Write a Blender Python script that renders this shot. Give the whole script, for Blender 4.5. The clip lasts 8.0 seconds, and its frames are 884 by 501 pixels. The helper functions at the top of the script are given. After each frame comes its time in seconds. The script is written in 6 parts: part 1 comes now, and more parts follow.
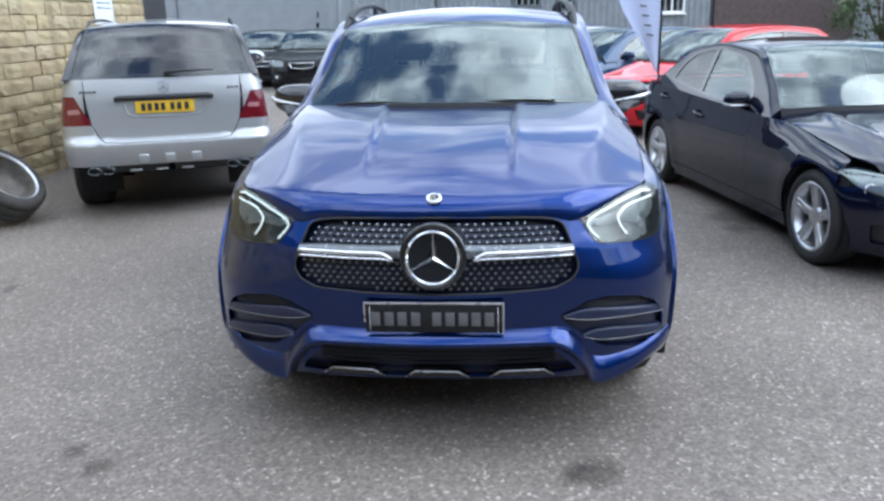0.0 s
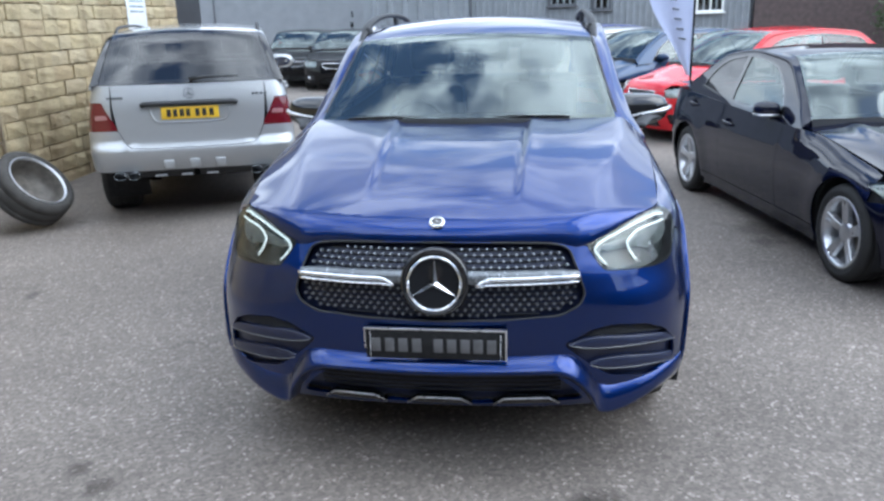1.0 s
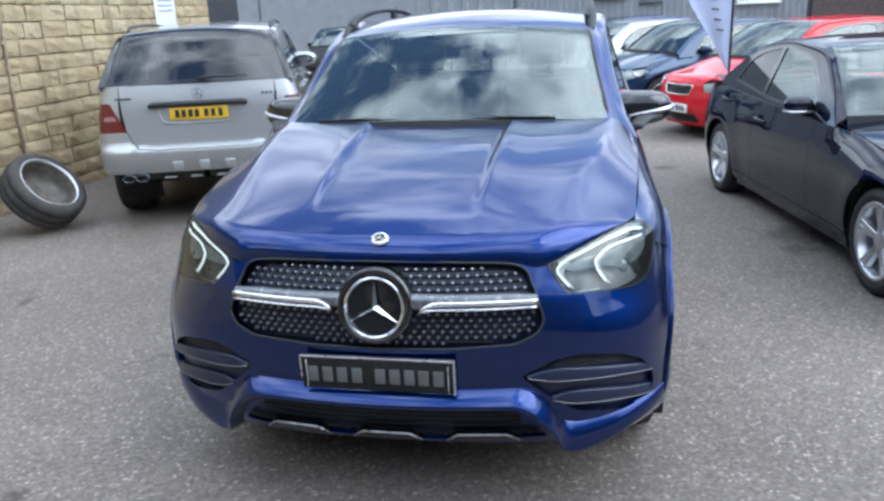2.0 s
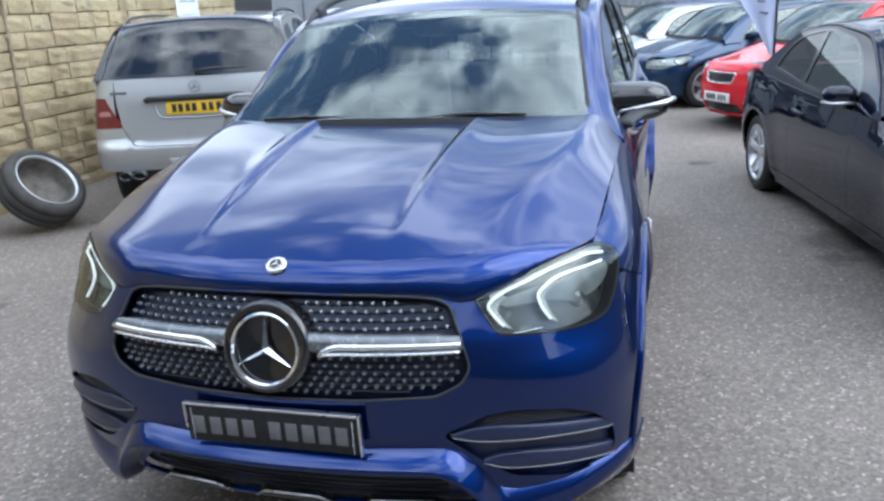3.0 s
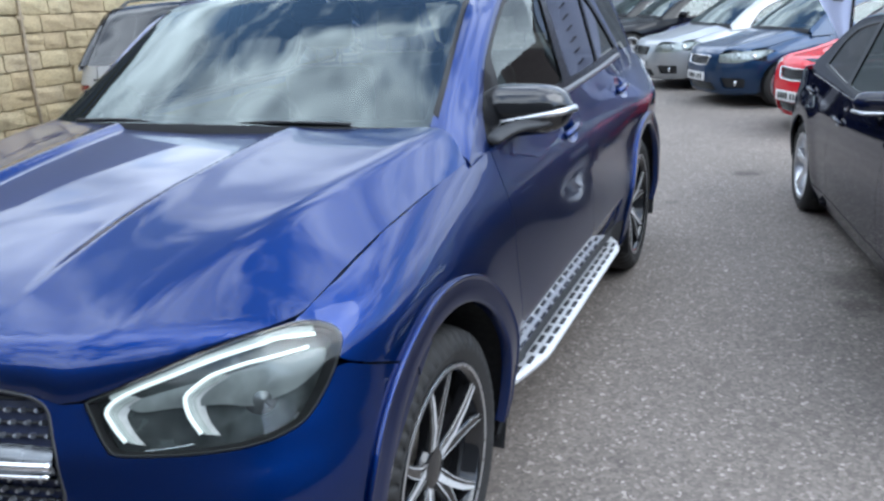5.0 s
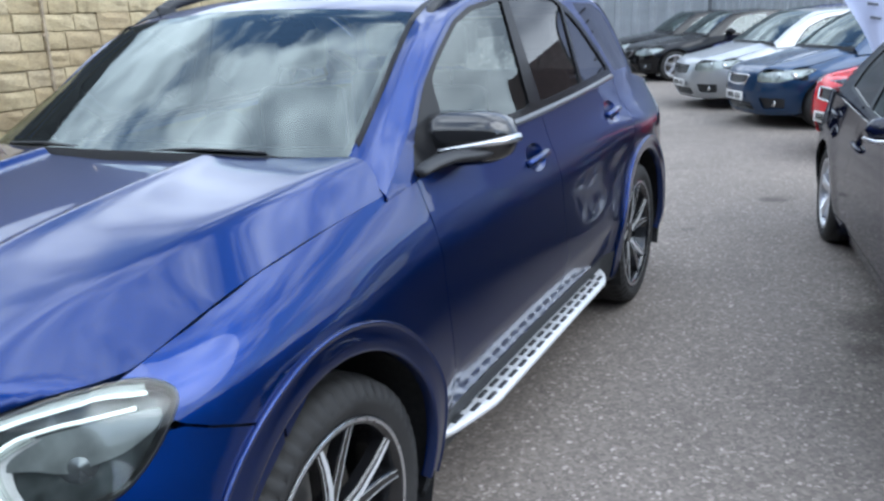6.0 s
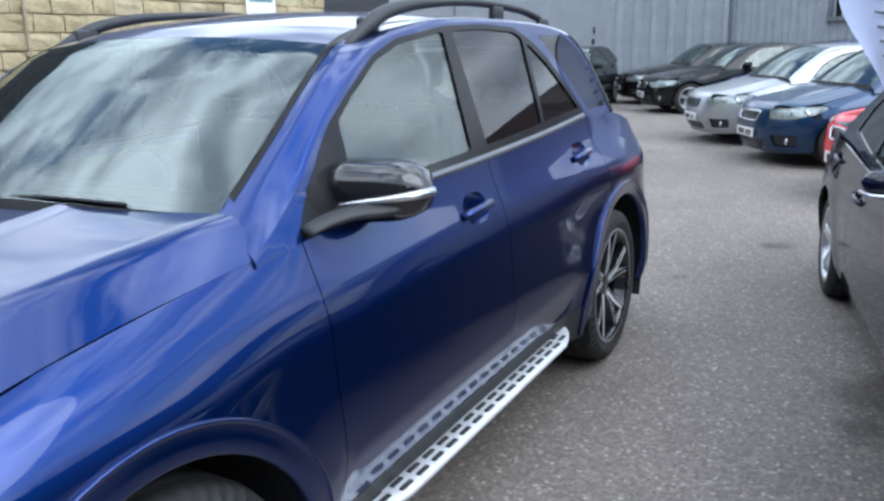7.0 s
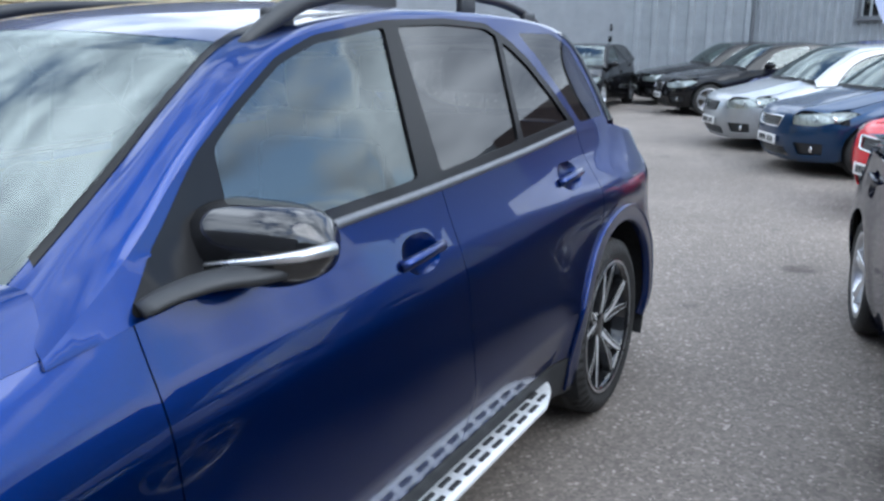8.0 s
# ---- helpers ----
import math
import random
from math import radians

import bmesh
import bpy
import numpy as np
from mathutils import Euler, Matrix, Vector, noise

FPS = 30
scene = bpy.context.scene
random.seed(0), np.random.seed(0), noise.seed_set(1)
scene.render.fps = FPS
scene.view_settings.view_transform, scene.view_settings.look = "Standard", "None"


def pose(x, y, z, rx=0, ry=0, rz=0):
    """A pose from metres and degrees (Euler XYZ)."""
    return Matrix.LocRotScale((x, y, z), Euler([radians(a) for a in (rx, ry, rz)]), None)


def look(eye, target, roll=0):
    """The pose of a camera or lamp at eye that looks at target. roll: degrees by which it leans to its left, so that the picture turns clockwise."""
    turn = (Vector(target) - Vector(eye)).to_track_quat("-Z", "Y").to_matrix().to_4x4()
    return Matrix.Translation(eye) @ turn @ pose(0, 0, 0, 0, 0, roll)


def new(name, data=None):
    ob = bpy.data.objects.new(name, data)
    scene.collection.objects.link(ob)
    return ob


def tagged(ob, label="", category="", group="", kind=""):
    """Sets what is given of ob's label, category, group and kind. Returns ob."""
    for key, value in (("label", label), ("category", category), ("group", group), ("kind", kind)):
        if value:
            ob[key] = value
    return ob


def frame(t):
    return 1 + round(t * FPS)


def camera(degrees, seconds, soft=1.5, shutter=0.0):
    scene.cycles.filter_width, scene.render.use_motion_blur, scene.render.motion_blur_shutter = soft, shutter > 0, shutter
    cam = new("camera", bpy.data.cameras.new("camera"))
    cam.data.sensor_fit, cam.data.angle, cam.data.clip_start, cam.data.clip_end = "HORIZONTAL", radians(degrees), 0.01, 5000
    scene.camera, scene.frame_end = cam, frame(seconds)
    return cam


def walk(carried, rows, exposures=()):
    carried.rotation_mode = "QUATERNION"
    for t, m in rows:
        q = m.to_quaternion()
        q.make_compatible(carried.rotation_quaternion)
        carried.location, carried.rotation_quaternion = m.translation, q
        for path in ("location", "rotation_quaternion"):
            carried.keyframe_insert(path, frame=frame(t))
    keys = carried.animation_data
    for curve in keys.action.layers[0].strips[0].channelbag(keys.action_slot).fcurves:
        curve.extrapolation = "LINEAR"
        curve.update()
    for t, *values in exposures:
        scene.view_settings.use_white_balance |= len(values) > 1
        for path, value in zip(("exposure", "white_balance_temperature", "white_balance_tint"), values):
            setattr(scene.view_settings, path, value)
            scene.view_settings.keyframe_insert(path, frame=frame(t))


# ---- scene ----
cam = camera(58.1, 8.0, 2.7)
PATH = [
    (0, (0.266, -2.811, 1.681), (0.11, -0.898, 1.119), -1.3),
    (0.5, (0.315, -2.791, 1.739), (0.12, -0.882, 1.176), -1.4),
    (1, (0.381, -2.708, 1.76), (0.137, -0.806, 1.193), -1.4),
    (2.5, (0.881, -2.068, 1.718), (0.429, -0.208, 1.138), -2.9),
    (3, (1.012, -1.769, 1.69), (0.497, 0.071, 1.098), -3.2),
    (3.5, (1.199, -1.502, 1.665), (0.634, 0.32, 1.062), -3.3),
    (4, (1.427, -1.26, 1.661), (0.809, 0.542, 1.052), -3.1),
    (4.5, (1.561, -0.982, 1.632), (0.869, 0.79, 1.014), -2.8),
    (6, (1.966, -0.436, 1.609), (1.074, 1.263, 1.044), -2.8),
    (6.5, (2.0, -0.19, 1.627), (1.079, 1.503, 1.091), -2.0),
    (7, (2.077, 0.033, 1.621), (1.136, 1.724, 1.115), -1.5),
    (7.5, (2.043, 0.32, 1.615), (1.083, 2.002, 1.115), -1.2),
    (8, (1.972, 0.657, 1.626), (0.998, 2.326, 1.11), -0.8),
]
walk(cam, [(t, look(eye, target, roll)) for t, eye, target, roll in PATH], [(0.0, 1.60, 5750, 7.0), (8.0, 1.60, 5750, 7.0)])

# ---- sky and sun ----
world = bpy.data.worlds.new("sky")
scene.world = world
world.use_nodes = True
wn, wl = world.node_tree.nodes, world.node_tree.links
wn.clear()
SUN_EL, SUN_AZ = 44.0, 95.0
sky = wn.new("ShaderNodeTexSky")
sky.sky_type, sky.sun_disc = "NISHITA", False
sky.sun_elevation, sky.sun_rotation = radians(SUN_EL), radians(SUN_AZ)
coord = wn.new("ShaderNodeTexCoord")
squash = wn.new("ShaderNodeMapping")
squash.inputs["Scale"].default_value = (1.0, 1.0, 1.9)
squash.inputs["Location"].default_value = (0.35, 0.6, 0.2)
cloud = wn.new("ShaderNodeTexNoise")
cloud.inputs["Scale"].default_value, cloud.inputs["Detail"].default_value, cloud.inputs["Roughness"].default_value = 2.3, 7.0, 0.56
cover = wn.new("ShaderNodeValToRGB")
cover.color_ramp.elements[0].position, cover.color_ramp.elements[1].position = 0.39, 0.48
belly = wn.new("ShaderNodeTexNoise")
belly.inputs["Scale"].default_value, belly.inputs["Detail"].default_value = 4.0, 5.0
white = wn.new("ShaderNodeValToRGB")
white.color_ramp.elements[0].position, white.color_ramp.elements[1].position = 0.38, 0.62
white.color_ramp.elements[0].color, white.color_ramp.elements[1].color = (3.7, 4.0, 4.6, 1), (12.3, 12.7, 13.2, 1)
both = wn.new("ShaderNodeMix")
both.data_type = "RGBA"
back = wn.new("ShaderNodeBackground")
back.inputs["Strength"].default_value = 0.12
wout = wn.new("ShaderNodeOutputWorld")
wl.new(coord.outputs["Generated"], squash.inputs["Vector"])
wl.new(squash.outputs["Vector"], cloud.inputs["Vector"])
wl.new(squash.outputs["Vector"], belly.inputs["Vector"])
wl.new(cloud.outputs["Fac"], cover.inputs["Fac"])
wl.new(belly.outputs["Fac"], white.inputs["Fac"])
wl.new(cover.outputs["Color"], both.inputs["Factor"])
wl.new(sky.outputs["Color"], both.inputs["A"])
height = wn.new("ShaderNodeSeparateXYZ")
rise = wn.new("ShaderNodeMapRange")
rise.inputs["From Min"].default_value, rise.inputs["From Max"].default_value = 0.0, 1.0
rise.inputs["To Min"].default_value, rise.inputs["To Max"].default_value = 0.44, 1.03
shade = wn.new("ShaderNodeVectorMath")
shade.operation = "SCALE"
wl.new(coord.outputs["Generated"], height.inputs["Vector"])
wl.new(height.outputs["Z"], rise.inputs["Value"])
wl.new(white.outputs["Color"], shade.inputs[0])
wl.new(rise.outputs["Result"], shade.inputs["Scale"])
wl.new(shade.outputs["Vector"], both.inputs["B"])
wl.new(both.outputs["Result"], back.inputs["Color"])
wl.new(back.outputs["Background"], wout.inputs["Surface"])
sun = new("sun", bpy.data.lights.new("sun", "SUN"))
sun.data.energy, sun.data.angle, sun.data.color = 0.65, radians(50), (1.0, 0.97, 0.92)
az, el = radians(SUN_AZ), radians(SUN_EL)
sun.matrix_world = look((0, 0, 30), (-30 * math.sin(az) * math.cos(el), -30 * math.cos(az) * math.cos(el), 30 - 30 * math.sin(el)))

# ---- materials ----
def nodes_of(name):
    m = bpy.data.materials.new(name)
    m.use_nodes = True
    return m, m.node_tree.nodes, m.node_tree.links, m.node_tree.nodes["Principled BSDF"]


def noise_node(n, l, scale, detail=4.0, rough=0.55, stretch=None, space="Object"):
    c = n.new("ShaderNodeTexCoord")
    tex = n.new("ShaderNodeTexNoise")
    tex.inputs["Scale"].default_value, tex.inputs["Detail"].default_value, tex.inputs["Roughness"].default_value = scale, detail, rough
    if stretch:
        mp = n.new("ShaderNodeMapping")
        mp.inputs["Scale"].default_value = stretch
        l.new(c.outputs[space], mp.inputs["Vector"])
        l.new(mp.outputs["Vector"], tex.inputs["Vector"])
    else:
        l.new(c.outputs[space], tex.inputs["Vector"])
    return tex


def ramp(n, l, source, stops):
    r = n.new("ShaderNodeValToRGB")
    el = r.color_ramp.elements
    while len(el) < len(stops):
        el.new(0.5)
    for e, (p, c) in zip(el, stops):
        e.position, e.color = p, (*c, 1) if len(c) == 3 else c
    l.new(source, r.inputs["Fac"])
    return r


def bump(n, l, source, bsdf, strength, distance):
    b = n.new("ShaderNodeBump")
    b.inputs["Strength"].default_value, b.inputs["Distance"].default_value = strength, distance
    l.new(source, b.inputs["Height"])
    l.new(b.outputs["Normal"], bsdf.inputs["Normal"])
    return b


def plain(name, colour, rough=0.5, metal=0.0, vary=0.15, scale=30.0, relief=0.0, coat=0.0, spec=0.5):
    """A surface of one colour with grain and slight uneven wear."""
    m, n, l, b = nodes_of(name)
    t = noise_node(n, l, scale)
    lo, hi = [c * (1 - vary) for c in colour], [min(1, c * (1 + vary)) for c in colour]
    l.new(ramp(n, l, t.outputs["Fac"], [(0.3, lo), (0.7, hi)]).outputs["Color"], b.inputs["Base Color"])
    l.new(ramp(n, l, t.outputs["Fac"], [(0.3, [max(0.02, rough * 0.85)] * 3), (0.7, [min(1, rough * 1.15)] * 3)]).outputs["Color"], b.inputs["Roughness"])
    b.inputs["Metallic"].default_value, b.inputs["Specular IOR Level"].default_value = metal, spec
    b.inputs["Coat Weight"].default_value, b.inputs["Coat Roughness"].default_value = coat, 0.04
    if relief:
        bump(n, l, t.outputs["Fac"], b, 0.5, relief)
    return m


def paint(name, colour, metal=0.55, rough=0.38, dust=0.05, coat=1.0, coat_ior=1.5):
    """Car paint: metallic flakes under a clear coat, with a film of road dust."""
    m, n, l, b = nodes_of(name)
    flake = noise_node(n, l, 900.0, 1.0)
    film = noise_node(n, l, 2.5, 6.0)
    c1 = ramp(n, l, flake.outputs["Fac"], [(0.35, [c * 0.8 for c in colour]), (0.7, [min(1, c * 1.25) for c in colour])])
    mix = n.new("ShaderNodeMix")
    mix.data_type = "RGBA"
    l.new(ramp(n, l, film.outputs["Fac"], [(0.35, [0] * 3), (0.8, [dust] * 3)]).outputs["Color"], mix.inputs["Factor"])
    l.new(c1.outputs["Color"], mix.inputs["A"])
    mix.inputs["B"].default_value = (0.25, 0.24, 0.22, 1)
    l.new(mix.outputs["Result"], b.inputs["Base Color"])
    b.inputs["Metallic"].default_value, b.inputs["Roughness"].default_value = metal, rough
    b.inputs["Coat Weight"].default_value, b.inputs["Specular IOR Level"].default_value = coat, 0.15 if metal else 0.0
    l.new(ramp(n, l, film.outputs["Fac"], [(0.3, [0.008] * 3), (0.8, [0.03] * 3)]).outputs["Color"], b.inputs["Coat Roughness"])
    b.inputs["Coat IOR"].default_value = coat_ior
    return m


def pane(name, tint, gloss=1.5, sheen=(1, 1, 1)):
    """Thin glass: clear or tinted straight through, mirror-like by Fresnel."""
    m = bpy.data.materials.new(name)
    m.use_nodes = True
    n, l = m.node_tree.nodes, m.node_tree.links
    n.clear()
    fres, clear, glossy, mix, out = (n.new("ShaderNode" + k) for k in ("Fresnel", "BsdfTransparent", "BsdfGlossy", "MixShader", "OutputMaterial"))
    fres.inputs["IOR"].default_value = gloss
    clear.inputs["Color"].default_value = (*tint, 1)
    glossy.inputs["Roughness"].default_value = 0.015
    glossy.inputs["Color"].default_value = (*sheen, 1)
    l.new(fres.outputs["Fac"], mix.inputs["Fac"])
    l.new(clear.outputs["BSDF"], mix.inputs[1])
    l.new(glossy.outputs["BSDF"], mix.inputs[2])
    l.new(mix.outputs["Shader"], out.inputs["Surface"])
    return m


def glow(name, colour, power):
    m, n, l, b = nodes_of(name)
    b.inputs["Base Color"].default_value = (*colour, 1)
    b.inputs["Emission Color"].default_value = (*colour, 1)
    b.inputs["Emission Strength"].default_value = power
    return m


def asphalt():
    m, n, l, b = nodes_of("worn asphalt with pale chippings")
    c = n.new("ShaderNodeTexCoord")
    stone = n.new("ShaderNodeTexVoronoi")
    stone.inputs["Scale"].default_value = 72.0
    l.new(c.outputs["Object"], stone.inputs["Vector"])
    chips = ramp(n, l, stone.outputs["Color"], [(0.0, (0.105, 0.094, 0.084)), (0.5, (0.158, 0.142, 0.128)), (0.80, (0.205, 0.186, 0.168)), (0.93, (0.36, 0.335, 0.31))])
    wear = noise_node(n, l, 0.55, 6.0, 0.6)
    tint = ramp(n, l, wear.outputs["Fac"], [(0.3, (0.80, 0.76, 0.725)), (0.55, (1.04, 0.995, 0.955)), (0.75, (1.25, 1.20, 1.145))])
    blot = noise_node(n, l, 7.0, 4.0, 0.6)
    spots = noise_node(n, l, 2.6, 3.0, 0.5)
    oil = ramp(n, l, spots.outputs["Fac"], [(0.66, (1, 1, 1)), (0.76, (0.55, 0.55, 0.56))])
    m1, m2 = n.new("ShaderNodeMix"), n.new("ShaderNodeMix")
    for x in (m1, m2):
        x.data_type, x.blend_type = "RGBA", "MULTIPLY"
        x.inputs["Factor"].default_value = 1.0
    l.new(chips.outputs["Color"], m1.inputs["A"])
    l.new(tint.outputs["Color"], m1.inputs["B"])
    l.new(m1.outputs["Result"], m2.inputs["A"])
    l.new(oil.outputs["Color"], m2.inputs["B"])
    # old oil drips at a few places
    last = m2.outputs["Result"]
    for sx, sy, r in ((2.24, 3.92, 0.30), (2.17, 3.55, 0.16), (1.43, 6.61, 0.13), (-1.34, -0.14, 0.07), (-1.5, -0.02, 0.06), (0.6, -0.1, 0.13), (-0.9, 1.1, 0.3)):
        mp = n.new("ShaderNodeMapping")
        mp.inputs["Location"].default_value = (-sx, -sy, 0)
        l.new(c.outputs["Object"], mp.inputs["Vector"])
        far = n.new("ShaderNodeVectorMath")
        far.operation = "LENGTH"
        l.new(mp.outputs["Vector"], far.inputs[0])
        ragged = n.new("ShaderNodeMath")
        ragged.operation = "MULTIPLY_ADD"
        ragged.inputs[1].default_value, ragged.inputs[2].default_value = -1.6 * r, 0.8 * r
        l.new(blot.outputs["Fac"], ragged.inputs[0])
        edge_ = n.new("ShaderNodeMath")
        edge_.operation = "SUBTRACT"
        l.new(far.outputs["Value"], edge_.inputs[0])
        l.new(ragged.outputs[0], edge_.inputs[1])
        soak = ramp(n, l, edge_.outputs[0], [(r * 0.45, (0.5, 0.49, 0.48)), (r * 1.1, (1, 1, 1))])
        mm = n.new("ShaderNodeMix")
        mm.data_type, mm.blend_type = "RGBA", "MULTIPLY"
        mm.inputs["Factor"].default_value = 1.0
        l.new(last, mm.inputs["A"])
        l.new(soak.outputs["Color"], mm.inputs["B"])
        last = mm.outputs["Result"]
    l.new(last, b.inputs["Base Color"])
    b.inputs["Roughness"].default_value = 0.85
    bump(n, l, stone.outputs["Distance"], b, 0.3, 0.005)
    return m


def stone_block():
    """Yellow dressed stone, each block its own shade, with soot and chips."""
    m, n, l, b = nodes_of("weathered yellow sandstone")
    info = n.new("ShaderNodeObjectInfo")
    island = n.new("ShaderNodeNewGeometry")
    add = n.new("ShaderNodeMath")
    add.operation = "ADD"
    l.new(info.outputs["Random"], add.inputs[0])
    l.new(island.outputs["Random Per Island"], add.inputs[1])
    frac = n.new("ShaderNodeMath")
    frac.operation = "FRACT"
    l.new(add.outputs[0], frac.inputs[0])
    shade = ramp(n, l, frac.outputs[0], [(0.0, (0.40, 0.315, 0.19)), (0.4, (0.44, 0.36, 0.215)), (0.8, (0.48, 0.40, 0.25)), (1.0, (0.42, 0.345, 0.225))])
    grain = noise_node(n, l, 14.0, 8.0, 0.65)
    dirt = ramp(n, l, grain.outputs["Fac"], [(0.3, (0.5, 0.46, 0.42)), (0.5, (1, 1, 1)), (0.75, (1.15, 1.12, 1.05))])
    mix = n.new("ShaderNodeMix")
    mix.data_type, mix.blend_type = "RGBA", "MULTIPLY"
    mix.inputs["Factor"].default_value = 1.0
    l.new(shade.outputs["Color"], mix.inputs["A"])
    l.new(dirt.outputs["Color"], mix.inputs["B"])
    # soot and rain streaks run down the face across the courses
    geo = n.new("ShaderNodeMapping")
    geo.inputs["Scale"].default_value = (1.0, 1.6, 0.28)
    l.new(island.outputs["Position"], geo.inputs["Vector"])
    run = n.new("ShaderNodeTexNoise")
    run.inputs["Scale"].default_value, run.inputs["Detail"].default_value, run.inputs["Roughness"].default_value = 1.7, 6.0, 0.6
    l.new(geo.outputs["Vector"], run.inputs["Vector"])
    streak = ramp(n, l, run.outputs["Fac"], [(0.34, (0.72, 0.70, 0.68)), (0.5, (1.02, 1.02, 1.02)), (0.72, (1.16, 1.14, 1.10))])
    mix2 = n.new("ShaderNodeMix")
    mix2.data_type, mix2.blend_type = "RGBA", "MULTIPLY"
    mix2.inputs["Factor"].default_value = 1.0
    l.new(mix.outputs["Result"], mix2.inputs["A"])
    l.new(streak.outputs["Color"], mix2.inputs["B"])
    l.new(mix2.outputs["Result"], b.inputs["Base Color"])
    b.inputs["Roughness"].default_value = 0.9
    bump(n, l, grain.outputs["Fac"], b, 0.6, 0.02)
    return m


BLUE = paint("deep metallic blue paint", (0.0002, 0.0190, 0.126), 0.98, 0.36, 0.002, 1.0, 1.47)
SILVER = paint("silver metallic paint", (0.42, 0.43, 0.435), 0.55, 0.36, 0.05)
NAVY = paint("near-black navy paint", (0.0032, 0.0046, 0.016), 0.0, 0.35, 0.002, 1.0, 1.56)
PALESILVER = paint("pale silver metallic paint", (0.37, 0.385, 0.40), 0.6, 0.36, 0.05)
RED = paint("bright red paint", (0.55, 0.012, 0.022), 0.0, 0.35, 0.03)
MIDBLUE = paint("mid blue metallic paint", (0.006, 0.033, 0.090), 0.5, 0.36, 0.03)
VIOLET = paint("violet blue paint", (0.028, 0.042, 0.21), 0.4, 0.36, 0.03)
BLACKPAINT = paint("black paint", (0.005, 0.005, 0.006), 0.0, 0.35, 0.01, 1.0, 1.4)
GLOSSBLACK = plain("gloss black plastic", (0.008, 0.008, 0.009), 0.12, 0, 0.2, 40, 0, 0.6)
PLASTIC = plain("grained black plastic", (0.022, 0.023, 0.025), 0.55, 0, 0.2, 300, 0.0004)
VENTBLUE = plain("blue-black vent plastic", (0.009, 0.014, 0.042), 0.35, 0, 0.2, 60)
VOID = plain("matt black lining", (0.006, 0.006, 0.007), 0.8, 0, 0.2, 40)
RUBBER = plain("tyre rubber", (0.020, 0.0195, 0.019), 0.75, 0, 0.3, 12, 0.002)
CHROME = plain("bright chrome", (0.82, 0.83, 0.85), 0.10, 1.0, 0.04, 30)
SATIN = plain("satin aluminium", (0.72, 0.73, 0.75), 0.3, 1.0, 0.08, 60)
ALLOY = plain("silver alloy", (0.60, 0.61, 0.63), 0.32, 0.9, 0.1, 30)
SCREEN = pane("clear windscreen glass", (0.60, 0.72, 0.68), 2.15, (0.80, 0.89, 0.87))
SIDEGLASS = pane("lightly tinted side glass", (0.40, 0.48, 0.46), 1.95, (0.90, 0.97, 0.955))
PRIVACY = pane("dark privacy glass", (0.10, 0.11, 0.115), 1.7)
LENS = pane("clear lamp lens", (0.90, 0.94, 0.92), 1.5)
PINMETAL = plain("dull metal pin", (0.42, 0.44, 0.48), 0.42, 0.9, 0.1, 60)
DRL = glow("lit daytime running light", (0.93, 0.98, 0.97), 0.22)
REDLENS = plain("red lamp lens", (0.12, 0.006, 0.010), 0.12, 0, 0.1, 40, 0, 0.8)
DUSTRUBBER = plain("dusty worn tyre rubber", (0.055, 0.052, 0.048), 0.9, 0, 0.35, 9, 0.002)
DIRTY = plain("brake-dusted alloy", (0.16, 0.145, 0.125), 0.6, 0.3, 0.4, 12, 0.001)
PINKLENS = plain("pale red lamp lens", (0.36, 0.17, 0.17), 0.15, 0, 0.1, 40, 0, 0.8)
WHITELENS = plain("milky lamp lens", (0.62, 0.62, 0.63), 0.15, 0, 0.1, 40, 0, 0.8)
LAMPDARK = plain("dark lamp housing", (0.055, 0.062, 0.062), 0.25, 0.4, 0.5, 24)
LAMPPALE = plain("pale grey lamp lining", (0.20, 0.215, 0.215), 0.35, 0.3, 0.35, 14)
GUIDE = plain("clear ribbed light guide", (0.50, 0.53, 0.51), 0.2, 0.1, 0.1, 40, 0, 0.5)
TREAD = plain("pale brushed tread plate", (0.66, 0.67, 0.68), 0.38, 0.35, 0.08, 60)
LAMPSILVER = plain("silvered lamp bowl", (0.50, 0.51, 0.52), 0.3, 0.6, 0.2, 30)
LAMPGREY = plain("grey lamp housing", (0.16, 0.17, 0.18), 0.25, 0.6, 0.2, 30)
YELLOW = plain("yellow reflective plate", (0.78, 0.50, 0.03), 0.4, 0, 0.05, 30)
WHITEPLATE = plain("white reflective plate", (0.75, 0.75, 0.74), 0.4, 0, 0.05, 30)
INK = plain("black plate lettering", (0.02, 0.02, 0.02), 0.5)
SEATCLOTH = plain("dark seat leather", (0.03, 0.03, 0.032), 0.5, 0, 0.2, 60, 0.001)
DASH = plain("soft black dashboard", (0.02, 0.02, 0.021), 0.6, 0, 0.2, 200, 0.0005)
PAPER = plain("white card", (0.75, 0.77, 0.76), 0.6, 0, 0.04, 10)
SURROUND = plain("satin black window surround", (0.008, 0.008, 0.009), 0.18, 0, 0.06, 6, spec=0.2)
RUST = plain("stone-coloured paint over rusty iron", (0.34, 0.275, 0.19), 0.85, 0.0, 0.4, 9, 0.002)
LEAF = plain("dark green leaves", (0.045, 0.075, 0.022), 0.6, 0, 0.5, 1.5)
BARK = plain("grey-brown bark", (0.12, 0.09, 0.065), 0.9, 0, 0.3, 6, 0.01)
BELTGREY = plain("dull grey anodised trim", (0.16, 0.164, 0.175), 0.35, 0.5, 0.15, 40)
ASPHALT = asphalt()
STONE = stone_block()
MORTAR = plain("sooty mortar", (0.44, 0.365, 0.24), 0.95, 0, 0.35, 9, 0.01)
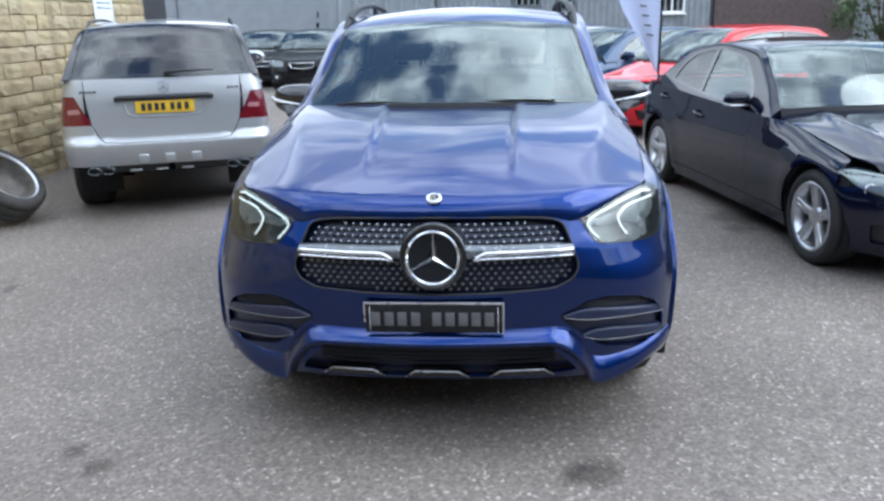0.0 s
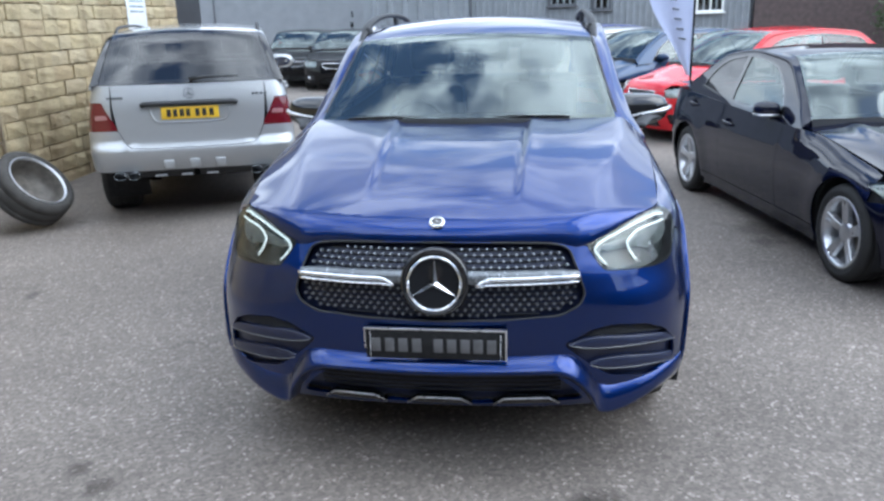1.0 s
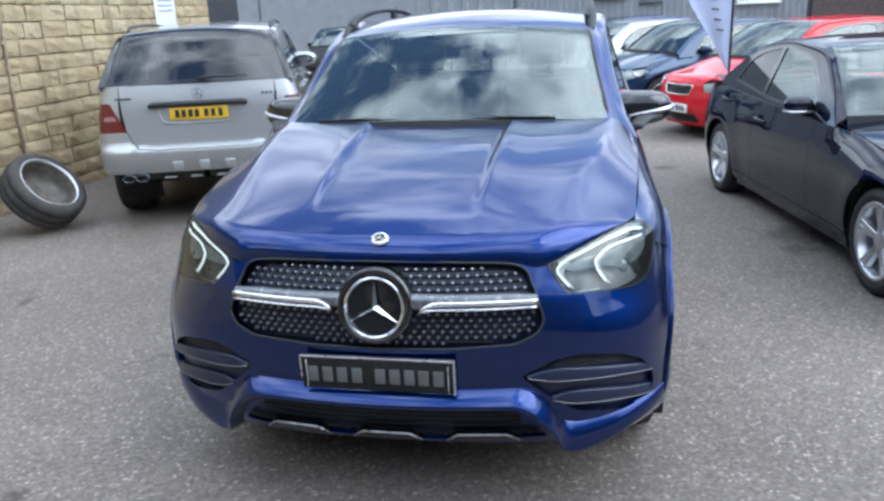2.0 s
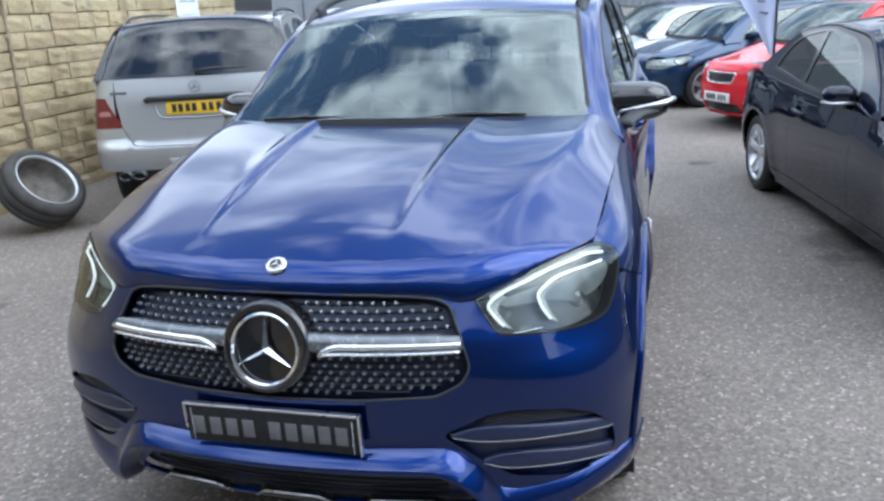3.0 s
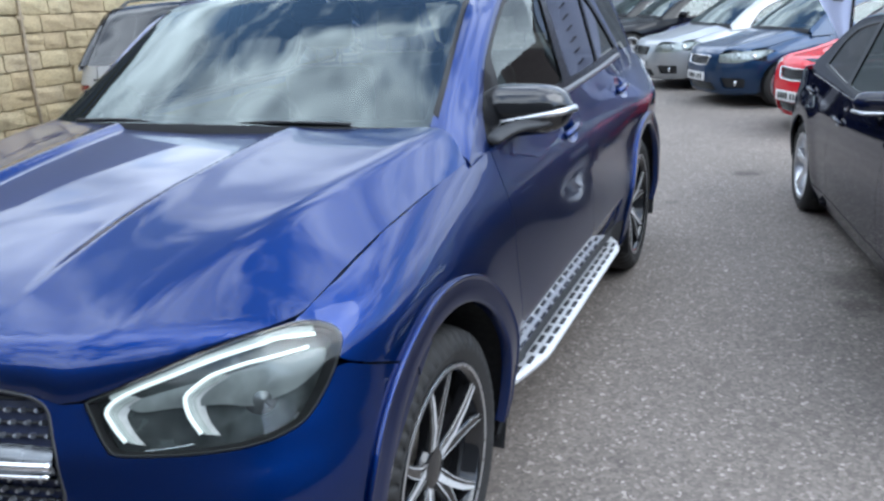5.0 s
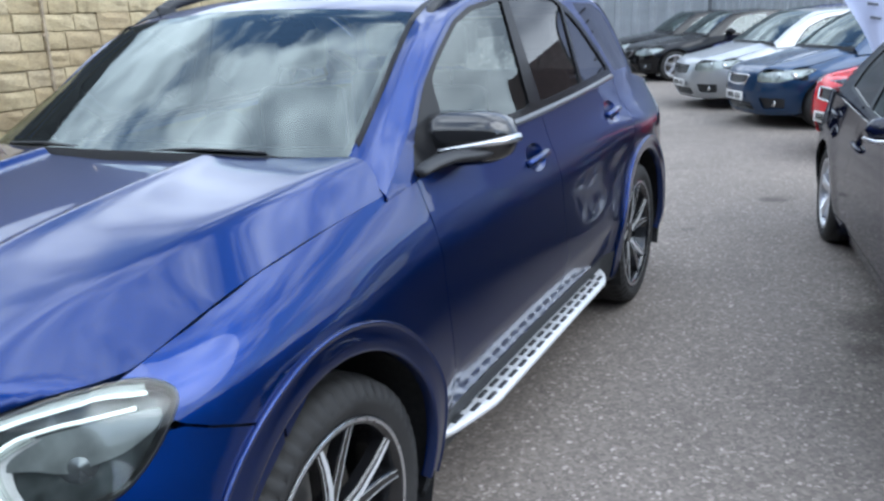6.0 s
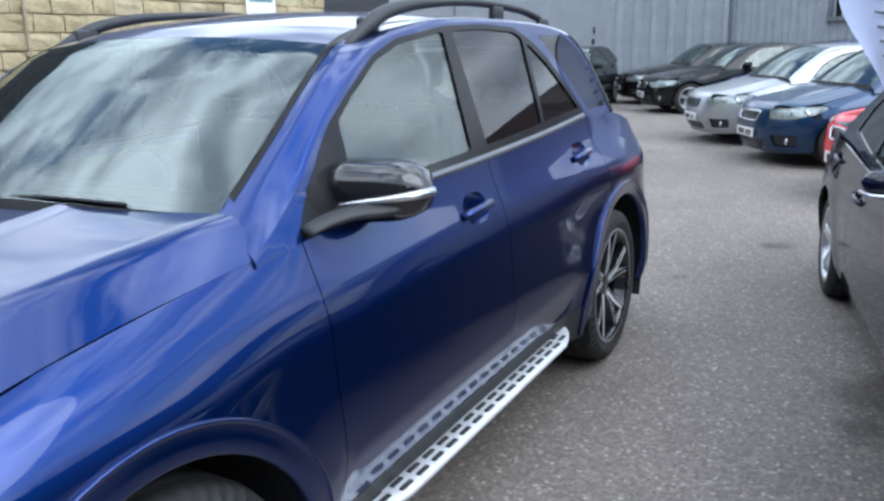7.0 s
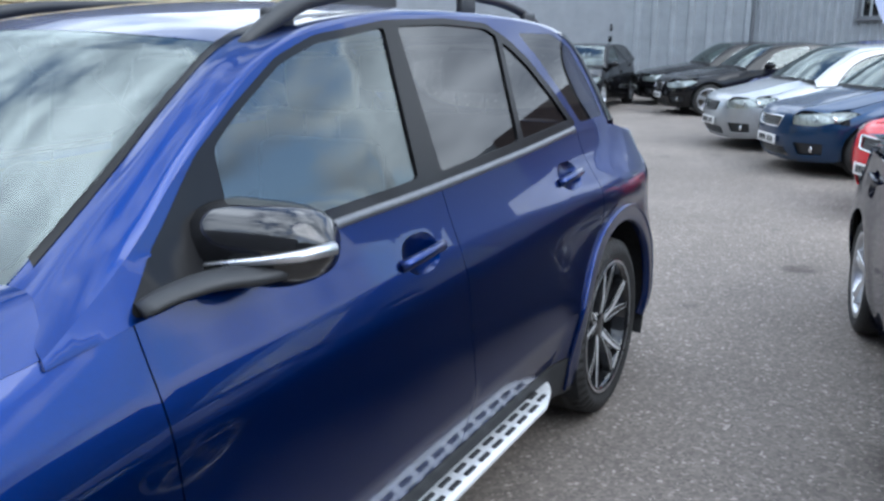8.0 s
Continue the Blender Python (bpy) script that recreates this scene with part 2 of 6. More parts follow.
CLAD = plain("weathered grey steel cladding", (0.245, 0.26, 0.275), 0.5, 0.0, 0.12, 3)
FLATGREY = plain("grey painted steel door", (0.235, 0.245, 0.26), 0.5, 0, 0.1, 2.5)
TRIMGREY = plain("dark grey flashing", (0.10, 0.105, 0.115), 0.5, 0, 0.15, 8)
NEARBLACK = plain("near-black face of the added wall", (0.030, 0.031, 0.035), 0.7, 0, 0.25, 2.5)
REDBRICK = plain("dark red brickwork", (0.095, 0.070, 0.066), 0.9, 0, 0.3, 7, 0.006)
WHITEPAINT = plain("white window paint", (0.78, 0.78, 0.76), 0.45, 0, 0.05, 12)

# ---- mesh kit ----
class Skin(list):
    """Vertices that know the normals of the surface they lie on."""
    normals = ()


def skin_of(points, normals):
    s = Skin(points)
    s.normals = normals
    return s


def mesh_of(name, verts, faces, smooth=True):
    me = bpy.data.meshes.new(name)
    me.from_pydata([tuple(map(float, v)) for v in verts], [], [tuple(map(int, f)) for f in faces])
    me.update()
    if smooth:
        me.polygons.foreach_set("use_smooth", [True] * len(me.polygons))
    if smooth and isinstance(verts, Skin):
        # the true normals of the curved surface; zero leaves a vertex to its faces
        n = np.array(verts.normals)
        f0 = me.polygons[0]
        if sum(np.dot(n[q.vertices[0]], q.normal) for q in me.polygons[: len(me.polygons) // 2]) < 0:
            n = -n
        me.normals_split_custom_set_from_vertices([tuple(map(float, q)) for q in n])
    return me


def put(name, me, material, parent=None, label=""):
    ob = new(name, me)
    if material and me and not me.materials:
        me.materials.append(material)
    ob.parent = parent
    return tagged(ob, label)


def part(name, bm, material, parent, label="", smooth=True):
    me = bpy.data.meshes.new(name)
    bm.to_mesh(me)
    bm.free()
    if smooth:
        me.polygons.foreach_set("use_smooth", [True] * len(me.polygons))
    return put(name, me, material, parent, label)


def root(name, m, label, category, group="", kind=""):
    ob = new(name)
    ob.matrix_world = m
    return tagged(ob, label, category, group, kind)


def box_bm(size, at=(0, 0, 0), bevel=0.0, turn=None, segments=2):
    bm = bmesh.new()
    bmesh.ops.create_cube(bm, size=1.0, matrix=Matrix.Diagonal((*size, 1)))
    if bevel:
        bmesh.ops.bevel(bm, geom=bm.edges[:], offset=bevel, segments=segments, affect="EDGES", profile=0.5)
    if turn is not None:
        bm.transform(turn)
    bm.transform(Matrix.Translation(at))
    return bm


def block(name, size, at, material, parent=None, bevel=0.004, turn=None, label="", segments=2):
    return part(name, box_bm(size, at, bevel, turn, segments), material, parent, label, smooth=False)


def lathe(profile, n, centre, flip=False):
    """Turns (offset along x, radius) round an axis along x."""
    pr = np.array(profile, float)
    ang = np.linspace(0, 2 * np.pi, n, endpoint=False)
    v = [(centre[0] + (-a if flip else a), centre[1] + r * math.cos(t), centre[2] + r * math.sin(t)) for t in ang for a, r in pr]
    k = len(pr)
    f = []
    for i in range(n):
        j = (i + 1) % n
        for q in range(k - 1):
            quad = (i * k + q, j * k + q, j * k + q + 1, i * k + q + 1)
            f.append(quad if flip else quad[::-1])
    return v, f


def curve_at(points, x):
    """A smooth curve through (x, value) points."""
    p = np.array(points, float)
    x = np.clip(np.asarray(x, float), p[0, 0], p[-1, 0])
    h = np.diff(p[:, 0])
    d = np.diff(p[:, 1]) / h
    m = np.concatenate([[d[0]], np.where(d[:-1] * d[1:] > 0, 2 * d[:-1] * d[1:] / np.where(np.abs(d[:-1] + d[1:]) < 1e-9, 1e-9, d[:-1] + d[1:]), 0), [d[-1]]])
    i = np.clip(np.searchsorted(p[:, 0], x, "right") - 1, 0, len(h) - 1)
    t = (x - p[i, 0]) / h[i]
    return (2 * t**3 - 3 * t**2 + 1) * p[i, 1] + (t**3 - 2 * t**2 + t) * h[i] * m[i] + (3 * t**2 - 2 * t**3) * p[i + 1, 1] + (t**3 - t**2) * h[i] * m[i + 1]


def spline(points, n):
    """n points along a smooth line through the given ones (any dimension)."""
    p = np.array(points, float)
    s = np.concatenate([[0], np.cumsum(np.linalg.norm(np.diff(p, axis=0), axis=1))])
    t = np.linspace(0, s[-1], n)
    return np.stack([curve_at(np.stack([s, p[:, k]], 1), t) for k in range(p.shape[1])], 1)


def soft(poly, amount=2, radius=0.0):
    """Rounds the corners of a closed outline, by default 12 mm for each unit of amount."""
    p = np.array(poly, float)
    p = p[np.linalg.norm(p - np.roll(p, 1, axis=0), axis=1) > 1e-6]
    r = radius or 0.012 * amount
    out = []
    for a, b, c in zip(np.roll(p, 1, axis=0), p, np.roll(p, -1, axis=0)):
        la, lc = np.linalg.norm(a - b), np.linalg.norm(c - b)
        q0, q1 = b + (a - b) * min(r / la, 0.45), b + (c - b) * min(r / lc, 0.45)
        out += [(1 - t) ** 2 * q0 + 2 * t * (1 - t) * b + t * t * q1 for t in (0.0, 0.33, 0.67, 1.0)]
    return np.array(out)


def dense(poly, step):
    p = np.array(poly, float)
    out = []
    for a, b in zip(p, np.roll(p, -1, axis=0)):
        k = max(1, int(math.ceil(np.linalg.norm(b - a) / step)))
        out += [a + (b - a) * i / k for i in range(k)]
    return np.array(out)


def area(p):
    q = np.roll(p, -1, axis=0)
    return 0.5 * float(np.sum(p[:, 0] * q[:, 1] - q[:, 0] * p[:, 1]))


def inset(poly, d):
    """Moves a closed outline inwards by d."""
    p = np.array(poly, float)
    keep = np.linalg.norm(p - np.roll(p, 1, axis=0), axis=1) > 1e-6
    p = p[keep]
    e1, e2 = p - np.roll(p, 1, axis=0), np.roll(p, -1, axis=0) - p
    e1, e2 = (e / np.linalg.norm(e, axis=1, keepdims=True) for e in (e1, e2))
    nrm = np.stack([-(e1 + e2)[:, 1], (e1 + e2)[:, 0]], 1)
    nrm /= np.maximum(np.linalg.norm(nrm, axis=1, keepdims=True), 0.5)
    return p + nrm * (d if area(p) > 0 else -d)


def within(poly, pts):
    x, y = pts[:, 0], pts[:, 1]
    hit = np.zeros(len(pts), bool)
    for (x0, y0), (x1, y1) in zip(poly, np.roll(poly, -1, axis=0)):
        if y0 != y1:
            hit ^= ((y0 > y) != (y1 > y)) & (x < (x1 - x0) * (y - y0) / (y1 - y0) + x0)
    return hit


def edge_distance(poly, pts):
    best = np.full(len(pts), 9.0)
    for a, b in zip(poly, np.roll(poly, -1, axis=0)):
        e = b - a
        t = np.clip(((pts - a) @ e) / max(1e-12, e @ e), 0, 1)
        best = np.minimum(best, np.linalg.norm(pts - a - t[:, None] * e, axis=1))
    return best


def sheet(surf, outline, holes=(), step=0.04, edge=0.012, lift=0.0, gap=0.0, swell=0.0):
    """A curved panel: the part of a surface inside an outline and outside its holes, with folded edges.
    surf takes arrays u, v and returns points. swell: how far its middle stands proud of its rim."""
    from mathutils.geometry import delaunay_2d_cdt
    rim = dense(inset(outline, gap) if gap else outline, step)
    cuts = [dense(h, step) for h in holes]
    lo, hi = rim.min(0), rim.max(0)
    gu, gv = np.meshgrid(np.arange(lo[0], hi[0], step), np.arange(lo[1], hi[1], step))
    gu[1::2] += step / 2
    pts = np.stack([gu.ravel(), gv.ravel()], 1)
    ok = within(rim, pts) & (edge_distance(rim, pts) > step * 0.45)
    for h in cuts:
        ok &= ~within(h, pts) & (edge_distance(h, pts) > step * 0.45)
    pts = pts[ok]
    allp, edges = [rim], []
    base = 0
    for loop in [rim] + cuts:
        edges += [(base + i, base + (i + 1) % len(loop)) for i in range(len(loop))]
        base += len(loop)
    allp += cuts + [pts]
    flat = np.concatenate(allp)
    v2, _, tris, *_ = delaunay_2d_cdt([Vector(p) for p in flat], edges, [], 1, 1e-6)
    v2 = np.array([tuple(v) for v in v2])
    tris = np.array([t for t in tris if len(t) == 3])
    mid = v2[tris].mean(1)
    ok = within(rim, mid)
    for h in cuts:
        ok &= ~within(h, mid)
    tris = tris[ok]
    group = list(range(len(v2)))

    def top_of(i):
        while group[i] != i:
            group[i] = group[group[i]]
            i = group[i]
        return i

    for t in tris:
        for k in (1, 2):
            group[top_of(int(t[k]))] = top_of(int(t[0]))
    owner = np.array([top_of(int(t[0])) for t in tris])
    names, sizes = np.unique(owner, return_counts=True)
    big = names[sizes >= 0.08 * sizes.max()]
    tris = tris[np.isin(owner, big)]
    e = 1e-4
    u, v = v2[:, 0], v2[:, 1]
    p3 = surf(u, v)
    nrm = np.cross(surf(u + e, v) - surf(u - e, v), surf(u, v + e) - surf(u, v - e))
    nrm /= np.maximum(np.linalg.norm(nrm, axis=1, keepdims=True), 1e-12)
    raise_by = np.full(len(v2), lift)
    if swell:
        raise_by = raise_by + swell * np.minimum(1, edge_distance(rim, v2) / (abs(swell) * 2.5)) ** 0.6
    p3 = p3 + nrm * raise_by[:, None]
    if swell:
        nrm_out = nrm * 0
    else:
        nrm_out = nrm
    faces = [tuple(t) for t in tris]
    count = {}
    for t in faces:
        for i in range(3):
            a, b = t[i], t[(i + 1) % 3]
            if (b, a) in count:
                count.pop((b, a))
            else:
                count[(a, b)] = 1
    used, index = np.unique(np.array(faces).ravel(), return_inverse=True)
    old = {int(k): i for i, k in enumerate(used)}
    faces = [tuple(old[int(k)] for k in t) for t in faces]
    count = {(old[int(a)], old[int(b)]): 1 for a, b in count}
    p3, nrm, nrm_out = p3[used], nrm[used], nrm_out[used]
    if edge:
        verts, extra = [tuple(p) for p in p3], {}
        for a, b in count:
            ids = []
            for k in (a, b):
                for d in (0.0, edge):
                    key = (k, d)
                    if key not in extra:
                        extra[key] = len(verts)
                        verts.append(tuple(p3[k] - nrm[k] * d))
                    ids.append(extra[key])
            faces.append((ids[0], ids[1], ids[3], ids[2]))
        full = np.zeros((len(verts), 3))
        full[: len(p3)] = nrm_out
        return skin_of(verts, full), faces
    return skin_of([tuple(p) for p in p3], nrm_out), faces


def mirrored(vf):
    v, f = vf
    w = [(-x, y, z) for x, y, z in v]
    if isinstance(v, Skin):
        w = skin_of(w, np.array(v.normals) * (-1, 1, 1))
    return w, [t[::-1] for t in f]


def joined(*meshes):
    verts, faces = [], []
    for v, f in meshes:
        k = len(verts)
        verts += list(v)
        faces += [tuple(i + k for i in t) for t in f]
    return verts, faces


def loft(rows, closed=False):
    """A skin over rows of equally many points."""
    rows = [np.asarray(r, float) for r in rows]
    k = len(rows[0])
    v = [tuple(p) for r in rows for p in r]
    f = []
    for i in range(len(rows) - 1):
        for j in range(k if closed else k - 1):
            q = (j + 1) % k
            f.append((i * k + j, i * k + q, (i + 1) * k + q, (i + 1) * k + j))
    return v, f


def tube(path, radius, n=8, flat=1.0, cap=True):
    """A round or flattened bar along a line; radius may vary along it."""
    p = np.array(path, float)
    rad = np.broadcast_to(np.asarray(radius, float), (len(p),))
    tan = np.gradient(p, axis=0)
    tan /= np.linalg.norm(tan, axis=1, keepdims=True)
    rows = []
    for a, t, r in zip(p, tan, rad):
        side = np.cross(t, (0, 0, 1.0))
        if np.linalg.norm(side) < 0.05:
            side = np.cross(t, (0, 1.0, 0))
        side /= np.linalg.norm(side)
        up = np.cross(side, t)
        ang = np.linspace(0, 2 * np.pi, n, endpoint=False)
        rows.append(a + r * (np.cos(ang)[:, None] * side + flat * np.sin(ang)[:, None] * up))
    v, f = loft(rows, True)
    if cap:
        f += [tuple(range(n))[::-1], tuple(range((len(p) - 1) * n, len(p) * n))]
    return v, f


def circle(cy, cz, r, n=48, start=0.0, end=360.0):
    a = np.radians(np.linspace(start, end, n, endpoint=end - start < 360))
    return np.stack([cy + r * np.cos(a), cz + r * np.sin(a)], 1)

# ---- cars ----
class Shell:
    """The lower skin of a car that faces -y with its nose at y = 0. Its first coordinate runs from the middle of the nose
    round a corner, along the flank and round to the middle of the tail (negative on the -x side), its second is height."""

    def __init__(self, s):
        self.pr, self.tuck = s.get("p_rear", s["p"]), s.get("tuck", 0.0)
        self.p, self.yc, self.yd, self.length = s["p"], s["yc"], s["yd"], s["L"]
        self.nose, self.tail, self.width, self.plan, self.arches = s["nose"], s["tail"], s["width"], s["plan"], s["arches"]
        self.haunch = s.get("haunch", 0.0)
        self.bow, self.square = s["bulge"], s.get("square", [(0.0, s["p"]), (2.0, s["p"])])
        self.edge_x, self.top = s.get("edge_x"), s["top"]
        wmax = max(w for _, w in self.width)
        self.th = np.linspace(0, np.pi / 2, 600)
        sn, cs = np.sin(self.th) ** (2 / self.p), np.clip(np.cos(self.th), 0, 1) ** (2 / self.p)
        self.front = self.run(wmax * sn, self.yc * (1 - cs))
        sn, cs = np.sin(self.th) ** (2 / self.pr), np.clip(np.cos(self.th), 0, 1) ** (2 / self.pr)
        self.rear = self.run(wmax * cs, (self.length - self.yd) * sn)
        self.a1 = self.front[-1]
        self.a2 = self.a1 + self.yd - self.yc
        self.a3 = self.a2 + self.rear[-1]

    def run(self, x, y):
        return np.concatenate([[0], np.cumsum(np.hypot(np.diff(x), np.diff(y)))])

    def wz(self, z):
        return curve_at(self.width, z)

    def __call__(self, a, z):
        a, z = np.asarray(a, float), np.asarray(z, float)
        s = np.clip(np.abs(a), 0, self.a3)
        t1 = np.interp(s, self.front, self.th)
        t2 = np.interp(s - self.a2, self.rear, self.th)
        e, er = 2 / curve_at(self.square, z), 2 / self.pr
        yf, yr = curve_at(self.nose, z) + self.bow * (self.wz(z) * np.sin(t1) ** e) ** 2, self.length - curve_at(self.tail, z)
        y = np.where(s < self.a1, self.yc - (self.yc - yf) * np.clip(np.cos(t1), 0, 1) ** e, self.yc + s - self.a1)
        y = np.where(s > self.a2, self.yd + (yr - self.yd) * np.sin(t2) ** er, y)
        fx = np.where(s < self.a1, np.sin(t1) ** e, 1.0) * np.where(s > self.a2, np.clip(np.cos(t2), 0, 1) ** er, 1.0)
        w = self.wz(z) * curve_at(self.plan, y)
        for cy, cz, r in self.arches:
            d = np.hypot(y - cy, z - cz) - r
            w = w + 0.016 * np.exp(-((d / 0.13) ** 2)) * (z < cz + r + 0.25)
        if self.haunch:
            w = w + self.haunch * np.exp(-(((y - 3.85) / 0.6) ** 2)) * np.exp(-(((z - 1.04) / 0.10) ** 2))
        x = w * fx - self.tuck * np.clip((0.62 - z) / 0.2, 0, 1) * np.clip((y - 1.25) / 0.3, 0, 1) * np.clip((3.5 - y) / 0.25, 0, 1)
        if self.edge_x:
            ztop = curve_at(self.top, y)
            over = np.maximum(0, (self.wz(ztop) + 0.006) * fx - curve_at(self.edge_x, y)) * (y < 1.9)
            x = x - over * np.exp(-np.maximum(0, ztop - z) / 0.05) * np.clip((1.6 - y) / 0.2, 0, 1)
        return np.stack([np.sign(a) * x, y, z], -1)

    def ax(self, x, z):
        r = min(1.0, abs(x) / float(self.wz(z))) ** (float(curve_at(self.square, z)) / 2)
        return float(np.interp(math.asin(min(1, r)), self.th, self.front)) * (1 if x >= 0 else -1)

    def ay(self, y, z=0.6):
        if y < self.yc:
            run = np.linspace(0, self.a1, 400)
            return float(np.interp(y, self(run, np.full(400, z))[:, 1], run))
        if y > self.yd:
            c = (y - self.yd) / (self.length - float(curve_at(self.tail, z)) - self.yd)
            return self.a2 + float(np.interp(math.asin(min(1, max(0, c)) ** (self.pr / 2)), self.th, self.rear))
        return self.a1 + y - self.yc

    def bx(self, x, z):
        r = min(1.0, abs(x) / float(self.wz(z))) ** (self.pr / 2)
        return self.a2 + float(np.interp(math.acos(r), self.th, self.rear))

    def line(self, pts):
        """Points ('x', x, z) on the nose, ('y', y, z) on the flank, ('b', x, z) on the tail."""
        pick = {"x": self.ax, "y": self.ay, "b": self.bx}
        return np.array([(pick[k](q, z), z) for k, q, z in pts])


def both_ways(half):
    """Closes a half outline that starts and ends at the middle of the nose."""
    h = np.array(half, float)
    return np.concatenate([h, (h * (-1, 1))[::-1]])


def flip(poly):
    return (np.array(poly) * (-1, 1))[::-1]


def wheel(parent, at, outer, R, width, rim, spokes, style, label=""):
    """Tyre, rim, spokes, hub and brake disc. outer: +1 or -1, the side its face looks to."""
    h = width / 2
    flipx = outer < 0
    tyre_pr = [(-h * 0.9, rim - 0.01), (-h, rim + 0.03), (-h, R - 0.05), (-h * 0.86, R - 0.012), (-h * 0.55, R), (-h * 0.5, R - 0.007), (-h * 0.44, R), (-h * 0.08, R), (-h * 0.04, R - 0.007),
               (h * 0.04, R - 0.007), (h * 0.08, R), (h * 0.44, R), (h * 0.5, R - 0.007), (h * 0.55, R), (h * 0.86, R - 0.012), (h * 0.98, R - 0.04), (h, (R + rim) / 2), (h * 0.99, rim + 0.035), (h * 0.9, rim + 0.012), (h * 0.86, rim - 0.006)]
    w = put("wheel", None, None, parent, label)
    tv, tf = lathe(tyre_pr, 216 if style == "twin" else 72, at, flipx)
    if style == "twin":
        # narrow sipes across both shoulders
        kk = len(tyre_pr)
        for i, p_ in enumerate(tv):
            if (i // kk) % 4 == 0 and i % kk in (3, 14, 15):
                q = np.array(p_) - at
                tv[i] = (p_[0], at[1] + q[1] * (1 - 0.022 / R), at[2] + q[2] * (1 - 0.022 / R))
    put("tyre", mesh_of("tyre", tv, tf), RUBBER, w)
    dark = style != "silver"
    barrel = [(h * 0.87, rim - 0.004), (h * 0.90, rim + 0.008), (h * 0.93, rim + 0.006), (h * 0.93, rim - 0.012), (h * 0.80, rim - 0.022), (0.0, rim - 0.045), (-h * 0.8, rim - 0.03)]
    put("rim", mesh_of("rim", *lathe(barrel, 72, at, flipx)), GLOSSBLACK if dark else ALLOY, w)
    if dark:
        put("rim_flange", mesh_of("rim_flange", *lathe([(h * 0.935, rim + 0.004), (h * 0.948, rim + 0.001), (h * 0.945, rim - 0.004), (h * 0.93, rim - 0.007)], 72, at, flipx)), SATIN, w, "polished rim edge")
    put("brake_disc", mesh_of("brake_disc", *lathe([(0.0, 0.02), (0.0, rim * 0.72), (-0.02, rim * 0.72)], 40, at, flipx)), DIRTY, w)
    sx = outer
    sets = []
    faces_v = []
    for k in range(spokes):
        a0 = 2 * math.pi * k / spokes + 0.3
        for off in ((-0.14, 0.14) if style == "twin" else (-0.105, 0.105)):
            r0, r1 = 0.045, rim - 0.014
            wd0, wd1 = (0.030, 0.017) if style == "twin" else (0.026, 0.019)
            x0, x1 = h * 0.62, h * 0.86
            lean = off * 1.0
            row = []
            for t in (0.0, 0.35, 0.7, 1.0):
                r = r0 + (r1 - r0) * t
                ang = a0 + lean * (0.45 + 1.25 * t) if style == "twin" else a0 + lean
                d = np.array((0, math.cos(ang), math.sin(ang)))
                s2 = np.array((0, -math.sin(ang), math.cos(ang)))
                wd = wd0 + (wd1 - wd0) * t
                face_x = x0 + (x1 - x0) * t**0.7
                c = np.array(at) + d * r
                out = np.array((sx, 0, 0))
                row.append([c - s2 * wd + out * (face_x - 0.035), c - s2 * wd * 0.8 + out * (face_x - 0.004), c - s2 * wd * 0.62 + out * face_x, c + s2 * wd * 0.62 + out * face_x, c + s2 * wd * 0.8 + out * (face_x - 0.004), c + s2 * wd + out * (face_x - 0.035)])
            sets.append(loft(row))
            wide = 0.58 if off > 0 else 0.13
            faces_v.append(loft([np.array([q[2] + out * 0.0012, q[2] * (1 - wide) + q[3] * wide + out * 0.0012]) for q in row]))
            faces_v.append(loft([np.array([q[3] * 0.91 + q[2] * 0.09 + out * 0.0012, q[3] + out * 0.0012]) for q in row]))
    for q in sets:
        put("spoke", mesh_of("spoke", *q, smooth=False), GLOSSBLACK if dark else ALLOY, w)
    if dark:
        put("spoke_edge", mesh_of("spoke_edge", *joined(*faces_v), smooth=False), TREAD, w, "machined silver spoke edges")
    put("hub_cap", mesh_of("hub_cap", *lathe([(h * 0.5, 0.075), (h * 0.62, 0.07), (h * 0.66, 0.045), (h * 0.67, 0.001)], 28, at, flipx)), GLOSSBLACK if dark else ALLOY, w)
    return w


def plate_bars(parent, at, width, height, ground, ink, rows, turn=None, frame_mat=None):
    """A registration plate whose characters are plain upright bars. rows: the bars' places along it, -1 to 1."""
    m = (turn or Matrix.Identity(4))
    pl = part("number_plate", box_bm((width, 0.008, height), (0, 0, 0), 0.002), ground, parent, "")
    pl.matrix_local = Matrix.Translation(at) @ m
    for u in rows:
        part("plate_bar", box_bm((width * 0.075, 0.004, height * 0.62), (u * width * 0.45, -0.005, 0), 0.001), ink, pl)
    return pl


def star_badge(parent, name, at, r, turn, material, ring=0.10):
    """A ring with three spokes."""
    rr = np.linspace(0, 2 * np.pi, 41)
    pieces = [tube([(r * math.sin(a), 0, r * math.cos(a)) for a in rr], r * ring * 0.55, 8, cap=False)]
    for k in range(3):
        a = k * 2 * math.pi / 3
        d, s = np.array((math.sin(a), 0, math.cos(a))), np.array((math.cos(a), 0, -math.sin(a)))
        tip, up = d * r * 0.96, np.array((0, -r * 0.14, 0))
        b0, b1 = s * r * 0.125, -s * r * 0.125
        pieces.append(([tuple(b0), tuple(b1), tuple(tip), tuple(up), tuple(tip + up * 0.15)], [(0, 2, 4, 3), (1, 3, 4, 2)]))
    ob = put(name, mesh_of(name, *joined(*pieces), smooth=False), material, parent)
    ob.matrix_local = Matrix.Translation(at) @ turn
    return ob


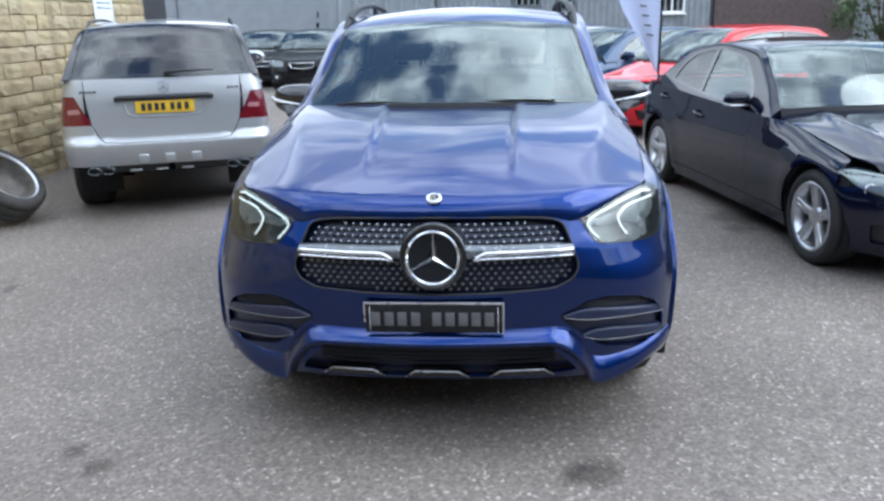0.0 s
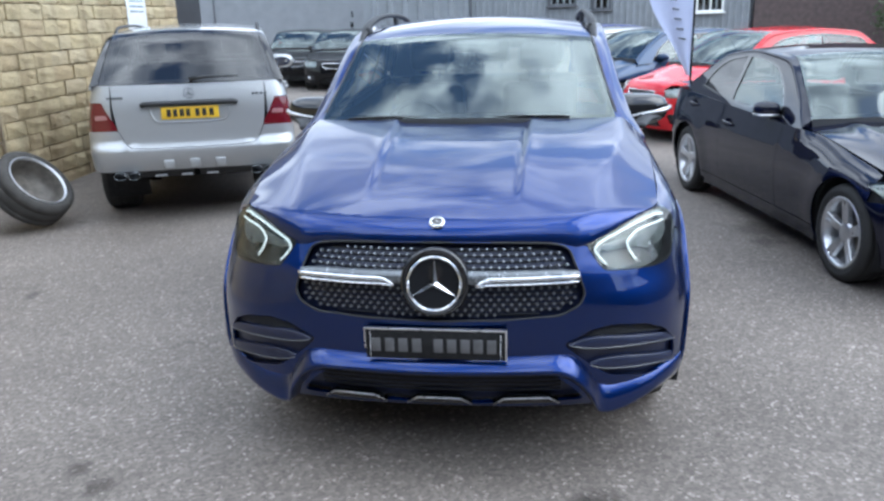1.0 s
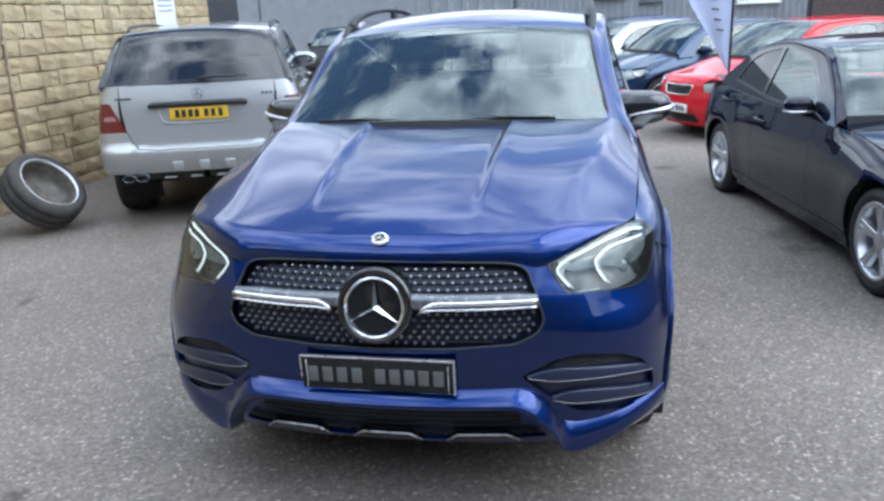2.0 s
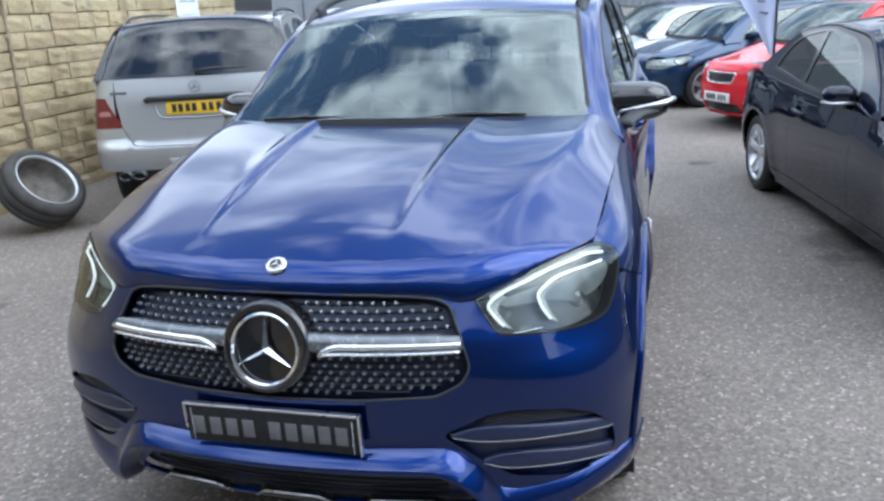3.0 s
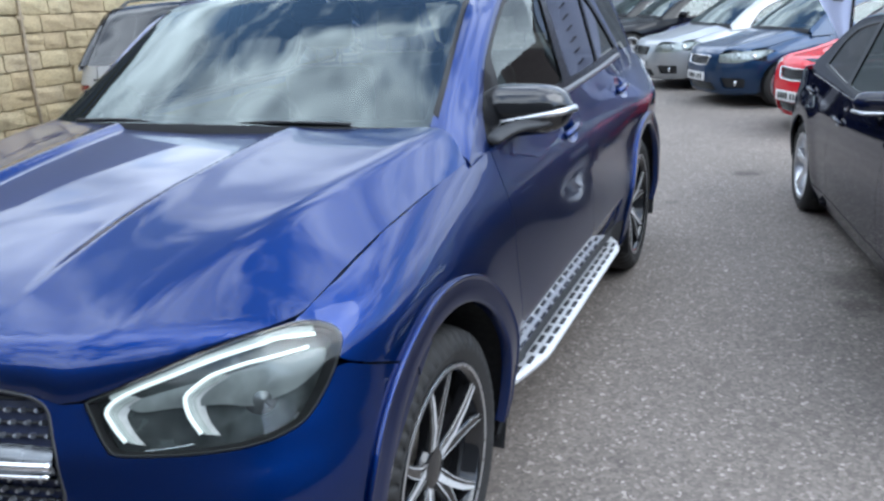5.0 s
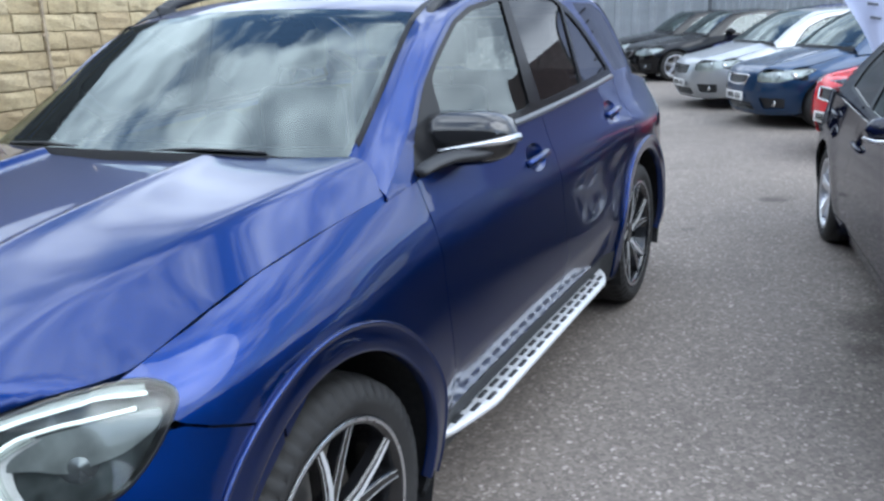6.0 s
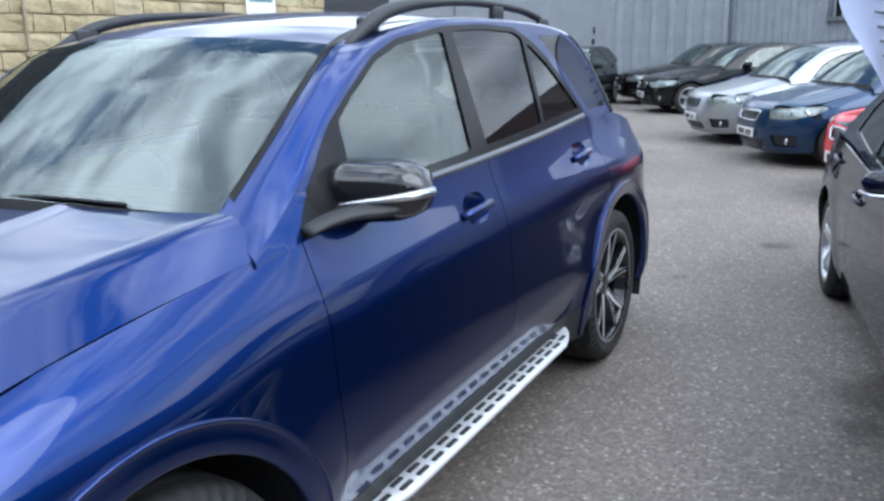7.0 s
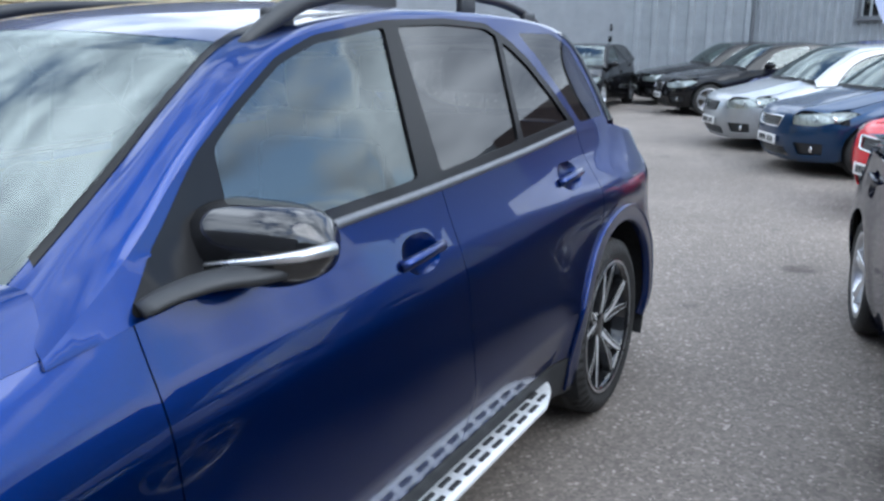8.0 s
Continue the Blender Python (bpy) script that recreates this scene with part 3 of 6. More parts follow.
def rail_rows(s, ts, out=0.0):
    """Lines along the roof rail and its pillars, from the side glass (0) to the windscreen (1), rounded, with a crest beside the screen."""
    U, I = spline(s["rail_out"], 49), spline(s["rail_in"], 49)
    outer = np.stack([s["gx"](U[:, 0], U[:, 1]), U[:, 0], U[:, 1]], 1)
    soft_in = lambda n: (lambda q: q * q * (3 - 2 * q))(np.clip(np.arange(49) / n, 0, 1))
    ease = (0.1 + 0.9 * soft_in(13))[:, None]
    front = (np.clip((s["roof_y"][0] + 0.1 - I[:, 1]) / 0.2, 0, 1) * (0.2 + 0.8 * soft_in(11)))[:, None]
    rows = []
    for t in ts:
        puff = s.get("rail_bulge", 0.022) * 6.75 * t * (1 - t) ** 2 * ease
        lip = s.get("crest", 0.0) * math.exp(-(((t - 0.66) / 0.2) ** 2)) * (1 - t ** 6) * front
        rows.append(outer * (1 - t) + I * t + puff * (1, 0, 0.8) + (lip + out) * np.array((0.45, -0.45, 0.77)))
    return rows


def build_car(s, m, body, name, label, category, group=""):
    """All that every car has: lower skin in panels, bonnet, glasshouse, wheels, lamps, mirrors, cabin."""
    car = root(name, m, label, category, group)
    S = Shell(s)
    st = s.get("step", 0.07)
    g = s.get("gap", 0.0025)

    def add(nm, vf, mat, lab="", parent=None):
        return put(nm, mesh_of(nm, *vf) if vf else None, mat, parent or car, lab)

    def pair(nm, vf, mat, lab=""):
        return add(nm, vf, mat, lab), add(nm, mirrored(vf), mat, lab)

    arch = [np.array([(S.ay(y), z) for y, z in circle(cy, cz, r)]) for cy, cz, r in s["arches"]]
    lamp = soft(S.line(s["headlamp"]), 2)
    tail = soft(S.line(s["taillamp"]), 2)
    nose_holes = [soft(both_ways(S.line(h)), 2) for h in s["mouths"]]
    side_holes = [soft(S.line(h), 2) for h in s["vents"]]
    # front bumper
    ln = both_ways(S.line(s["bumper"]))
    holes = [lamp, flip(lamp), arch[0], flip(arch[0])] + nose_holes + [q for h in side_holes for q in (h, flip(h))]
    add("front_bumper", sheet(S, ln, holes, st * 0.8, 0.015, gap=g), body)
    # flank panels
    top = [("y", y, float(curve_at(s["top"], y))) for y in np.linspace(s["cut"][0], s["cut"][4], 40)]
    y0, y1, y2, y3, y4 = s["cut"]
    zs = s["sill"]

    def flank(ya, yb, lead=()):
        up = [q for q in top if ya < q[1] < yb]
        za, zb = (float(curve_at(s["top"], q)) for q in (ya, yb))
        return S.line(list(lead) + ([("y", ya, za)] if not lead else []) + up + [("y", yb, zb), ("y", yb, zs)] + ([("y", ya, zs)] if not lead else [("y", s["arches"][0][0], zs)]))

    pair("front_wing", sheet(S, flank(y0, y1, s["wing_lead"]), [arch[0], lamp], st, gap=g), body)
    hh, hc = s.get("handle_half", 0.09), s.get("handle_cup", 0.035)
    cups = [np.array([(S.ay(hy) + hh * math.copysign(abs(math.cos(q)) ** 0.75, math.cos(q)), hz + hc * math.sin(q)) for q in np.linspace(0, 2 * math.pi, 29)[:-1]]) for hy, hz in s["handles"]]
    doors = pair("front_door", sheet(S, flank(y1, y2), cups[:1], st, gap=g), body)
    if y3 > y2:
        rdoors = pair("rear_door", sheet(S, flank(y2, y3), [arch[1]] + cups[1:], st, gap=g), body)
    upq = [q for q in top if y3 < q[1] < y4]
    zt4 = float(curve_at(s["top"], y4))
    quarter_line = S.line([("y", y3, float(curve_at(s["top"], y3)))] + upq + [("y", y4, zt4), ("b", s["gate_x"], zt4), ("b", s["gate_x"], s["ztail"]), ("y", y4, s["ztail"]), ("y", y4, zs), ("y", y3, zs)])
    pair("rear_quarter", sheet(S, quarter_line, [arch[1], tail], st, gap=g), body)
    # tail
    pair("sill", sheet(S, S.line([("y", s["arches"][0][0] + 0.3, zs - 0.004), ("y", s["arches"][0][0] + 0.3, s["zb"]), ("y", s["arches"][1][0] - 0.3, s["zb"]), ("y", s["arches"][1][0] - 0.3, zs - 0.004)]), arch, st, gap=0), s.get("sill_mat", body))
    am = S.a3
    ztail = s["ztail"]
    zt = float(curve_at(s["top"], y4))
    zbr = s["zb_rear"]
    a4 = S.ay(y4, 0.8)

    def wrap(pts):
        q = np.array(pts)
        return np.concatenate([q, (np.array([2 * am, 0]) + q * (-1, 1))[::-1]])

    def T(a, z):
        """The tail from flank to flank across the middle."""
        a = np.asarray(a, float)
        over = a > am
        pnt = S(np.where(over, 2 * am - a, a), z)
        pnt[..., 0] = np.where(over, -pnt[..., 0], pnt[..., 0])
        return pnt

    tail_r = np.array([2 * am, 0]) + tail * (-1, 1)
    arch_r = np.array([2 * am, 0]) + arch[1] * (-1, 1)
    zg = s["ztailgate"]
    gate = [(S.bx(x, z), z) for x, z in s["gate_line"]] if "gate_line" in s else [(S.bx(s["gate_x"], zg) + 0.03, zg), (S.bx(s["gate_x"], ztail), ztail)]
    add("rear_bumper", sheet(T, wrap(([(am, zg)] + gate + [(a4, ztail), (a4, zbr), (am, zbr)])[::-1]), [tail, tail_r, arch[1], arch_r], st, gap=g), body)
    add("tailgate", sheet(T, wrap(([(am, zg)] + gate + [(S.bx(s["gate_x"], zt), zt + s.get("gate_up", 0.0)), (am, zt + s.get("gate_up", 0.0))])[::-1]), [tail, tail_r], st, gap=g), body)
    for vf in (sheet(S, tail, (), st, 0.02, lift=-0.004), ):
        a, b = pair("tail_lamp", vf, REDLENS)
    if "taillamp_white" in s:
        wl_ = soft(S.line(s["taillamp_white"]), 1)
        for ob, vf in ((a, sheet(S, wl_, (), st, 0.01, lift=0.0)), (b, mirrored(sheet(S, wl_, (), st, 0.01, lift=0.0)))):
            add("reversing_lens", vf, PINKLENS, parent=ob)
    # dark lining behind the joints, and wheel housings
    lin = S.line([("y", s["arches"][0][0] - 0.35, s["zb"] + 0.05), ("y", y4, s["zb"] + 0.05), ("y", y4, zt - 0.03)] + [("y", q[1], q[2] - 0.03) for q in top[::-3]] + [("y", s["arches"][0][0] - 0.35, float(curve_at(s["top"], s["arches"][0][0])) - 0.16)])
    pair("inner_panel", sheet(S, lin, arch, 0.1, 0, lift=-0.02), VOID)
    add("nose_lining", sheet(S, both_ways(S.line([("x", 0, s["zb"] + 0.03), ("y", s["arches"][0][0] - 0.38, s["zb"] + 0.05), ("y", s["arches"][0][0] - 0.38, s["zlamp"]), ("x", 0, s["zlamp"])])), (), 0.07, 0, lift=-0.075), VOID)
    for cy, cz, r in s["arches"]:
        ang = np.radians(np.linspace(-25, 205, 24))
        wx = float(S.wz(cz))
        rows = [np.stack([np.full(24, x), cy + (r + 0.012) * np.cos(ang), cz + (r + 0.012) * np.sin(ang)], 1) for x in (wx - 0.012, wx * 0.55)]
        vf = loft(rows)
        pair("wheel_housing", vf, VOID)
    add("underbody", loft([[(-0.78 * s["w"], y, s["zb"] + 0.03) for y in (0.35, s["L"] - 0.35)], [(0.78 * s["w"], y, s["zb"] + 0.03) for y in (0.35, s["L"] - 0.35)]]), VOID)
    # bonnet
    H = s["H"]

    def B(x, y):
        return np.stack([x, y, H(x, y)], -1)

    B = s.get("B", B)
    bon = both_ways(s["bonnet"])
    add("bonnet", sheet(B, bon, (), s.get("bonnet_step", st * 0.7), 0.018, gap=g), body)
    # glasshouse
    U, I = spline(s["rail_out"], 49), spline(s["rail_in"], 49)
    gx = s["gx"]

    def G(y, z):
        return np.stack([gx(y, z), y, z], -1)

    dlo = soft(s["dlo"], 2)
    panes = s["panes"]
    low = s["belt"]
    frame_out = np.concatenate([U, np.array(low)[::-1]])
    pair("side_frame", sheet(G, frame_out, [dlo] + [soft(q, 2) for q in s.get("quarter", [])], st * 0.7, 0.012), body)
    rows = rail_rows(s, np.linspace(0, 1, 14))
    pair("roof_rail_skin", loft(rows), body)
    foot = np.array([r[0] for r in rows])
    pair("pillar_foot", loft([foot + (-0.03, 0.02, -0.07), foot + (-0.008, 0.004, -0.015), foot]), body)
    kf, kr = (int(np.argmin(np.abs(I[:, 1] - q))) for q in s["roof_y"])
    rows = []
    for i in range(kf, kr + 1):
        u = np.linspace(-1, 1, 17)
        t = (i - kf) / (kr - kf)
        x, y, z = I[i]
        crown = float(curve_at(s["crown"], t))
        fore = s["bow"][1] * (1 - t) ** 3 - s["bow"][2] * t**3
        rows.append(np.stack([u * x, y - fore * (1 - u**2), z + crown * (1 - u**2)], 1))
    add("roof", loft(rows[::-1]), body)
    par = np.linspace(0, 1, kf + 1)

    def W(u, v):
        """Windscreen: u across, v up, both in metres."""
        t, q = np.clip(v / 0.75, 0, 1), np.clip(u / 0.75, -1, 1)
        e = np.stack([np.interp(t, par, I[: kf + 1, k]) for k in range(3)], -1)
        bow = s["bow"][0] * (1 - t) + s["bow"][1] * t
        cr = 0.02 * (1 - t) + float(curve_at(s["crown"], 0)) * t
        return np.stack([q * (e[..., 0] + 0.004), e[..., 1] - bow * (1 - q**2), e[..., 2] + cr * (1 - q**2) + 0.012 * np.sin(np.pi * t) * (1 - q**4)], -1)

    full = np.array([(-0.75, 0.0), (0.75, 0.0), (0.75, 0.748), (-0.75, 0.748)])
    clear = soft(np.array([(-0.728, 0.045), (0.728, 0.045), (0.728, 0.722), (-0.728, 0.722)]), 2)
    ws = add("windscreen", sheet(W, full, (), 0.06, 0), SCREEN, "clear glass reflecting a cloudy sky")
    add("screen_surround", sheet(W, full, [clear], 0.06, 0, lift=-0.004), GLOSSBLACK, parent=ws)
    base_u = np.linspace(-0.75, 0.75, 25)
    base = W(base_u, 0 * base_u)
    add("scuttle", loft([base + (0, -0.02, -0.09), base + (0, -0.01, -0.03), base + (0, 0, 0.004)]), PLASTIC)
    nb = len(I) - 1 - kr
    parr = np.linspace(0, 1, nb + 1)

    def R(u, v):
        t, q = np.clip(v / 0.5, 0, 1), np.clip(u / 0.75, -1, 1)
        e = np.stack([np.interp(t, parr, I[kr:, k]) for k in range(3)], -1)
        bow = s["bow"][2]
        cr = float(curve_at(s["crown"], 1)) * (1 - t) + 0.01 * t
        return np.stack([q * (e[..., 0] + 0.004), e[..., 1] + bow * (1 - q**2), e[..., 2] + cr * (1 - q**2)], -1)

    fullr = np.array([(-0.75, 0.0), (0.75, 0.0), (0.75, 0.5), (-0.75, 0.5)])
    v0 = s.get("rear_clear", 0.06)
    clearr = soft(np.array([(-0.70, v0), (0.70, v0), (0.71, 0.47), (-0.71, 0.47)]), 2)
    ys_ = np.linspace(s["rail_out"][-1][0] - 0.05, s["L"] - 0.16, 14)
    sh_o = S(np.array([S.ay(q, 1.0) for q in ys_]), np.array([float(curve_at(s["top"], q)) for q in ys_]))
    sh_i = sh_o * (0.0, 1, 1) + np.array([(0.62 * s["w"], 0, 0.004)])
    pair("rear_shoulder", loft([sh_o, sh_o * (0.97, 1, 1) + (0, 0, 0.006), sh_i]), body)
    add("rear_screen", sheet(R, clearr, (), 0.06, 0, lift=-0.001), PRIVACY)
    add("rear_screen_surround", sheet(R, fullr, [clearr], 0.06, 0.01), s.get("rear_frame", body))
    # side glass and its black surrounds
    for q, tinted in panes:
        pair("side_window", sheet(G, soft(q, 2), (), 0.06, 0, lift=-0.006), PRIVACY if tinted else SIDEGLASS)
    pair("window_surround", sheet(G, inset(dlo, -0.004), [inset(soft(q, 2), 0.006) for q, _ in panes], 0.06, 0.01, lift=0.001), s.get("dlo_mat", PLASTIC))
    for q in s.get("quarter", []):
        pair("quarter_window", sheet(G, soft(q, 2), (), 0.06, 0, lift=-0.001), PRIVACY)
    # wheels
    wd = s.get("tyre_w", 0.24)
    for cy in s.get("wheel_y", [q[0] for q in s["arches"]]):
        for sd in (1, -1):
            wheel(car, (sd * (s["track"] - wd / 2), cy, s.get("wheel_z", s["R"])), sd, s["R"], wd, s["rim"], s["spokes"], s["rim_style"])
    # cabin
    cab = s["cabin"]
    yd0, zd0 = cab["dash"]
    xw = cab["x"]
    dash_rows = [[(x, yd0 + dy + 0.10 * (1 - (x / xw) ** 2) * -1, zd0 + dz) for x in np.linspace(-xw, xw, 13)] for dy, dz in ((-0.12, 0.03), (0.1, 0.045), (0.38, 0.035), (0.46, -0.03), (0.5, -0.3))]
    add("dashboard", loft(dash_rows), DASH)
    add("cabin_floor", loft([[(-xw, y, s["zb"] + 0.12) for y in (yd0, cab["end"])], [(xw, y, s["zb"] + 0.12) for y in (yd0, cab["end"])]]), VOID)
    for ys, xs in ([(cab["seat"], 0.36), (cab["seat"], -0.36)] + [(cab["seat"] + 0.9, q) for q in (0.42, 0.0, -0.42)]):
        zc = cab["z"]
        st_ob = add("seat", None, None)
        part("seat_cushion", box_bm((0.46, 0.5, 0.14), (xs, ys, zc), 0.05), SEATCLOTH, st_ob)
        part("seat_backrest", box_bm((0.46, 0.13, 0.55), (xs, ys + 0.30, zc + 0.25), 0.05, Matrix.Identity(4)), SEATCLOTH, st_ob)
        hr = part("headrest", box_bm((0.26, 0.09, 0.17), (xs, ys + 0.33, zc + 0.69), 0.035), SEATCLOTH, st_ob)
        for q in (-0.065, 0.065):
            put("headrest_post", mesh_of("headrest_post", *tube([(xs + q, ys + 0.31, zc + 0.50), (xs + q, ys + 0.32, zc + 0.63)], 0.006, 6)), CHROME, hr)
    rw = [(cab["wheel_x"] + 0.185 * math.cos(a), yd0 + 0.62 + 0.07 * math.sin(a), zd0 - 0.08 + 0.17 * math.sin(a)) for a in np.linspace(0, 2 * np.pi, 33)]
    add("steering_wheel", joined(tube(rw, 0.015, 8, cap=False), tube([rw[0], rw[16]], 0.02, 6)), DASH)
    add("rear_view_mirror", tube([(-0.13, cab["mirror"][0], cab["mirror"][1]), (-0.11, cab["mirror"][0], cab["mirror"][1]), (0.11, cab["mirror"][0], cab["mirror"][1]), (0.13, cab["mirror"][0], cab["mirror"][1])], [0.02, 0.038, 0.038, 0.02], 10), DASH)
    # door mirrors
    for sd in (1, -1):
        mx, my, mz = s["mirror"]
        sz = s.get("mirror_size", 1.0)
        ml_ = s.get("mirror_len", 0.235 * sz)
        mo = add("door_mirror", None, None)
        rows = []
        for t in np.linspace(0, 1, 13):
            x = mx - ml_ + ml_ * t
            k = min(1.0, (1 - abs(2 * t - 1) ** 3.2) ** 0.5 + 0.02)
            a = np.linspace(0, 2 * np.pi, 20, endpoint=False)
            rr = 0.5 * (np.abs(np.cos(a)) ** 2.6 + np.abs(np.sin(a)) ** 2.6) ** (-1 / 2.6)
            rows.append(np.stack([np.full(20, sd * x), my - 0.05 * (1 - t) + sz * k * 0.18 * rr * np.cos(a) * (0.8 + 0.2 * (1 - t)), mz + 0.006 * t + sz * k * (0.165 - 0.03 * t) * rr * np.sin(a)], 1))
        vf = loft(rows if sd < 0 else [r[::-1] for r in rows], True)
        put("mirror_housing", mesh_of("mirror_housing", *vf), s.get("mirror_mat", body), mo)
        gl = [(sd * (mx - ml_ / 2 + ml_ * 0.36 * math.cos(a)), my + 0.062 * sz, mz + 0.05 * sz * math.sin(a)) for a in np.linspace(0, 2 * np.pi, 24, endpoint=False)]
        put("mirror_glass", mesh_of("mirror_glass", gl, [tuple(range(24))]), CHROME, mo)
        xin = s["mirror_root"]
        if "mirror_arm" in s:
            foot_ = spline(s["mirror_arm"], 14) * (sd, 1, 1)
            put("mirror_arm", mesh_of("mirror_arm", *tube(foot_, np.linspace(0.034, 0.052, 14), 12, 0.40)), PLASTIC, mo)
        else:
            put("mirror_arm", mesh_of("mirror_arm", *tube([(sd * (mx - ml_ * 0.7), my - 0.02, mz - 0.06 * sz), (sd * (mx - ml_ * 0.95), my - 0.03, mz - 0.078 * sz), (sd * xin, my - 0.05, mz - 0.10 * sz)], [0.05 * sz, 0.04 * sz, 0.055 * sz], 10, 0.45)), PLASTIC if s.get("mirror_dark", True) else body, mo)
        if s.get("indicator", True):
            w0 = []
            for t in np.linspace(0.0, 1, 9):
                q = 0.30 + 0.70 * t
                x = mx - ml_ + ml_ * q
                k = min(1.0, (1 - abs(2 * q - 1) ** 3.2) ** 0.5 + 0.02)
                w0.append((sd * (x + 0.001), my - 0.05 * (1 - q) - sz * k * 0.089 * (0.8 + 0.2 * (1 - q)), mz - 0.022 * sz + 0.028 * sz * t))
            put("indicator_strip", mesh_of("indicator_strip", *tube(w0, np.linspace(0.004, 0.013, 9) * sz, 8, 0.9)), SATIN, mo, "bright silver indicator strip")
    # door handles
    for (hy, hz), cup in zip(s["handles"], cups):
        for sd in (1, -1):
            hx = S(np.array([S.ay(hy)]), np.array([hz]))[0][0]
            vf = sheet(S, cup, (), 0.012, 0, lift=0.0, swell=-0.018)
            own = rdoors if y3 > y2 and hy > y2 else doors
            own = own[0] if sd > 0 else own[1]
            hob = put("door_handle", mesh_of("door_handle", *tube([(sd * (hx + 0.004), hy - hh * 1.17, hz - 0.012), (sd * (hx + 0.016), hy - hh * 0.94, hz - 0.006), (sd * (hx + 0.021), hy, hz + 0.002), (sd * (hx + 0.016), hy + hh * 0.94, hz + 0.004), (sd * (hx + 0.004), hy + hh * 1.17, hz)], s.get("handle_thick", 0.013), 10, 1.0)), s.get("handle_mat", body), own)
            put("handle_cup", mesh_of("handle_cup", *(vf if sd > 0 else mirrored(vf))), body, hob)
    return car, S, add, pair, lamp

# ---- the blue SUV ----
LEAD = [(0, 0.095, 0.955), (0.15, 0.099, 0.9545), (0.265, 0.109, 0.953), (0.393, 0.128, 0.948), (0.455, 0.139, 0.941), (0.49, 0.143, 0.931), (0.515, 0.148, 0.925), (0.549, 0.163, 0.929), (0.601, 0.196, 0.946), (0.647, 0.231, 0.965), (0.709, 0.288, 0.990), (0.766, 0.349, 1.009), (0.816, 0.408, 1.0185), (0.843, 0.466, 1.023)]


def smooth_step(t):
    t = np.clip(t, 0, 1)
    return t * t * (3 - 2 * t)


def gle_base(x, y):
    """The bonnet's broad form: a crowned middle, a soft crease from the lamp to the screen, and two ridges."""
    zc = curve_at([(0.05, 0.986), (0.11, 1.012), (0.17, 1.038), (0.3, 1.086), (0.45, 1.127), (0.6, 1.160), (0.9, 1.208), (1.2, 1.243), (1.4, 1.26)], y)
    ze = curve_at([(-0.4, 0.86), (0.05, 0.938), (0.49, 1.028), (0.7, 1.082), (0.9, 1.119), (1.31, 1.165), (1.6, 1.20)], y)
    xe = curve_at([(-0.4, 0.84), (0.468, 0.843), (0.67, 0.856), (0.9, 0.8685), (1.1, 0.876), (1.31, 0.8775), (1.6, 0.878)], y)
    x2 = curve_at([(0.05, 0.575), (0.2, 0.585), (0.4, 0.61), (0.65, 0.665), (0.9, 0.72), (1.16, 0.765), (1.4, 0.787)], y)
    drop = zc - ze
    soft_w = 0.024 - 0.012 * smooth_step((y - 0.3) / 0.5)
    bend = lambda q: soft_w * np.logaddexp(0, (q - x2) / soft_w)
    crown = curve_at([(0.05, 0.30), (0.3, 0.30), (0.6, 0.24), (1.0, 0.12), (1.35, 0.03), (1.5, 0.03)], y) * drop
    slope = (drop - crown * (xe / x2) ** 2) / bend(xe)
    s = x - (0.292 + 0.03 * (y - 0.2))
    ridge = 0.5 * (1 + np.tanh(s / 0.016)) * (0.3 + 0.7 * np.exp(-np.maximum(s - 0.01, 0) / 0.06)) * (1 - smooth_step((x - 0.42) / 0.36))
    return zc - crown * (x / x2) ** 2 - slope * bend(x) + 0.023 * ridge * smooth_step((y - 0.2) / 0.55)


def gle_front(x):
    """Place and height of the bonnet's leading edge, and how far and how deep it rolls over."""
    led = np.array(LEAD)
    yE, zE = curve_at(led[:, :2], x), curve_at(led[:, ::2], x)
    fall = np.maximum(0, gle_base(x, yE) - zE) * smooth_step((0.86 - x) / 0.03)
    return yE, fall, (0.03 + 0.55 * fall) * np.sqrt(1 + (4.0 * np.clip(x - 0.5, 0, 1)) ** 2)


def gle_skin(x, v):
    """The bonnet: v runs back along it, round the rolled leading edge."""
    ax, v = np.abs(np.asarray(x, float)), np.asarray(v, float)
    yE, fall, roll = gle_front(ax)
    th = np.clip((v - yE) / roll, 0, 1) * np.pi / 2
    y = np.where(v - yE < roll, yE + roll * (1 - np.cos(th)), v)
    return np.stack([np.asarray(x, float) + 0 * y, y, gle_base(ax, y) - fall * (1 - np.sin(th))], -1)


def gle_H(x, y):
    x, y = np.abs(np.asarray(x, float)), np.asarray(y, float)
    yE, fall, roll = gle_front(x)
    d = np.clip((y - yE) / roll, 0, 1)
    return gle_base(x, y) - fall * (1 - np.sqrt(1 - (1 - d) ** 2))


def aft(pts):
    """Side outlines set back a little where the front pillars lean in."""
    return [(y + 0.03 * min(1, max(0, (2.15 - y) / 0.5)) * min(1, max(0, (z - 1.16) / 0.1)), z) for y, z in pts]


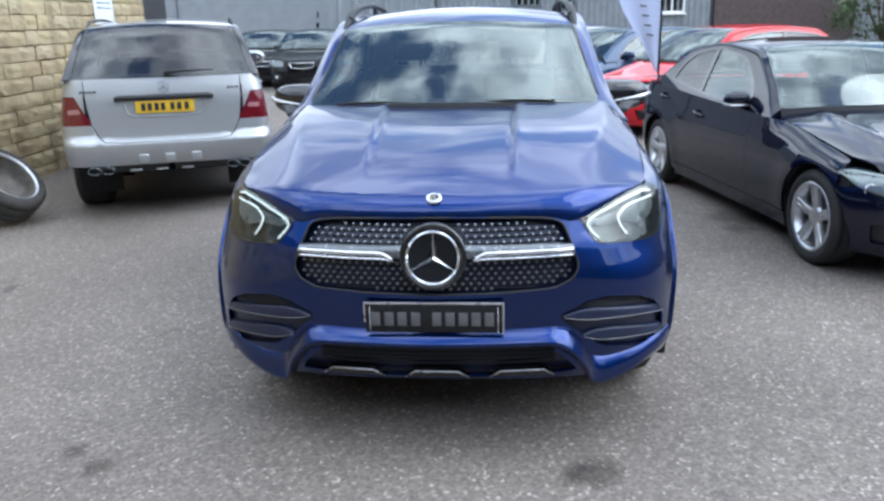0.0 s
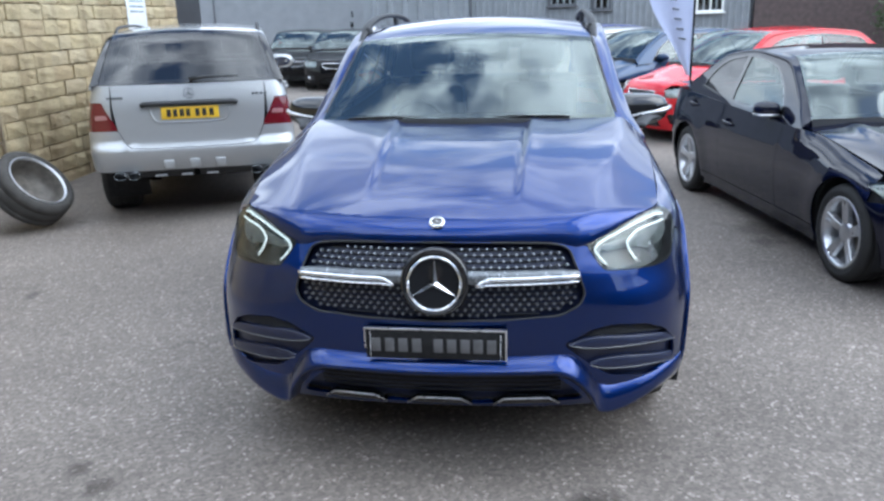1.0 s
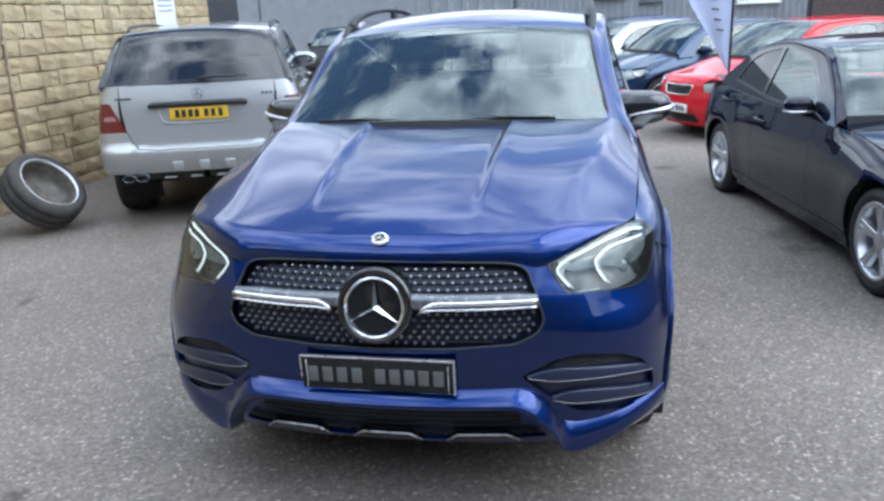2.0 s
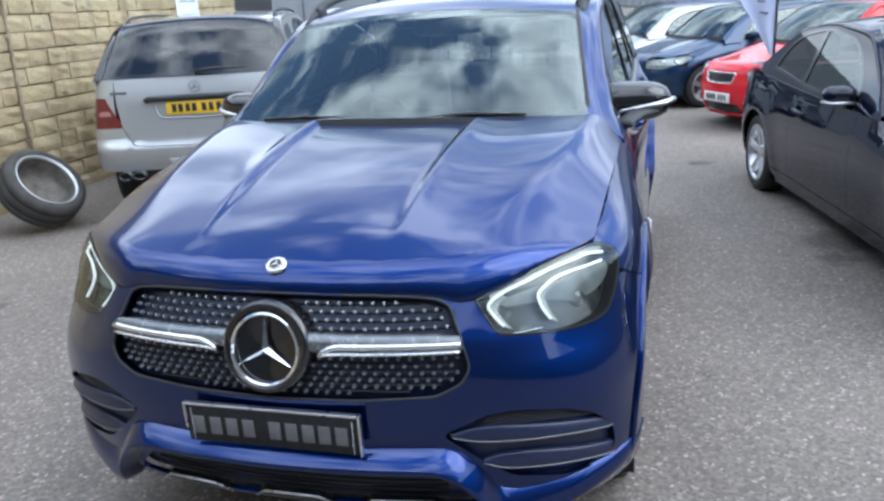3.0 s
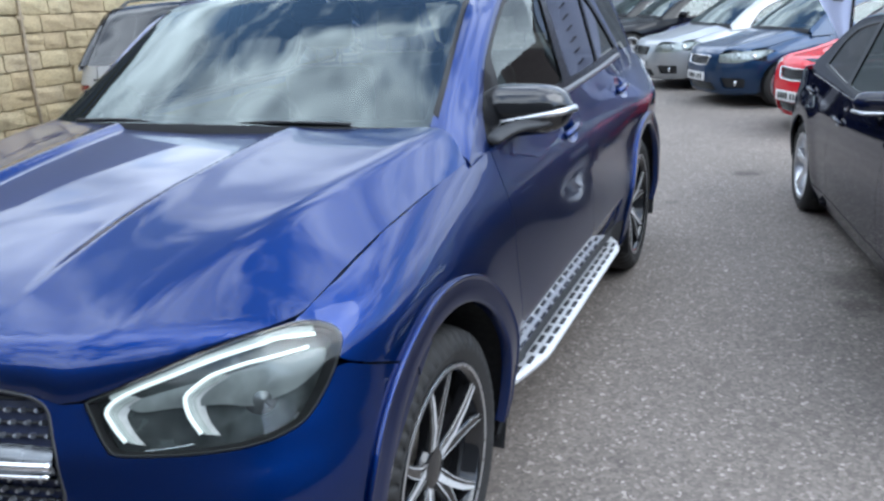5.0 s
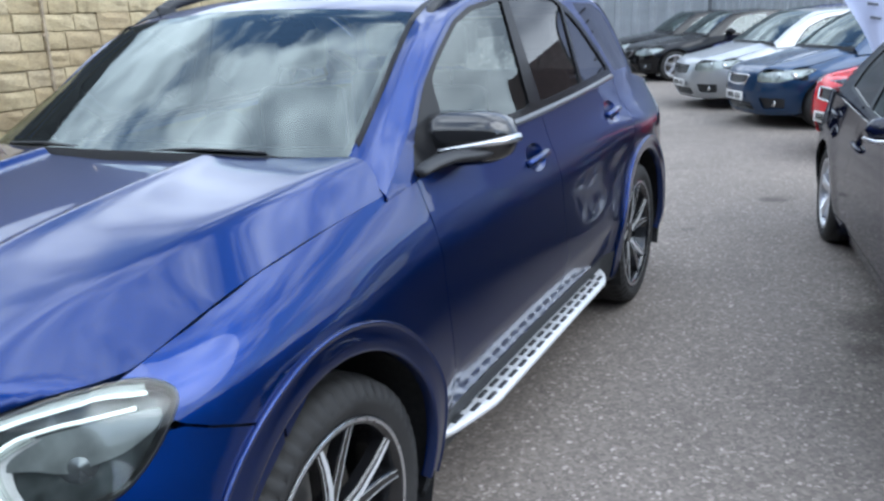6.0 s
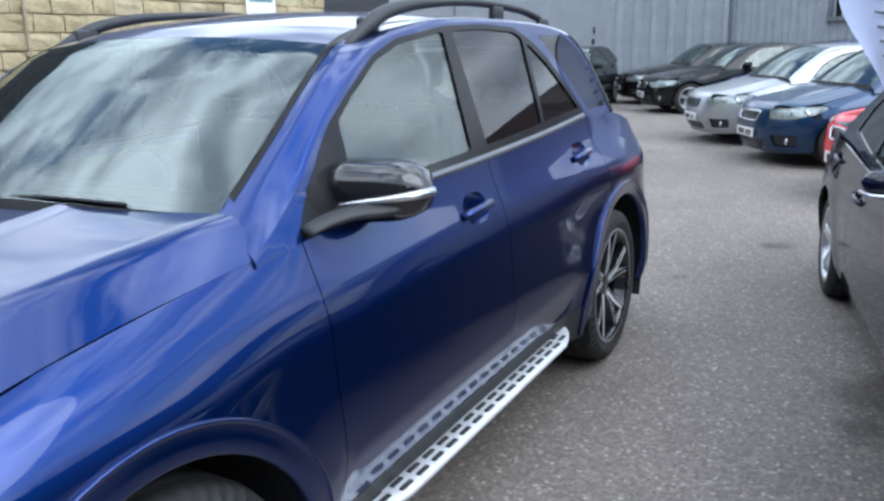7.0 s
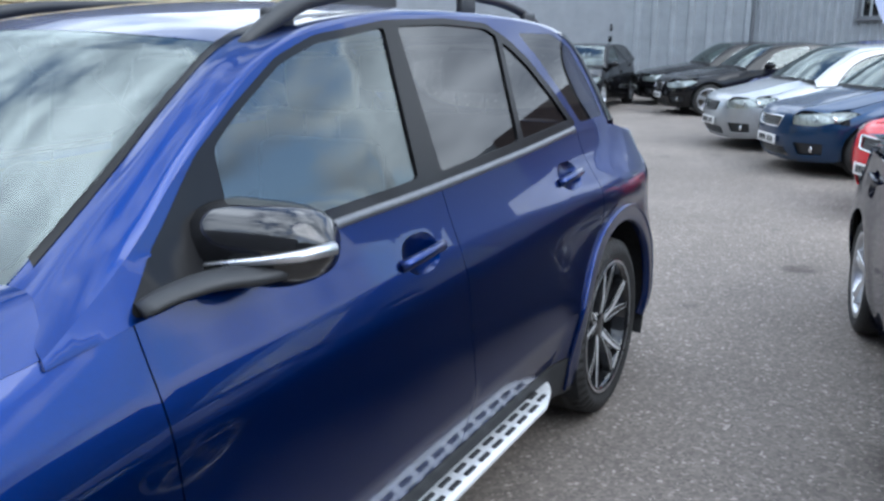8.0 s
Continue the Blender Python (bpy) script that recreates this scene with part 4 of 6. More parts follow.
GLE = dict(
    L=4.80, p_rear=3.6, tuck=0.06, haunch=0.042, w=0.965, p=3.3, yc=0.8, yd=4.05, bulge=0.17, step=0.045, square=[(0.2, 4.6), (0.62, 4.6), (0.82, 3.5), (0.9, 3.3), (1.3, 3.3)],
    nose=[(0.2, 0.16), (0.28, 0.105), (0.36, 0.055), (0.5, 0.028), (0.62, 0.016), (0.72, 0.014), (0.82, 0.026), (0.9, 0.062), (0.97, 0.105), (1.06, 0.2)],
    tail=[(0.2, 0.2), (0.4, 0.05), (0.7, 0.03), (0.92, 0.09), (1.08, 0.16), (1.3, 0.26)],
    width=[(0.2, 0.90), (0.3, 0.955), (0.45, 0.982), (0.65, 0.980), (0.85, 0.967), (0.95, 0.960), (1.02, 0.944), (1.1, 0.914), (1.16, 0.892), (1.32, 0.845)],
    edge_x=[(0.4, 0.82), (0.49, 0.845), (0.9, 0.870), (1.31, 0.880), (1.5, 0.89)],
    plan=[(0, 1.0), (1.0, 1.005), (2.5, 0.995), (3.9, 1.0), (5, 0.99)],
    arches=[(0.905, 0.432, 0.442), (3.865, 0.42, 0.452)], wheel_y=(0.93, 3.865),
    headlamp=[("x", 0.550, 0.933), ("x", 0.562, 0.915), ("x", 0.580, 0.888), ("x", 0.605, 0.855), ("x", 0.622, 0.839), ("x", 0.66, 0.834), ("x", 0.745, 0.826), ("x", 0.815, 0.820), ("x", 0.858, 0.822), ("y", 0.375, 0.834), ("y", 0.413, 0.860), ("y", 0.448, 0.890), ("y", 0.486, 0.930), ("y", 0.513, 0.962), ("y", 0.515, 0.986), ("y", 0.49, 1.005), ("y", 0.455, 1.014), ("x", 0.81, 1.017), ("x", 0.764, 1.008), ("x", 0.708, 0.991), ("x", 0.646, 0.968), ("x", 0.60, 0.950)],
    taillamp=[("y", 4.40, 0.98), ("y", 4.28, 1.13), ("b", 0.62, 1.13), ("b", 0.5, 1.0)],
    mouths=[[("x", 0, 0.956), ("x", 0.25, 0.954), ("x", 0.39, 0.949), ("x", 0.46, 0.940), ("x", 0.495, 0.920), ("x", 0.525, 0.85), ("x", 0.552, 0.77), ("x", 0.53, 0.725), ("x", 0.46, 0.69), ("x", 0.25, 0.678), ("x", 0, 0.674)][::-1],
            [("x", 0, 0.455), ("x", 0.44, 0.445), ("x", 0.53, 0.36), ("x", 0.56, 0.315), ("x", 0, 0.305)][::-1]],
    vents=[[("x", 0.47, 0.575), ("x", 0.58, 0.478), ("x", 0.65, 0.425), ("x", 0.79, 0.395), ("x", 0.89, 0.40), ("x", 0.912, 0.45), ("x", 0.905, 0.515), ("x", 0.86, 0.580), ("x", 0.79, 0.618), ("x", 0.66, 0.640), ("x", 0.58, 0.628)]],
    bumper=[("x", 0, 0.29), ("x", 0.55, 0.275), ("x", 0.62, 0.265), ("x", 0.80, 0.30), ("y", 0.53, 0.33), ("y", 0.70, 0.42), ("y", 0.70, 0.835), ("y", 0.60, 0.872), ("y", 0.545, 0.893), ("y", 0.50, 0.915), ("x", 0.80, 0.93), ("x", 0.60, 0.925), ("x", 0.556, 0.932), ("x", 0.515, 0.930), ("x", 0.49, 0.936), ("x", 0.455, 0.946), ("x", 0.393, 0.953), ("x", 0.265, 0.958), ("x", 0, 0.960)],
    wing_lead=[("y", 0.72, 0.6), ("y", 0.70, 0.835), ("y", 0.60, 0.872), ("y", 0.545, 0.893), ("y", 0.50, 0.915), ("y", 0.47, 0.94), ("y", 0.425, 0.985), ("y", 0.420, 1.010), ("y", 0.445, 1.016)],
    top=[(0.49, 1.027), (0.7, 1.081), (0.9, 1.118), (1.31, 1.164), (1.49, 1.178), (2.1, 1.218), (2.55, 1.23), (3.08, 1.25), (3.56, 1.278), (3.90, 1.272), (4.10, 1.245), (4.30, 1.20), (4.6, 1.16)], gate_up=0.0,
    cut=(0.468, 1.482, 2.55, 3.62, 4.3), sill=0.44, dlo_mat=SURROUND, zb=0.27, zb_rear=0.35, ztail=1.10, ztailgate=0.65, gate_x=0.75, zlamp=0.97, sill_mat=PLASTIC,
    H=gle_H, B=gle_skin,
    bonnet_step=0.015, bonnet=[(q[0], q[1]) for q in LEAD] + [(0.848, 0.50), (0.860, 0.67), (0.8725, 0.9), (0.879, 1.1), (0.883, 1.332), (0.80, 1.372), (0.62, 1.315), (0.5, 1.28), (0.28, 1.235), (0, 1.205)],
    gx=lambda y, z: 0.90 - 0.323 * (z - 1.17) - 0.014 * np.clip((1.55 - y) / 0.25, 0, 1) - 0.036 * np.clip((2.3 - y) / 0.6, 0, 1) * np.clip((z - 1.16) / 0.1, 0, 1),
    rail_out=aft([(1.315, 1.164), (1.49, 1.262), (1.65, 1.380), (1.80, 1.474), (1.99, 1.587), (2.16, 1.643), (2.48, 1.684), (2.8, 1.692), (3.2, 1.686), (3.45, 1.672), (3.63, 1.645), (3.77, 1.585), (3.87, 1.46), (3.96, 1.275)]),
    crest=0.016,
    rail_in=[(0.748, 1.350, 1.245), (0.725, 1.49, 1.333), (0.698, 1.64, 1.427), (0.672, 1.79, 1.525), (0.645, 1.98, 1.633), (0.632, 2.1, 1.664), (0.62, 2.48, 1.700), (0.615, 2.8, 1.708), (0.61, 3.2, 1.703), (0.61, 3.5, 1.688), (0.615, 3.85, 1.650), (0.63, 4.08, 1.595), (0.65, 4.28, 1.44), (0.70, 4.55, 1.205)],
    belt=[(1.315, 1.148), (1.49, 1.17), (2.1, 1.21), (2.55, 1.222), (3.08, 1.242), (3.56, 1.268), (3.96, 1.262)],
    dlo=aft([(1.475, 1.178), (1.60, 1.305), (1.725, 1.415), (1.853, 1.492), (2.03, 1.588), (2.18, 1.634), (2.487, 1.671), (2.80, 1.679), (3.07, 1.667), (3.21, 1.615), (3.33, 1.547), (3.47, 1.43), (3.60, 1.298), (3.08, 1.258), (2.54, 1.237), (2.1, 1.227)]),
    panes=[(aft([(1.742, 1.238), (1.752, 1.33), (1.762, 1.425), (1.859, 1.487), (2.033, 1.581), (2.185, 1.626), (2.478, 1.662), (2.435, 1.262), (2.1, 1.25)]), False),
           ([(2.532, 1.664), (2.80, 1.671), (3.06, 1.659), (3.132, 1.634), (3.084, 1.285), (2.545, 1.262)], True),
           ([(3.150, 1.618), (3.205, 1.595), (3.315, 1.53), (3.45, 1.415), (3.555, 1.312), (3.108, 1.288)], True)],
    quarter=[[(3.30, 1.640), (3.60, 1.636), (3.742, 1.586), (3.843, 1.46), (3.925, 1.302), (3.66, 1.300), (3.535, 1.435), (3.43, 1.540)]],
    rail_bulge=0.013, roof_y=(1.98, 4.02), crown=[(0, 0.035), (0.3, 0.045), (1, 0.03)], bow=(0.12, 0.07, 0.04),
    R=0.393, rim=0.290, track=0.955, tyre_w=0.285, spokes=5, rim_style="twin",
    cabin=dict(dash=(1.45, 1.17), x=0.74, end=4.0, seat=2.35, z=0.80, wheel_x=-0.37, mirror=(2.05, 1.58)),
    mirror_len=0.325, mirror=(1.074, 1.80, 1.243), mirror_root=0.90, mirror_arm=[(0.885, 1.50, 1.187), (0.905, 1.56, 1.204), (0.93, 1.63, 1.212), (0.955, 1.70, 1.208), (0.975, 1.75, 1.210)],  mirror_mat=GLOSSBLACK, mirror_size=1.12, handles=[(2.36, 1.085), (3.41, 1.128)], handle_half=0.088, handle_cup=0.050, handle_thick=0.015,
)
gle, S, gle_add, gle_pair, gle_lamp = build_car(GLE, pose(0, 0, 0), BLUE, "suv_car", "deep metallic blue SUV with black glass and lit headlamps", "car", "cars in the yard")


def on(a, z, lift=0.0):
    """A point of the blue car's skin, lifted outwards."""
    a, z = np.atleast_1d(np.asarray(a, float)), np.atleast_1d(np.asarray(z, float))
    e = 1e-3
    n = np.cross(S(a + e, z) - S(a - e, z), S(a, z + e) - S(a, z - e))
    n /= np.linalg.norm(n, axis=-1, keepdims=True)
    return S(a, z) + n * np.reshape(lift, (-1, 1))


def along(pts, n, lift):
    """A line on the skin through ('x'|'y', place, height) points."""
    q = spline(S.line(pts), n)
    return on(q[:, 0], q[:, 1], lift)


def sides(nm, vf, mat, lab="", parent=None):
    return gle_add(nm, vf, mat, lab, parent), gle_add(nm, mirrored(vf), mat, lab, parent)


# grille: dark backing, a lattice of bright pins, a thin frame, two bars and the round badge
mouth = soft(both_ways(S.line(GLE["mouths"][0])), 2)
low_mouth = soft(both_ways(S.line(GLE["mouths"][1])), 2)
grille = gle_add("grille", sheet(S, inset(mouth, -0.01), (), 0.03, 0, lift=-0.042), VENTBLUE, "blue-black diamond grille with bright pins")
ring = np.concatenate([mouth, mouth[:1]])
gle_add("grille_frame", tube(on(ring[:, 0], ring[:, 1], -0.003), 0.0045, 6, cap=False), PLASTIC, parent=grille)
pin_bm = bmesh.new()
bmesh.ops.create_cone(pin_bm, cap_ends=True, segments=8, radius1=0.0062, radius2=0.0036, depth=0.012)
pin_me = bpy.data.meshes.new("grille_pin")
pin_bm.to_mesh(pin_me)
pin_bm.free()
rows_z = np.linspace(0.690, 0.9385, 13)
for i, z in enumerate(rows_z):
    xs = np.arange(-18, 19) * 0.0315 + (0.01575 if i % 2 else 0)
    for x in xs:
        a = S.ax(x, z)
        if not within(inset(mouth, 0.012), np.array([(a, z)]))[0] or math.hypot(x, z - 0.822) < 0.135 or (0.795 < z < 0.865):
            continue
        c = on(a, z, -0.024)[0]
        nn = on(a, z, 0.1)[0] - on(a, z, 0.0)[0]
        pin = put("grille_pin", pin_me, PINMETAL, grille)
        pin.matrix_local = Matrix.Translation(c) @ Vector(nn).to_track_quat("Z", "Y").to_matrix().to_4x4()
for i, z in enumerate(rows_z):
    xs = np.linspace(-0.56, 0.56, 40)
    line = np.array([(S.ax(x, z), z) for x in xs if within(inset(mouth, 0.004), np.array([(S.ax(x, z), z)]))[0]])
    gle_add("grille_slat", tube(on(line[:, 0], line[:, 1], -0.036), 0.0035, 5), PLASTIC, parent=grille)
for sd in (1, -1):
    bar = [("x", 0.118, 0.838), ("x", 0.22, 0.836), ("x", 0.38, 0.834), ("x", 0.527, 0.831)]
    q = spline(S.line(bar), 20)
    rows = []
    for (dz, lf) in ((0.030, -0.03), (0.026, 0.004), (0.008, 0.012), (-0.016, 0.010), (-0.026, -0.004), (-0.028, -0.03)):
        k = np.concatenate([np.full(16, 1.0), np.linspace(1.0, 0.75, 4)])
        rows.append(on(q[:, 0], q[:, 1] + dz * k, lf))
    vf = loft(rows[::-1])
    b = gle_add("grille_bar", vf if sd > 0 else mirrored(vf), LAMPGREY, "grey bar with a chrome strip", grille)
    strip = along([("x", 0.150, 0.808), ("x", 0.172, 0.823), ("x", 0.21, 0.832), ("x", 0.38, 0.832), ("x", 0.524, 0.830)], 26, 0.0125)
    lower_ = along([("x", 0.150, 0.808), ("x", 0.21, 0.813), ("x", 0.38, 0.813), ("x", 0.522, 0.812)], 26, 0.0105)
    vf = joined(tube(strip, np.concatenate([np.linspace(0.005, 0.0085, 5), np.full(21, 0.0085)]), 8), tube(lower_, 0.0052, 8))
    put("chrome_strip", mesh_of("chrome_strip", *(vf if sd > 0 else mirrored(vf))), CHROME, b, "polished chrome strip")
tiltm = Matrix.Rotation(radians(-13), 4, "X")
disc = [(0.0, 0.001), (0.012, 0.03), (0.008, 0.098), (0.010, 0.106), (0.026, 0.112), (0.024, 0.124), (-0.01, 0.130), (-0.06, 0.126)]
v, f = lathe(disc, 48, (0, 0, 0))
badge = put("badge_disc", mesh_of("badge_disc", v, f), GLOSSBLACK, grille, "round black glass disc")
badge.matrix_local = Matrix.Translation((0, 0.035, 0.822)) @ tiltm @ Matrix.Rotation(radians(-90), 4, "Z")
star_badge(grille, "three_pointed_star", (0, 0.012, 0.822), 0.098, tiltm, CHROME)
# small badge on the bonnet
bd = Matrix.Translation((0, 0.133, float(gle_H(0.0, 0.133)) + 0.004)) @ Matrix.Rotation(radians(-65), 4, "X")
v, f = lathe([(0.0, 0.001), (0.003, 0.018), (0.005, 0.023), (0.004, 0.029), (-0.004, 0.030)], 32, (0, 0, 0))
ob = put("bonnet_badge", mesh_of("bonnet_badge", v, f), CHROME, gle, "small round chrome badge")
ob.matrix_local = bd @ Matrix.Rotation(radians(-90), 4, "Z")
v, f = lathe([(0.0062, 0.001), (0.0058, 0.020)], 32, (0, 0, 0))
o2 = put("badge_face", mesh_of("badge_face", v, f), INK, ob)
st2 = star_badge(ob, "small_star", (0, 0, 0), 0.019, Matrix.Rotation(radians(90), 4, "Z") @ Matrix.Translation((0, -0.0066, 0)), WHITEPAINT)

# show plate with plain letter bars
plate = part("show_plate", box_bm((0.522, 0.014, 0.118), (0, 0, 0), 0.003), VOID, gle, "black show plate with grey letters")
plate.matrix_local = Matrix.Translation((0.0, -0.004, 0.592)) @ Matrix.Rotation(radians(2), 4, "X")
for (x, z, w_, h_) in ((0, 0.060, 0.532, 0.006), (0.263, 0, 0.006, 0.124), (-0.263, 0.02, 0.005, 0.08), (0.243, -0.005, 0.002, 0.10), (-0.243, -0.002, 0.002, 0.10)):
    part("plate_rim", box_bm((w_, 0.017, h_), (x, -0.001, z), 0.001), SATIN, plate)
LETTER = plain("grey plate lettering", (0.12, 0.12, 0.125), 0.5)
for k, x in enumerate((-0.222, -0.170, -0.120, -0.068, 0.012, 0.062, 0.112, 0.160, 0.210)):
    part("letter_bar", box_bm((0.034, 0.004, 0.054), (x, -0.008, -0.004), 0.0008), LETTER, plate)

# lower trim, side vents with fins, lower inserts
lip = [("x", 0.0, 0.528, 0.490, 0.455), ("x", 0.26, 0.530, 0.492, 0.456), ("x", 0.43, 0.532, 0.490, 0.446), ("x", 0.49, 0.528, 0.468, 0.425), ("x", 0.56, 0.468, 0.392, 0.352), ("x", 0.615, 0.385, 0.305, 0.262), ("x", 0.67, 0.372, 0.300, 0.262), ("x", 0.80, 0.385, 0.325, 0.285), ("x", 0.90, 0.41, 0.355, 0.315), ("y", 0.50, 0.435, 0.385, 0.34)]
tops = spline(S.line([(k, q, zt) for k, q, zt, zm, zl in lip]), 60)
mids = spline(S.line([(k, q, zm) for k, q, zt, zm, zl in lip]), 60)
lows = spline(S.line([(k, q, zl) for k, q, zt, zm, zl in lip]), 60)
fade = np.interp(np.linspace(0, 1, 60), [0, 0.5, 0.72, 1], [1, 1, 0.35, 0])
rows = [on(tops[:, 0], tops[:, 1] + 0.004, -0.012), on(tops[:, 0], tops[:, 1], 0.004), on(mids[:, 0], mids[:, 1] + 0.010, 0.053 * fade + 0.004), on(mids[:, 0], mids[:, 1], 0.058 * fade + 0.004), on(mids[:, 0], mids[:, 1] - 0.006, 0.054 * fade + 0.004), on(lows[:, 0], lows[:, 1], 0.012), on(lows[:, 0], lows[:, 1] - 0.004, -0.012)]
vf = loft(rows[::-1])
sides("bumper_trim", vf, BLUE, "blue lower bumper blade")
vent = soft(S.line(GLE["vents"][0]), 2)
FINS = [([(0.495, 0.574), (0.55, 0.588), (0.60, 0.592), (0.68, 0.585), (0.78, 0.572), (0.90, 0.545)], [(0.495, 0.566), (0.55, 0.553), (0.60, 0.547), (0.69, 0.542), (0.79, 0.535), (0.905, 0.512)]),
        ([(0.575, 0.484), (0.62, 0.497), (0.68, 0.498), (0.76, 0.488), (0.85, 0.468), (0.91, 0.452)], [(0.575, 0.476), (0.62, 0.459), (0.66, 0.452), (0.72, 0.446), (0.80, 0.438), (0.912, 0.415)])]
for sd in (1, -1):
    vfb = sheet(S, inset(vent, -0.008), (), 0.04, 0, lift=-0.022)
    vb = gle_add("side_vent", vfb if sd > 0 else mirrored(vfb), VENTBLUE, "black side vent with two fins")
    for up, dn in FINS:
        qu, qd = (spline(S.line([("x", x, z) for x, z in q]), 26) for q in (up, dn))
        rows = [on(qu[:, 0], qu[:, 1], -0.020), on(qu[:, 0], qu[:, 1], -0.010)]
        rows += [on(qu[:, 0] * (1 - t) + qd[:, 0] * t, qu[:, 1] * (1 - t) + qd[:, 1] * t, lf) for t, lf in ((0.12, -0.004), (0.5, -0.002), (0.9, 0.004))]
        rows += [on(qd[:, 0], qd[:, 1], 0.002), on(qd[:, 0], qd[:, 1], -0.020)]
        fv = loft(rows[::-1])
        fin = put("vent_fin", mesh_of("vent_fin", *(fv if sd > 0 else mirrored(fv))), VENTBLUE, vb)
        ev = tube(on(qd[:, 0], qd[:, 1] + 0.002, 0.004), 0.0024, 6)
        put("fin_edge", mesh_of("fin_edge", *(ev if sd > 0 else mirrored(ev))), BELTGREY, fin)
    for k in range(6):
        zz = 0.628 - 0.008 * k
        q = spline(S.line([("x", 0.56 + 0.012 * abs(k - 3), zz - 0.004), ("x", 0.70, zz), ("x", 0.80 + 0.012 * k, zz - 0.016)]), 14)
        tv = tube(on(q[:, 0], q[:, 1], -0.018), 0.0022, 5)
        put("vent_mesh_bar", mesh_of("vent_mesh_bar", *(tv if sd > 0 else mirrored(tv))), PLASTIC, vb)
lower = gle_add("lower_intake", sheet(S, inset(low_mouth, -0.01), (), 0.04, 0, lift=-0.03), VENTBLUE, "blue-black lower intake")
for z in np.linspace(0.365, 0.44, 5):
    q = spline(S.line([("x", -0.47, z), ("x", 0.0, z), ("x", 0.47, z)]), 24)
    gle_add("intake_slat", tube(on(q[:, 0], q[:, 1], -0.02), 0.004, 5), VOID, parent=lower)
for xc in (-0.335, 0.0, 0.335):
    q0 = [(xc - 0.125, 0.312), (xc - 0.085, 0.345), (xc + 0.085, 0.345), (xc + 0.125, 0.312)]
    outl = np.array([(S.ax(x, z), z) for x, z in q0])
    ins = gle_add("bumper_insert", sheet(S, outl, (), 0.03, 0.02, lift=0.006), GLOSSBLACK, "gloss black insert with a bright edge", lower)
    qq = on(outl[:, 0], outl[:, 1], 0.008)
    put("insert_edge", mesh_of("insert_edge", *tube([qq[0], qq[1], qq[2], qq[3]], 0.0035, 6)), SATIN, ins)

# headlamps
for sd in (1, -1):
    turn_ = (lambda q: q) if sd > 0 else mirrored
    hl = put("headlamp", None, None, gle, "lit headlamp with two white hooked light strips")
    put("lamp_housing", mesh_of("lamp_housing", *turn_(sheet(S, inset(gle_lamp, -0.004), (), 0.03, 0, lift=-0.045))), LAMPDARK, hl)
    put("lamp_bezel", mesh_of("lamp_bezel", *turn_(sheet(S, gle_lamp, [inset(gle_lamp, 0.006)], 0.03, 0.045, lift=-0.006))), VOID, hl)
    put("lamp_lens", mesh_of("lamp_lens", *turn_(sheet(S, gle_lamp, (), 0.03, 0, lift=0.001))), LENS, hl).visible_shadow = False
    long_strip = [("y", 0.475, 0.987), ("x", 0.831, 0.998), ("x", 0.764, 0.989), ("x", 0.68, 0.963), ("x", 0.618, 0.940), ("x", 0.596, 0.925), ("x", 0.590, 0.913), ("x", 0.604, 0.892), ("x", 0.634, 0.862)]
    short_strip = [("y", 0.445, 0.968), ("x", 0.817, 0.969), ("x", 0.756, 0.959), ("x", 0.73, 0.942), ("x", 0.716, 0.924), ("x", 0.724, 0.899), ("x", 0.752, 0.860)]
    for q, k in ((long_strip, 60), (short_strip, 44)):
        core = along(q, k, -0.016)
        put("light_strip", mesh_of("light_strip", *turn_(tube(core, 0.0042, 8))), DRL, hl, "white daytime running light")
        # ribbed clear guides step back from the strip along its hooked end
        for o in (0.009, 0.016):
            sh = [(kk, v_ + o * 0.9, z_ - o * 0.3) for kk, v_, z_ in q[-5:]]
            put("light_guide", mesh_of("light_guide", *turn_(tube(along(sh, k, -0.020 - o * 0.5), 0.0034, 6))), GUIDE, hl)
    for face, z0, dz in ((long_strip, 0.0, 0.026), (short_strip, 0.0, 0.024)):
        hook = [(kk, v_ + 0.030, z_ - 0.010) for kk, v_, z_ in face[-5:]]
        a_, b_ = spline(S.line(face[-5:]), 14), spline(S.line(hook), 14)
        vf = loft([on(a_[:, 0], a_[:, 1], -0.022), on((a_[:, 0] + b_[:, 0]) / 2, (a_[:, 1] + b_[:, 1]) / 2, -0.026), on(b_[:, 0], b_[:, 1], -0.040)])
        put("hook_reflector", mesh_of("hook_reflector", *turn_(vf)), WHITELENS, hl)
    up = spline(S.line([(kk, v_, z_ + 0.004) for kk, v_, z_ in long_strip[:6]]), 40)
    over = spline(S.line([("y", 0.48, 1.000), ("x", 0.825, 1.012), ("x", 0.764, 1.003), ("x", 0.68, 0.976), ("x", 0.618, 0.953), ("x", 0.59, 0.940)]), 40)
    put("upper_reflector", mesh_of("upper_reflector", *turn_(loft([on(up[:, 0], up[:, 1], -0.020), on(over[:, 0], over[:, 1], -0.008)]))), GUIDE, hl)
    # upper shelf of pale plastic behind the strips, dark floor below it
    shelf = soft(S.line([("x", 0.61, 0.925), ("x", 0.70, 0.945), ("x", 0.80, 0.960), ("y", 0.43, 0.964), ("y", 0.492, 0.958), ("y", 0.47, 0.925), ("y", 0.405, 0.895), ("x", 0.82, 0.885), ("x", 0.78, 0.900), ("x", 0.70, 0.908), ("x", 0.64, 0.905)]), 2)
    put("lamp_shelf", mesh_of("lamp_shelf", *turn_(sheet(S, shelf, (), 0.03, 0.02, lift=-0.034))), LAMPPALE, hl, "pale grey lamp lining")
